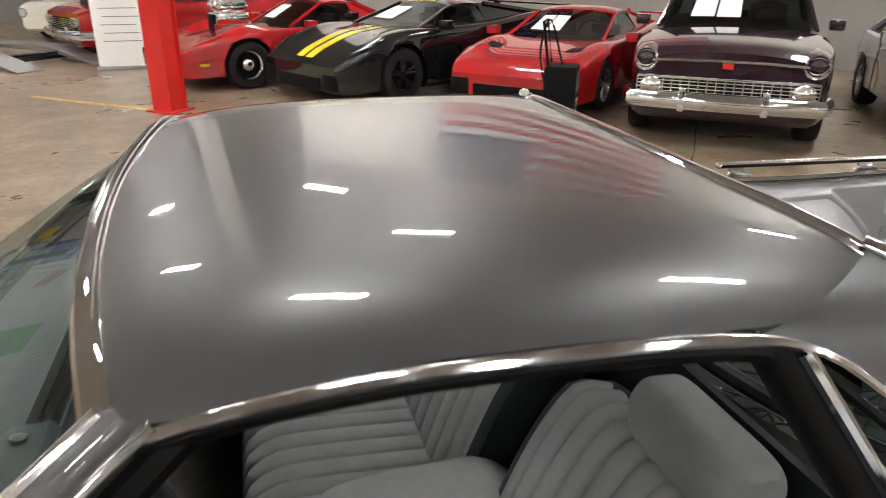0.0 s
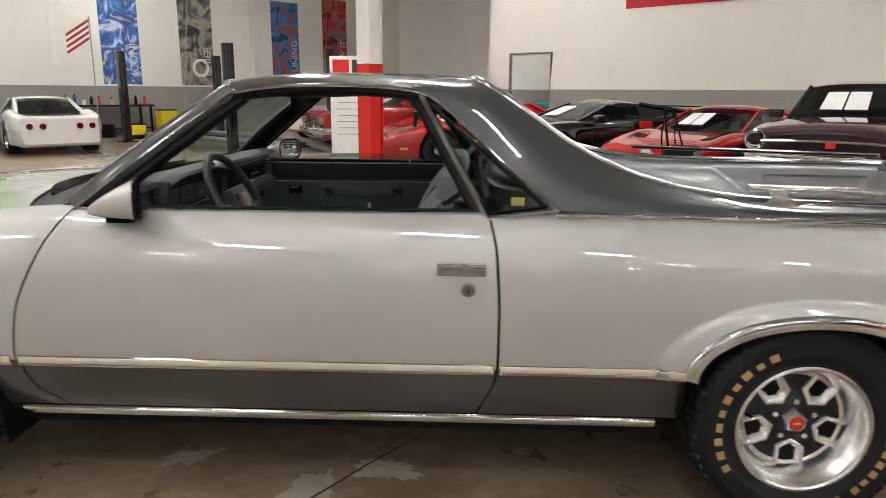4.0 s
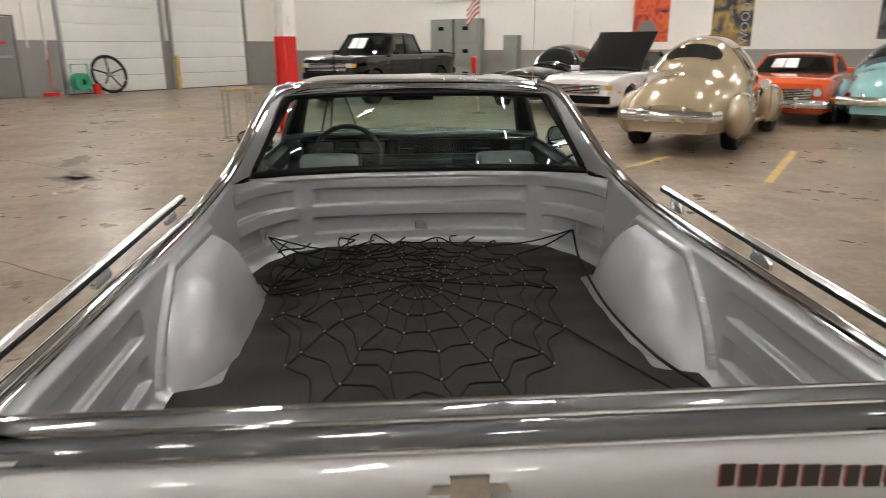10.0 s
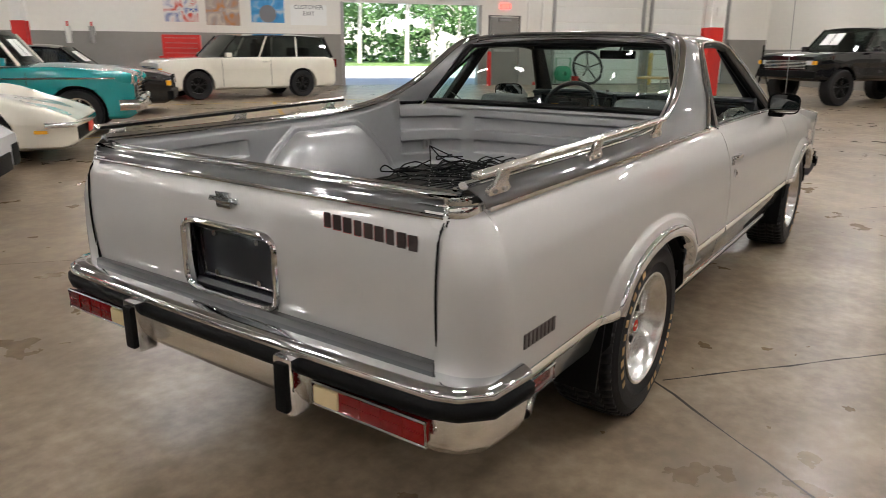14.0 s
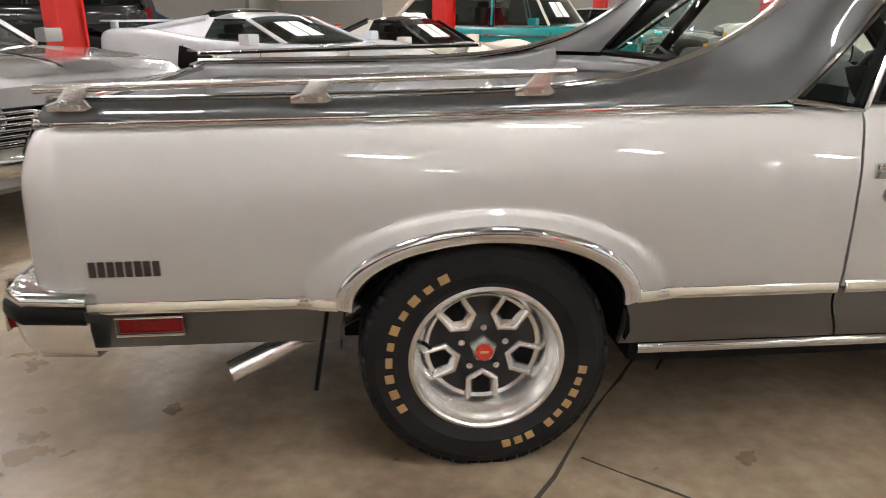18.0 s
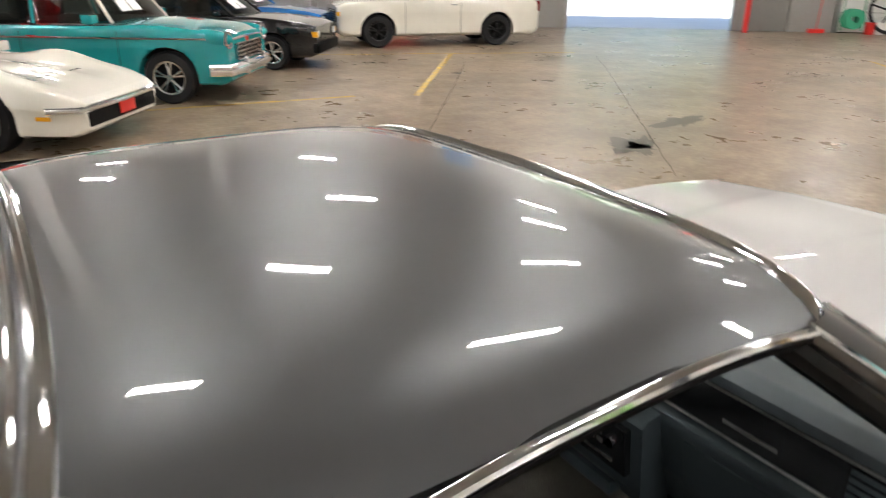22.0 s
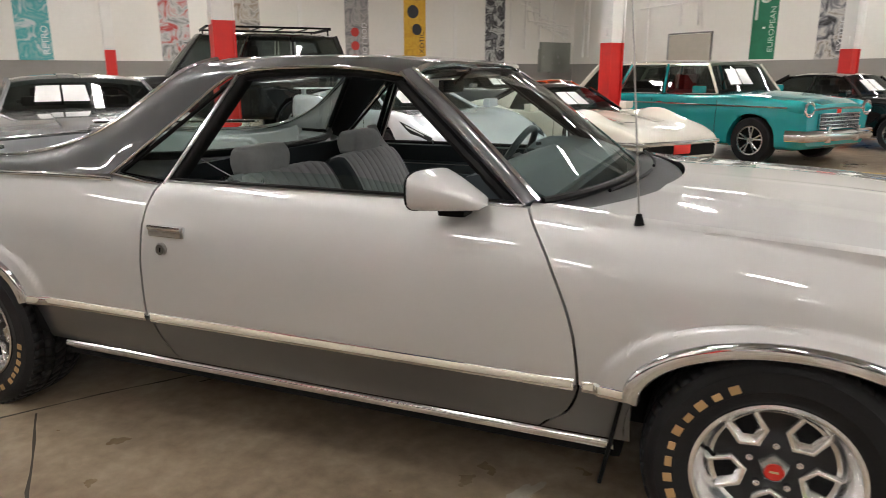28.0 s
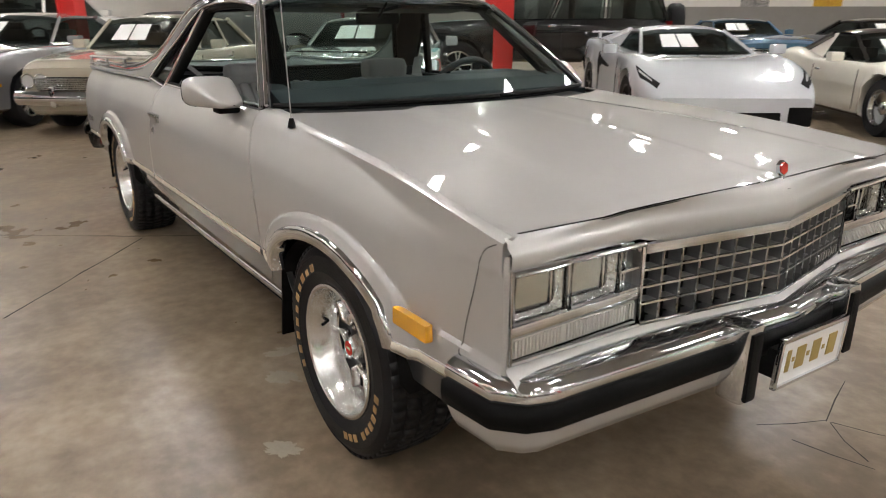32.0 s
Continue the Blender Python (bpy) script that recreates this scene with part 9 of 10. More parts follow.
for at, w, nm in ((12.68, 3.95, "door_2"), (16.8, 3.6, "door_3")):
    g = thing(nm, ROOM @ pose(at, V1, 0, 0, 0, 180), "white sectional overhead door, closed", "door", kind="structure")
    for k in range(8):
        part("section", box(-w / 2, w / 2, 0.0, 0.04, 0.02 + 0.60 * k, 0.605 + 0.60 * k, 0.01), SECT, g)
    for q in (-1, 1):
        part("track", box(q * w / 2 - 0.06, q * w / 2 + 0.06, 0.02, 0.10, 0, 5.0), STEEL, g)
    part("floor_seal", box(-w / 2, w / 2, 0.0, 0.05, 0.0, 0.03), BLACK, g)
og = thing("door_4", ROOM @ pose((OPEN[0] + OPEN[1]) / 2, V1, 0, 0, 0, 180), "open loading door with rolled-up white curtain", "door", kind="structure")
hw = (OPEN[1] - OPEN[0]) / 2
part("jamb", box(-hw - 0.10, -hw + 0.02, -0.28, 0.05, 0, OPEN[3]), STEEL, og)
part("jamb", box(hw - 0.02, hw + 0.10, -0.28, 0.05, 0, OPEN[3]), STEEL, og)
part("raised_section", box(-hw, hw, -0.10, 0.06, OPEN[3] - 0.02, OPEN[3] + 0.55, 0.01), SECT, og)
sd = thing("door_5", ROOM @ pose(-19.3, V1, 0, 0, 0, 180), "beige steel double door", "door", kind="structure")
part("leaf", box(-1.18, 1.18, 0, 0.05, 0.02, 3.02, 0.01), mat("beige_door_paint", (0.45, 0.41, 0.34), 0.5, vary=0.05), sd)
part("door_frame", tube([(-1.24, 0.03, 0), (-1.24, 0.03, 3.08), (1.24, 0.03, 3.08), (1.24, 0.03, 0)], 0.05, 4), STEEL, sd)
fd = thing("door_6", ROOM @ pose(10.0, V0, 0), "grey door frame of the doorway to the next room", "door", kind="structure")
part("door_frame", tube([(-0.66, -0.02, 0), (-0.66, -0.02, 2.34), (0.66, -0.02, 2.34), (0.66, -0.02, 0)], 0.06, 4), GREYDOOR, fd)
sg_ = on_wall("exit_light", "red lit exit sign above the steel door", "sign", "doors", 8.65, 2.88, 0.42, 0.2, 0.06, mat("exit_glow", (0.6, 0.05, 0.05), 0.5, emit=(1.0, 0.08, 0.06), emit_power=1.2))
for u_, c_ in ((7.86, REDPAINT), (14.82, YELLOW)):
    b = thing("bollard", ROOM @ pose(u_, V1 - 0.6, 0), "red painted steel bollard by the door", "bollard", "bollards")
    part("post", cyl((0, 0, 0), (0, 0, 1.25), 0.085, 16), c_, b)
    part("cap", cyl((0, 0, 1.25), (0, 0, 1.29), 0.085, 16, r2=0.04), c_, b)
# wheel leaning on the wall, hose cart, brooms
wl = thing("wagon_wheel", ROOM @ pose(12.1, V1 - 0.45, 0.0), "large dark spoked display wheel leaning on the door", "wheel")
part("rim_ring", tube([(0.62 * math.cos(a), 0.18 * math.sin(a), 0.68 + 0.62 * math.sin(a)) for a in xs_even(0, 2 * math.pi, 40)[:-1]], 0.055, 8, closed=True), TYRE, wl)
for k in range(5):
    a = radians(90 + 72 * k)
    part("spoke", tube([(0, 0, 0.68), (0.6 * math.cos(a), 0.17 * math.sin(a), 0.68 + 0.6 * math.sin(a))], 0.03, 6), RIMDARK, wl)
part("hub", cyl((0, -0.06, 0.68), (0, 0.06, 0.68), 0.09, 16), STEEL, wl)
hc = thing("hose_cart", ROOM @ pose(11.0, V1 - 0.5, 0), "green hose cart with buckets", "cart")
part("frame", tube([(-0.3, 0, 0.1), (-0.3, 0, 1.05), (0.3, 0, 1.05), (0.3, 0, 0.1)], 0.025, 6), mat("green_enamel", (0.02, 0.25, 0.10), 0.4), hc)
part("hose_reel", spin([(0.1, -0.2), (0.3, -0.2), (0.3, -0.17), (0.18, -0.15), (0.18, 0.15), (0.3, 0.17), (0.3, 0.2), (0.1, 0.2)], 20, m=pose(0, 0, 0.45)), mat("green_hose", (0.03, 0.3, 0.16), 0.5), hc)
for q, c_ in ((0.55, REDPAINT), (0.85, WHITEPAINT)):
    bk = thing("bucket", ROOM @ pose(11.0 + q, V1 - 0.5, 0), "plastic bucket on the floor by the hose cart", "bucket", "buckets")
    part("pail", cyl((0, 0, 0), (0, 0, 0.36), 0.13, 18, r2=0.16), c_, bk)
    part("bail", tube([(0.16 * math.cos(a), 0, 0.34 + 0.16 * math.sin(a)) for a in xs_even(0, math.pi, 12)], 0.006, 5), STEEL, bk)
bro = thing("broom", ROOM @ pose(10.1, V1 - 0.2, 0, 6, 0, 0), "broom with red head leaning on the wall", "broom")
part("handle", cyl((0, 0, 0.1), (0, 0, 1.7), 0.016, 10), REDPAINT, bro)
part("brush_head", box(-0.25, 0.25, -0.05, 0.05, 0.0, 0.12, 0.01), REDPAINT, bro)
for at in (-6.96, -6.21):
    fx = on_wall("wall_extinguisher", "white safety equipment bracket with hose", "equipment", "doors", at, 1.72, 0.18, 0.22, 0.03, WHITEPAINT, group="safety equipment")
    part("bottle", cyl((0, 0.10, 1.45), (0, 0.10, 2.0), 0.09, 16), WHITEPAINT if at < -6.5 else STEEL, fx)
    part("neck", cyl((0, 0.10, 2.0), (0, 0.10, 2.15), 0.035, 10), REDPAINT, fx)
# red tool chest and clutter by the wall
tcst = thing("tool_chest", ROOM @ pose(-3.3, V1 - 0.6, 0, 0, 0, 180), "red stacked rolling tool chest", "tool chest")
part("lower_cabinet", box(-0.75, 0.75, -0.28, 0.28, 0.12, 1.05, 0.01), REDPAINT, tcst)
part("upper_chest", box(-0.62, 0.62, -0.24, 0.24, 1.05, 1.75, 0.01), REDPAINT, tcst)
for k in range(9):
    z = 0.20 + 0.165 * k
    w = 0.70 if k < 5 else 0.58
    part("drawer", box(-w, w, 0.27 if k < 5 else 0.23, 0.30 if k < 5 else 0.26, z, z + 0.145, 0.006), REDPAINT, tcst)
    part("drawer_pull", box(-w * 0.9, w * 0.9, 0.30 if k < 5 else 0.26, 0.315 if k < 5 else 0.275, z + 0.115, z + 0.13), STEEL, tcst)
for q in (-0.6, 0.6):
    part("caster", cyl((q, -0.03, 0.06), (q, 0.03, 0.06), 0.06, 14), BLACK, tcst)
rngc = random.Random(11)
for k in range(9):
    u_ = -9.4 + 0.55 * k
    hgt = rngc.uniform(0.35, 0.95)
    cb = thing("work_box", ROOM @ pose(u_, V1 - rngc.uniform(0.5, 1.2), 0, 0, 0, rngc.uniform(-20, 20)), "dark storage bin of parts by the wall", "bin", "storage bins")
    part("bin_body", box(-0.22, 0.22, -0.2, 0.2, 0, hgt, 0.02), (BLACK, REDPAINT, STEEL, P_BLUE)[k % 4], cb)
    part("bin_lid", box(-0.23, 0.23, -0.21, 0.21, hgt, hgt + 0.04, 0.01), (STEEL, BLACK)[k % 2], cb)
# electrical cabinets and lockers
CABGREY = mat("cabinet_grey_green", (0.24, 0.25, 0.22), 0.45, vary=0.06)
for wn_, at, z, w, h, lab in (("back", 22.95, 1.45, 1.9, 1.5, "grey electrical cabinet on the wall"), ("back", 25.3 - 0.8, 1.4, 0.9, 1.0, "small grey electrical box"), ("back", -9.2 + 0.4, 1.95, 2.0, 0.9, "grey electrical panel on the wall")):
    c_ = on_wall("electrical_cabinet", lab, "cabinet", wn_, min(at, V1 - 1.2), z, w, h, 0.30, CABGREY, group="electrical cabinets")
    for q in (-0.25, 0.25):
        part("cabinet_door", box(q * w - w * 0.23, q * w + w * 0.23, 0.30, 0.315, z + 0.06, z + h - 0.06, 0.004), CABGREY, c_)
        part("latch", box(q * w + w * 0.16, q * w + w * 0.19, 0.315, 0.335, z + h * 0.45, z + h * 0.55), STEEL, c_)
for at, w, h in ((14.9, 1.0, 2.5), (13.8, 1.05, 2.5)):
    c_ = on_wall("switch_cabinet", "tall grey-green electrical switch cabinet", "cabinet", "banners", at, 0.05, w, h, 0.45, CABGREY, group="switch cabinets")
    for k in range(3):
        part("cabinet_door", box(-w * 0.46, w * 0.46, 0.45, 0.465, 0.10 + 0.8 * k, 0.85 + 0.8 * k, 0.004), CABGREY, c_)
        part("dial_plate", box(-0.12, 0.12, 0.465, 0.48, 0.55 + 0.8 * k, 0.68 + 0.8 * k), BLACK, c_)
c_ = on_wall("switch_box", "grey wall switch box on a post", "cabinet", "banners", 12.0, 0.3, 0.55, 1.65, 0.3, CABGREY)
for at in (15.9, 13.0):
    b = thing("bollard", ROOM @ pose(U1 - 1.1, at, 0), "red painted steel bollard by the cabinets", "bollard", "bollards")
    part("post", cyl((0, 0, 0), (0, 0, 1.2), 0.085, 16), REDPAINT, b)
    part("cap", cyl((0, 0, 1.2), (0, 0, 1.24), 0.085, 16, r2=0.04), REDPAINT, b)
# pipes and conduits on the walls
def conduit(wall_name, pts, r=0.03, label="white painted conduit on the wall"):
    M = {"doors": ROOM @ pose(0, V1 - 0.07, 0), "back": ROOM @ pose(U0 + 0.07, 0, 0, 0, 0, 90), "banners": ROOM @ pose(U1 - 0.07, 0, 0, 0, 0, 90), "flag": ROOM @ pose(0, V0 + 0.07, 0)}[wall_name]
    ob = part("pipe", tube([(a, 0, z) for a, z in pts], r, 8), WHITEPAINT)
    ob.matrix_basis = M
    return tagged(ob, label, "pipe", "wall pipes")


conduit("back", [(-16, 6.2), (V1 - 5, 5.2)], 0.04, "long white pipe along the wall")
for k in range(6):
    conduit("back", [(19.6 + 0.55 * k, 5.4 - 0.3 * k), (21.0 + 0.5 * k, 5.2 - 0.3 * k), (21.3 + 0.45 * k, 4.0 - 0.15 * k), (23.9, 3.8 - 0.2 * k)], 0.045, "bent white pipes near the corner")
for k in range(4):
    conduit("back", [(20.2 + 0.9 * k, 2.6), (20.2 + 0.9 * k, TOP)], 0.05, "upright white pipe near the corner")
for u_ in (-26.6, -26.2, -19.9, -18.9, -15.9, -11.6, -8.3):
    conduit("doors", [(u_, 2.2 if u_ < -26 else 3.4), (u_, TOP)], 0.05, "upright white conduit on the wall")
conduit("doors", [(-22.5, 4.3), (-17.0, 4.45), (-11.0, 4.34), (-5.3, 4.1)], 0.03)
conduit("doors", [(-24.0, 5.6), (-19.0, 5.6), (-18.6, 3.2)], 0.035)
conduit("doors", [(-8.9, 3.2), (-8.9, TOP)], 0.12, "wide white ladder rack on the wall")
for z in (3.3, 3.9, 4.5, 5.1):
    conduit("doors", [(-9.3, z), (-8.3, z)], 0.03, "white steel rung of the wall rack")
conduit("doors", [(8.0 + 1.6, 1.6), (9.6, TOP)], 0.03)
conduit("doors", [(10.2, 1.2), (10.2, TOP)], 0.04)
for k in range(5):
    conduit("banners", [(10.5 + 0.5 * k, TOP - 0.2), (10.8 + 0.5 * k, 3.3 + 0.22 * k), (15.6, 3.2 + 0.25 * k)], 0.035, "bent white pipes above the cabinets")
conduit("banners", [(9.8, 4.0), (2.0, 4.15), (-4.0, 4.4)], 0.03)
conduit("banners", [(9.7, 0.4), (9.7, TOP)], 0.06)
conduit("flag", [(5.0, 3.1), (5.0, 3.2)], 0.02)
# pilasters on the walls
for wn_, ats in (("back", (-14, -7.2, 1.4, 9.2, 17.0)), ("banners", (9.2, 2.2, -4.6, -11.0)), ("doors", (-22.0, -10.4))):
    for at in ats:
        M = {"doors": ROOM @ pose(at, V1, 0, 0, 0, 180), "back": ROOM @ pose(U0, at, 0, 0, 0, -90), "banners": ROOM @ pose(U1, at, 0, 0, 0, 90)}[wn_]
        ob = part("trim", box(-0.10, 0.10, 0.003, 0.035, WAINSCOT + 0.5, TOP), WHITEPAINT, smooth=False)
        ob.matrix_basis = M
        tagged(ob, "narrow white wall pilaster", "trim", kind="structure")
# two-post lift with ramps, bench and wheeled stand
lf = thing("car_lift", ROOM @ pose(*uv(7.2, -14.6), 0, 0, 0, 0), "black four-post drive-on lift standing low", "lift")
for dx in (-2.6, 2.6):
    for dy in (-1.35, 1.35):
        po = part("lift_post", box(dx - 0.09, dx + 0.09, dy - 0.09, dy + 0.09, 0, 2.3, 0.01), P_BLACK, lf)
        part("post_foot", box(dx - 0.2, dx + 0.2, dy - 0.2, dy + 0.2, 0, 0.03), P_BLACK, po)
for dy in (-0.7, 0.7):
    part("runway", box(-2.5, 2.5, dy - 0.24, dy + 0.24, 0.16, 0.24, 0.01), STEEL, lf)
    part("ramp", prism([(-2.5, 0.16), (-2.5, 0.24), (-3.5, 0.02), (-3.5, 0.0)], dy - 0.24, dy + 0.24, "y"), STEEL, lf)
for dx in (-2.6, 2.6):
    part("cross_beam", box(dx - 0.1, dx + 0.1, -1.3, 1.3, 0.06, 0.18, 0.01), P_BLACK, lf)
part("control_box", box(-2.75, -2.55, -1.75, -1.45, 1.2, 1.7, 0.02), P_BLACK, lf)
wb_ = thing("work_bench", ROOM @ pose(U1 - 0.55, -5.3, 0), "dark steel work bench with bottles and boxes under it", "bench")
part("bench_top", box(-0.4, 0.4, -1.6, 1.6, 0.86, 0.92, 0.008), P_BLACK, wb_)
for dy in (-1.5, 1.5):
    for dx in (-0.35, 0.35):
        part("leg", box(dx - 0.03, dx + 0.03, dy - 0.03, dy + 0.03, 0, 0.86), P_BLACK, wb_)
part("shelf", box(-0.36, 0.36, -1.5, 1.5, 0.22, 0.25), P_BLACK, wb_)
rngb = random.Random(3)
for k in range(12):
    bt = thing("bottle", ROOM @ pose(U1 - 0.75 + rngb.uniform(-0.1, 0.3), -6.7 + 0.24 * k, 0.922), "small bottle of car care product on the bench", "bottle", "bench bottles")
    h = rngb.uniform(0.12, 0.26)
    part("bottle_body", cyl((0, 0, 0), (0, 0, h), 0.045, 12), (REDPAINT, BLACK, PLATEWHITE, P_BLUE, YELLOW)[k % 5], bt)
    part("bottle_cap", cyl((0, 0, h), (0, 0, h + 0.05), 0.018, 10), BLACK, bt)
for k, (dv, c_) in enumerate(((-0.9, P_YELLOW), (0.0, BLACK), (0.8, P_BLUE), (-1.9, P_YELLOW))):
    bx_ = thing("storage_box", ROOM @ pose(U1 - 1.05, -5.3 + dv, 0), "coloured storage box beside the bench", "box", "bench boxes")
    part("box_body", box(-0.2, 0.2, -0.25, 0.25, 0, 0.34 + 0.4 * (k == 3), 0.02), c_, bx_)
    part("box_lid", box(-0.21, 0.21, -0.26, 0.26, 0.34 + 0.4 * (k == 3), 0.37 + 0.4 * (k == 3), 0.01), BLACK, bx_)
# roll-up stand sign near the column
st = thing("stand_sign", ROOM @ pose(*uv(3.55, -11.9), 0, 0, 0, 45), "white roll-up sign with red heading", "sign")
part("sheet", box(-0.42, 0.42, -0.006, 0.006, 0.06, 2.05), PAPER, st, smooth=False)
part("stand_base", box(-0.45, 0.45, -0.10, 0.10, 0, 0.06, 0.01), STEEL, st)
for k in range(9):
    part("text_bar", box(-0.30 + 0.03 * (k % 3), 0.30 - 0.04 * (k % 2), 0.006, 0.008, 0.45 + 0.13 * k, 0.465 + 0.13 * k), STEEL, st)
part("heading_block", box(0.02, 0.36, 0.006, 0.009, 1.72, 1.98), REDPAINT, st)
part("chequer_block", box(-0.36, -0.04, 0.006, 0.009, 1.72, 1.98), INK, st)
# small flags on poles
for fx_, fy_ in ((8.6, -11.2), (15.0, -2.0)):
    pf = thing("pole_flag", pose(fx_, fy_, 0, 0, 0, 40), "small striped flag on a thin pole", "flag", "pole flags")
    part("pole", cyl((0, 0, 0), (0, 0, 2.75), 0.012, 8), STEEL, pf)
    for k in range(7):
        part("stripe", grid([[(0.02 + 0.42 * a, 0.03 * math.sin(a * 5), 2.70 - 0.055 * k - 0.30 * a - dz) for dz in (0, 0.055)] for a in xs_even(0, 1, 6)]), REDCLOTH if k % 2 == 0 else WHITECLOTH, pf)
    part("canton", grid([[(0.02 + 0.42 * a, 0.03 * math.sin(a * 5) - 0.004, 2.70 - 0.30 * a - dz) for dz in (0, 0.19)] for a in xs_even(0, 0.42, 4)]), BLUECLOTH, pf)
    part("pole_base", cyl((0, 0, 0), (0, 0, 0.04), 0.16, 18), STEEL, pf)
# wheeled battery charger with its leads by the red wedge car
bc = thing("battery_charger", pose(-1.55, -5.75, 0, 0, 0, 60), "black wheeled battery charger with cable leads on the floor", "charger")
part("case", box(-0.20, 0.20, -0.17, 0.17, 0.10, 0.72, 0.03), BLACK, bc)
part("control_panel", box(-0.17, 0.17, 0.165, 0.180, 0.46, 0.66, 0.006), STEEL, bc, "grey control panel with meters")
for k in range(4):
    part("label_bar", box(-0.12, 0.10 - 0.03 * (k % 2), 0.171, 0.175, 0.20 + 0.05 * k, 0.222 + 0.05 * k), mat("green_label", (0.20, 0.45, 0.05), 0.5) if k % 2 == 0 else PLATEWHITE, bc)
part("push_handle", tube([(-0.18, -0.12, 0.66), (-0.18, -0.20, 1.16), (0.18, -0.20, 1.16), (0.18, -0.12, 0.66)], 0.016, 8), BLACK, bc)
part("charging_lead", tube(path3([(0.0, 0.0, 0.72), (0.10, -0.15, 1.18), (0.16, -0.22, 0.9), (0.22, -0.10, 0.4), (0.30, 0.3, 0.012), (0.7, 0.8, 0.012)], 30), 0.012, 6), BLACK, bc)
for q in (-0.21, 0.21):
    part("wheel", cyl((q - 0.025, -0.10, 0.10), (q + 0.025, -0.10, 0.10), 0.10, 18), BLACK, bc)
part("foot", box(-0.16, 0.16, 0.08, 0.13, 0.0, 0.11, 0.01), BLACK, bc)
# tripod and stool by the far column
tp_ = thing("tripod", pose(11.9, 1.2, 0), "black camera tripod by the column", "tripod")
for k in range(3):
    a = radians(120 * k + 20)
    part("leg", cyl((0.02 * math.cos(a), 0.02 * math.sin(a), 1.1), (0.42 * math.cos(a), 0.42 * math.sin(a), 0), 0.014, 8), BLACK, tp_)
part("centre_post", cyl((0, 0, 0.8), (0, 0, 1.45), 0.016, 8), BLACK, tp_)
tb_ = thing("side_table", pose(11.0, 2.9, 0), "small wooden-topped metal side table", "table")
part("table_top", box(-0.25, 0.25, -0.25, 0.25, 0.82, 0.86, 0.008), mat("light_wood", (0.42, 0.27, 0.12), 0.45, vary=0.15, vary_scale=6), tb_)
for dx in (-0.2, 0.2):
    for dy in (-0.2, 0.2):
        part("leg", cyl((dx, dy, 0), (dx, dy, 0.82), 0.013, 8), STEEL, tb_)

# floor paint lines, cracks, patches and stains
def floor_strip(name, label, a, b, w, material, z=0.004, rag=0.0, kind="structure"):
    a, b = Vector((*a, 0)), Vector((*b, 0))
    d = (b - a)
    n = max(2, int(d.length / 0.12)) if rag else 2
    side_ = Vector((-d.y, d.x, 0)).normalized()
    rr = random.Random(int(a.x * 100 + b.y * 10))
    rows = []
    off = 0.0
    for i in range(n + 1):
        off += rr.uniform(-rag, rag)
        p = a + d * i / n + side_ * off
        ww = w * (1 if not rag else rr.uniform(0.4, 1.2))
        rows.append([(p.x + side_.x * ww / 2, p.y + side_.y * ww / 2, z), (p.x - side_.x * ww / 2, p.y - side_.y * ww / 2, z)])
    bm = grid(rows)
    for f in bm.faces:
        if f.calc_center_median().z > 0:
            f.normal_update()
            if f.normal.z < 0:
                f.normal_flip()
    return tagged(part(name, bm, material, smooth=False), label, "marking", kind=kind)


for a, b in (((4.45, -9.40), (2.85, -8.10)), ((5.65, -4.25), (8.1, -6.0)), ((6.9, -3.0), (7.75, -3.9)), ((10.0, 12.4), (6.4, 7.95)), ((4.4, 14.9), (12.6, 11.2)), ((2.6, 8.75), (5.6, 8.35)), ((16.0, -1.5), (19.0, -4.0)), ((-4.0, 6.0), (-6.2, 7.9)), ((13.5, 3.2), (17.0, 6.8))):
    floor_strip("marking", "worn yellow parking line painted on concrete", a, b, 0.10, YELLOW)
CRACK = mat("crack_dark", (0.045, 0.037, 0.03), 0.8)
for a, b in (((0.75, -0.15), (-1.2, -2.85)), ((0.70, -0.40), (3.4, 3.4)), ((-1.2, -2.85), (-3.4, -5.9)), ((-0.6, 3.0), (1.4, 1.2)), ((-0.6, 3.0), (-3.8, 5.6)), ((0.28, -0.88), (1.2, -1.7)), ((3.4, 3.4), (9.5, 11.0)), ((4.6, -1.2), (9.8, -5.6)), ((6.2, 3.0), (12.5, 10.5))):
    floor_strip("floor_joint", "thin dark joint cracked across the concrete", a, b, 0.012, CRACK, 0.0035, 0.008)
PALE = mat("bare_concrete_patch", (0.36, 0.32, 0.26), 0.7, vary=0.15, vary_scale=8)
DARKSTAIN = mat("oil_stain", (0.06, 0.045, 0.03), 0.35, vary=0.2, vary_scale=6)


def blot(x, y, r, material, seed, stretch=1.0, turn=0.0, z=0.003):
    rr = random.Random(seed)
    bm = bmesh.new()
    n = 60
    drift = 0.8
    vs = []
    for k in range(n):
        a = 2 * math.pi * k / n
        drift = min(1.15, max(0.35, drift + rr.uniform(-0.22, 0.22)))
        q = r * drift
        px, py = q * math.cos(a) * stretch, q * math.sin(a)
        c, s_ = math.cos(radians(turn)), math.sin(radians(turn))
        vs.append(bm.verts.new((x + px * c - py * s_, y + px * s_ + py * c, z)))
    bm.faces.new(vs)
    return tagged(part("floor_patch", bm, material, smooth=False), "pale bare patch where the floor sealer has worn off" if material is PALE else "dark oil stain on the concrete", "stain", kind="structure")


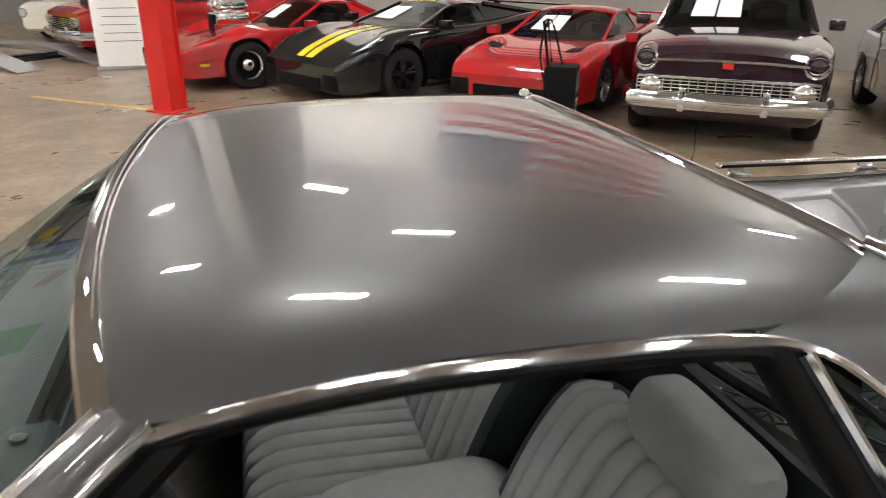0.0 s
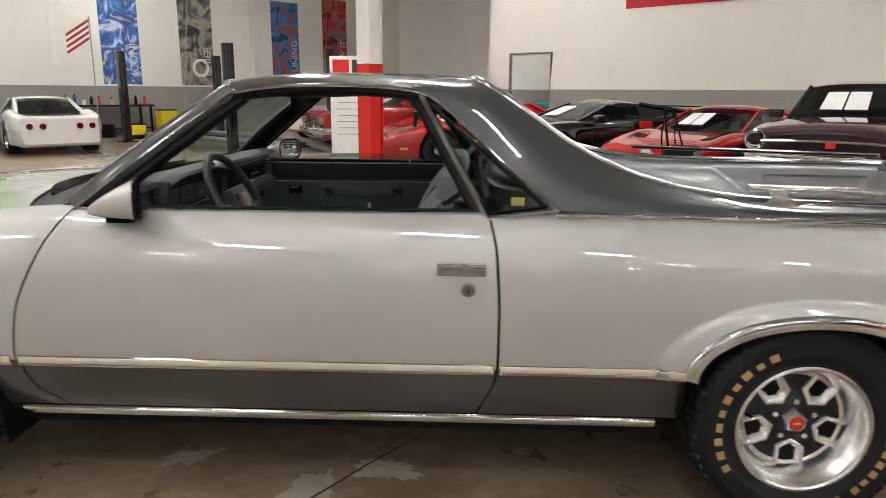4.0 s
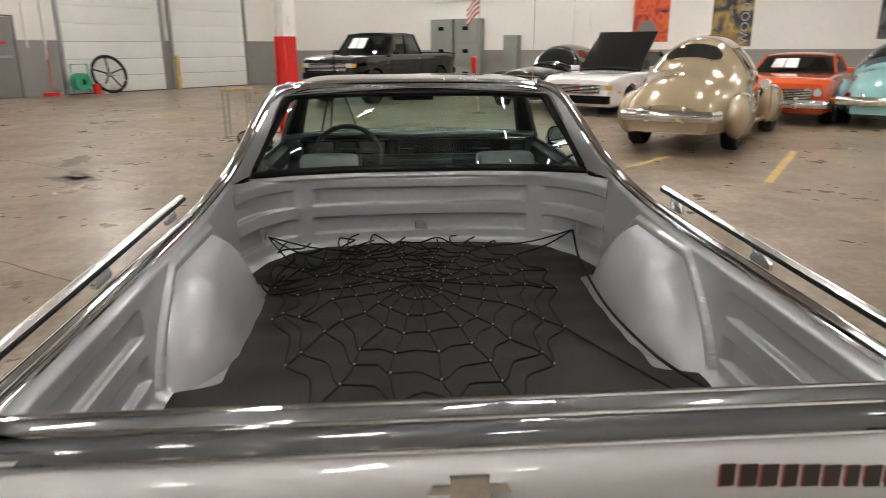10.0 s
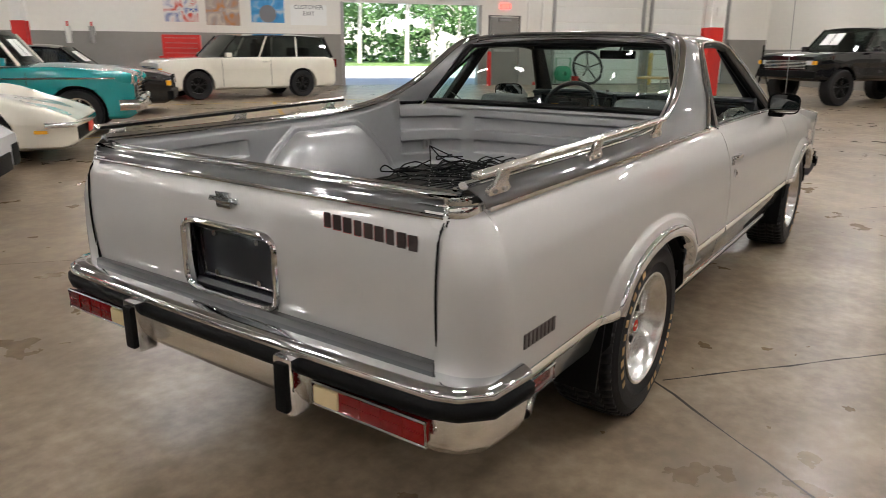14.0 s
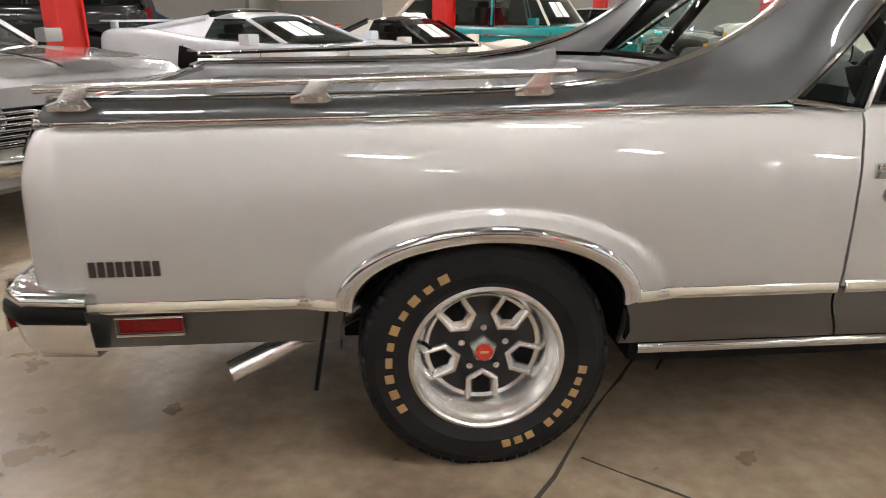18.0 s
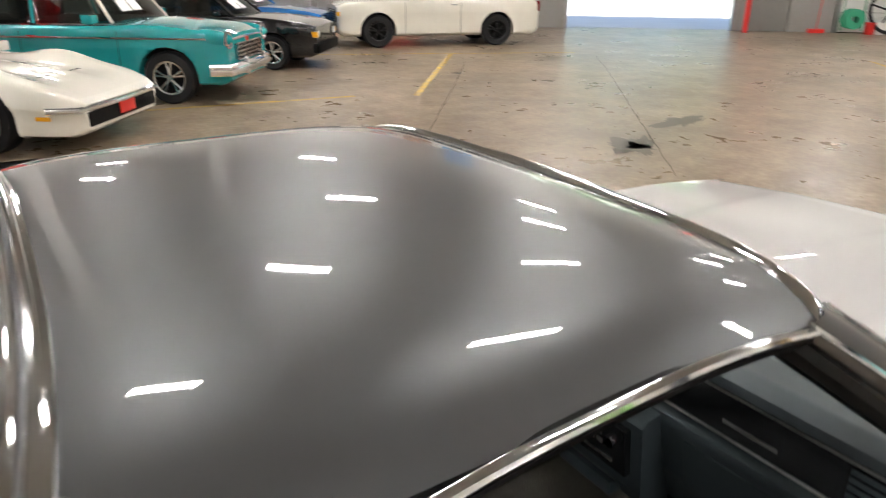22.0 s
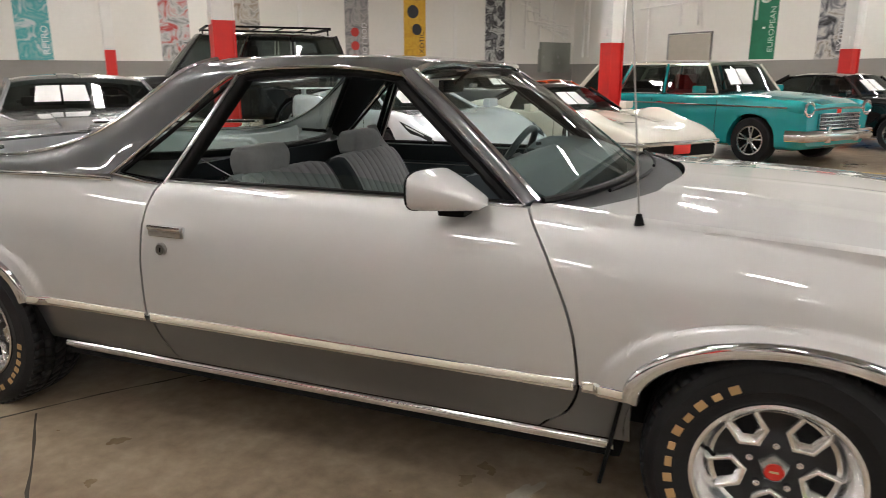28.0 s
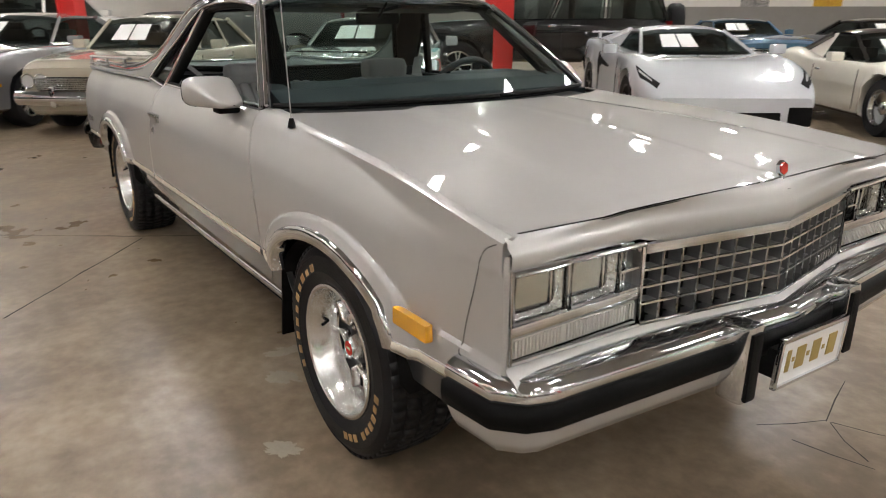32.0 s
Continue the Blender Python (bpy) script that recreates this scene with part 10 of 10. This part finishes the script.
for k, (x, y, r, st_, tu) in enumerate(((2.26, -0.74, 0.055, 2.6, 60), (2.46, -0.86, 0.045, 1.7, 30), (1.32, 0.62, 0.14, 1.5, 20), (1.55, 0.74, 0.12, 1.4, 70), (3.2, -1.35, 0.10, 2.6, 55), (2.9, -1.05, 0.05, 1.5, 40), (0.4, 1.25, 0.09, 1.6, 10), (2.05, 0.55, 0.08, 2.0, 35), (3.45, -1.02, 0.06, 1.4, 0), (-2.05, 0.9, 0.12, 1.3, 45), (7.5, -8.0, 0.5, 2.2, 30), (9.2, -9.5, 0.45, 2.6, 10), (8.1, -10.2, 0.4, 2.0, 60), (6.4, -9.0, 0.35, 2.4, 20))):
    blot(x, y, r, PALE, k + 5, st_, tu)
for k, (x, y, r, st_, tu) in enumerate(((6.75, 3.96, 0.35, 1.6, 40), (8.3, 4.6, 0.30, 2.0, 10), (-2.0, 0.72, 0.07, 1.2, 0), (5.6, 0.4, 0.05, 1.2, 0))):
    blot(x, y, r, DARKSTAIN, k + 60, st_, tu)

# ---- outside the open door ----
GRASS = mat("grass_verge", (0.10, 0.17, 0.04), 0.9, vary=0.4, vary_scale=1.2, bump=0.5, bump_scale=20)
ASPHALT = mat("pale_apron", (0.42, 0.41, 0.39), 0.8, vary=0.08, vary_scale=0.8)
ap = part("pavement", box(-40, 60, V1 + 0.35, V1 + 33, 0.003, 0.006), ASPHALT, smooth=False)
ap.matrix_basis = ROOM.copy()
tagged(ap, "sunlit pale yard outside the open door", "yard", kind="structure")
gr = part("ground", box(-40, 60, V1 + 33, V1 + 70, 0.0, 0.10), GRASS, smooth=False)
gr.matrix_basis = ROOM.copy()
tagged(gr, "grass verge outside", "grass", kind="structure")
LEAF = mat("leaf_green", (0.085, 0.17, 0.055), 0.7, vary=0.45, vary_scale=0.6)
BARK = mat("pale_bark", (0.42, 0.39, 0.34), 0.85, vary=0.3, vary_scale=5, bump=0.4)
rngt = random.Random(21)


def leaf_quads(count, place, size):
    """Loose leaf sprays: count small faces turned at random round the points that place() gives."""
    vs, fs = [], []
    for q in range(count):
        c = place()
        e1_, e2_ = (Vector((rngt.uniform(-1, 1), rngt.uniform(-1, 1), rngt.uniform(-1, 1))).normalized() * size * rngt.uniform(0.6, 1.3) for _ in range(2))
        b0 = len(vs)
        vs += [tuple(c + e1_), tuple(c + e2_), tuple(c - e1_), tuple(c - e2_)]
        fs.append((b0, b0 + 1, b0 + 2, b0 + 3))
    me = bpy.data.meshes.new("crown")
    me.from_pydata(vs, [], fs)
    me.materials.append(LEAF)
    return me


for k in range(12):
    u_, v_ = -13 + 3.1 * k + rngt.uniform(-1, 1), V1 + 36 + rngt.uniform(0, 6)
    tr = thing("tree", ROOM @ pose(u_, v_, 0.08), "tall leafy tree with pale trunk beyond the yard", "tree", "trees outside")
    h = rngt.uniform(10, 14)
    sway = rngt.uniform(-0.6, 0.6)
    stem = path3([(0, 0, -0.1), (sway * 0.3, 0, h * 0.3), (sway, 0, h * 0.6), (sway * 0.8, 0, h * 0.9)], 12)
    rows = []
    for i, p in enumerate(stem):
        r = lerp(0.24, 0.05, i / (len(stem) - 1))
        rows.append([(p[0] + r * math.cos(a), p[1] + r * math.sin(a), p[2]) for a in xs_even(0, 2 * math.pi, 9)[:-1]])
    part("trunk", grid(rows, close_v=True), BARK, tr)
    for q in range(5):
        z = h * rngt.uniform(0.25, 0.7)
        g = rngt.choice((-1, 1))
        part("limb", tube([(sway * z / h, 0, z), (g * rngt.uniform(0.5, 0.9), rngt.uniform(-0.5, 0.5), z + 0.9), (g * rngt.uniform(1.2, 2.2), rngt.uniform(-1, 1), z + 1.5)], 0.06, 6), BARK, tr)
    clumps = []
    for q in range(26):
        z = h * rngt.uniform(0.30, 1.0)
        a, rr_ = rngt.uniform(0, 6.283), 2.9 * math.sqrt(rngt.random()) * (1.15 - 0.7 * abs(z / h - 0.6))
        clumps.append(Vector((rr_ * math.cos(a), 0.8 + rr_ * math.sin(a), z)))
    cr = new("crown", leaf_quads(1500, lambda: rngt.choice(clumps) + Vector((rngt.gauss(0, 0.45), rngt.gauss(0, 0.45), rngt.gauss(0, 0.38))), 0.16))
    cr.parent = tr
clumps = [Vector((rngt.uniform(-42, 58), V1 + rngt.uniform(44, 54), 13 * rngt.random() ** 1.3)) for q in range(620)]
woods = new("woodland", leaf_quads(17000, lambda: rngt.choice(clumps) + Vector((rngt.gauss(0, 0.9), rngt.gauss(0, 0.9), abs(rngt.gauss(0, 0.7)))), 0.36))
woods.matrix_basis = ROOM.copy()
tagged(woods, "dense green woodland behind the yard trees", "woods", kind="stuff")

blot(6.80, 3.98, 0.30, DARKSTAIN, 71, 0.6, 25)

# cracked floor in front of the plate
for a, b in (((3.66, 0.31), (3.80, 0.52)), ((3.80, 0.52), (3.68, 0.85)), ((3.80, 0.52), (4.05, 0.62)), ((3.78, 0.32), (4.00, 0.40)), ((3.80, 0.52), (3.98, 0.40))):
    floor_strip("floor_crack", "ragged dark crack in worn concrete", a, b, 0.005, CRACK, 0.0045, 0.02)
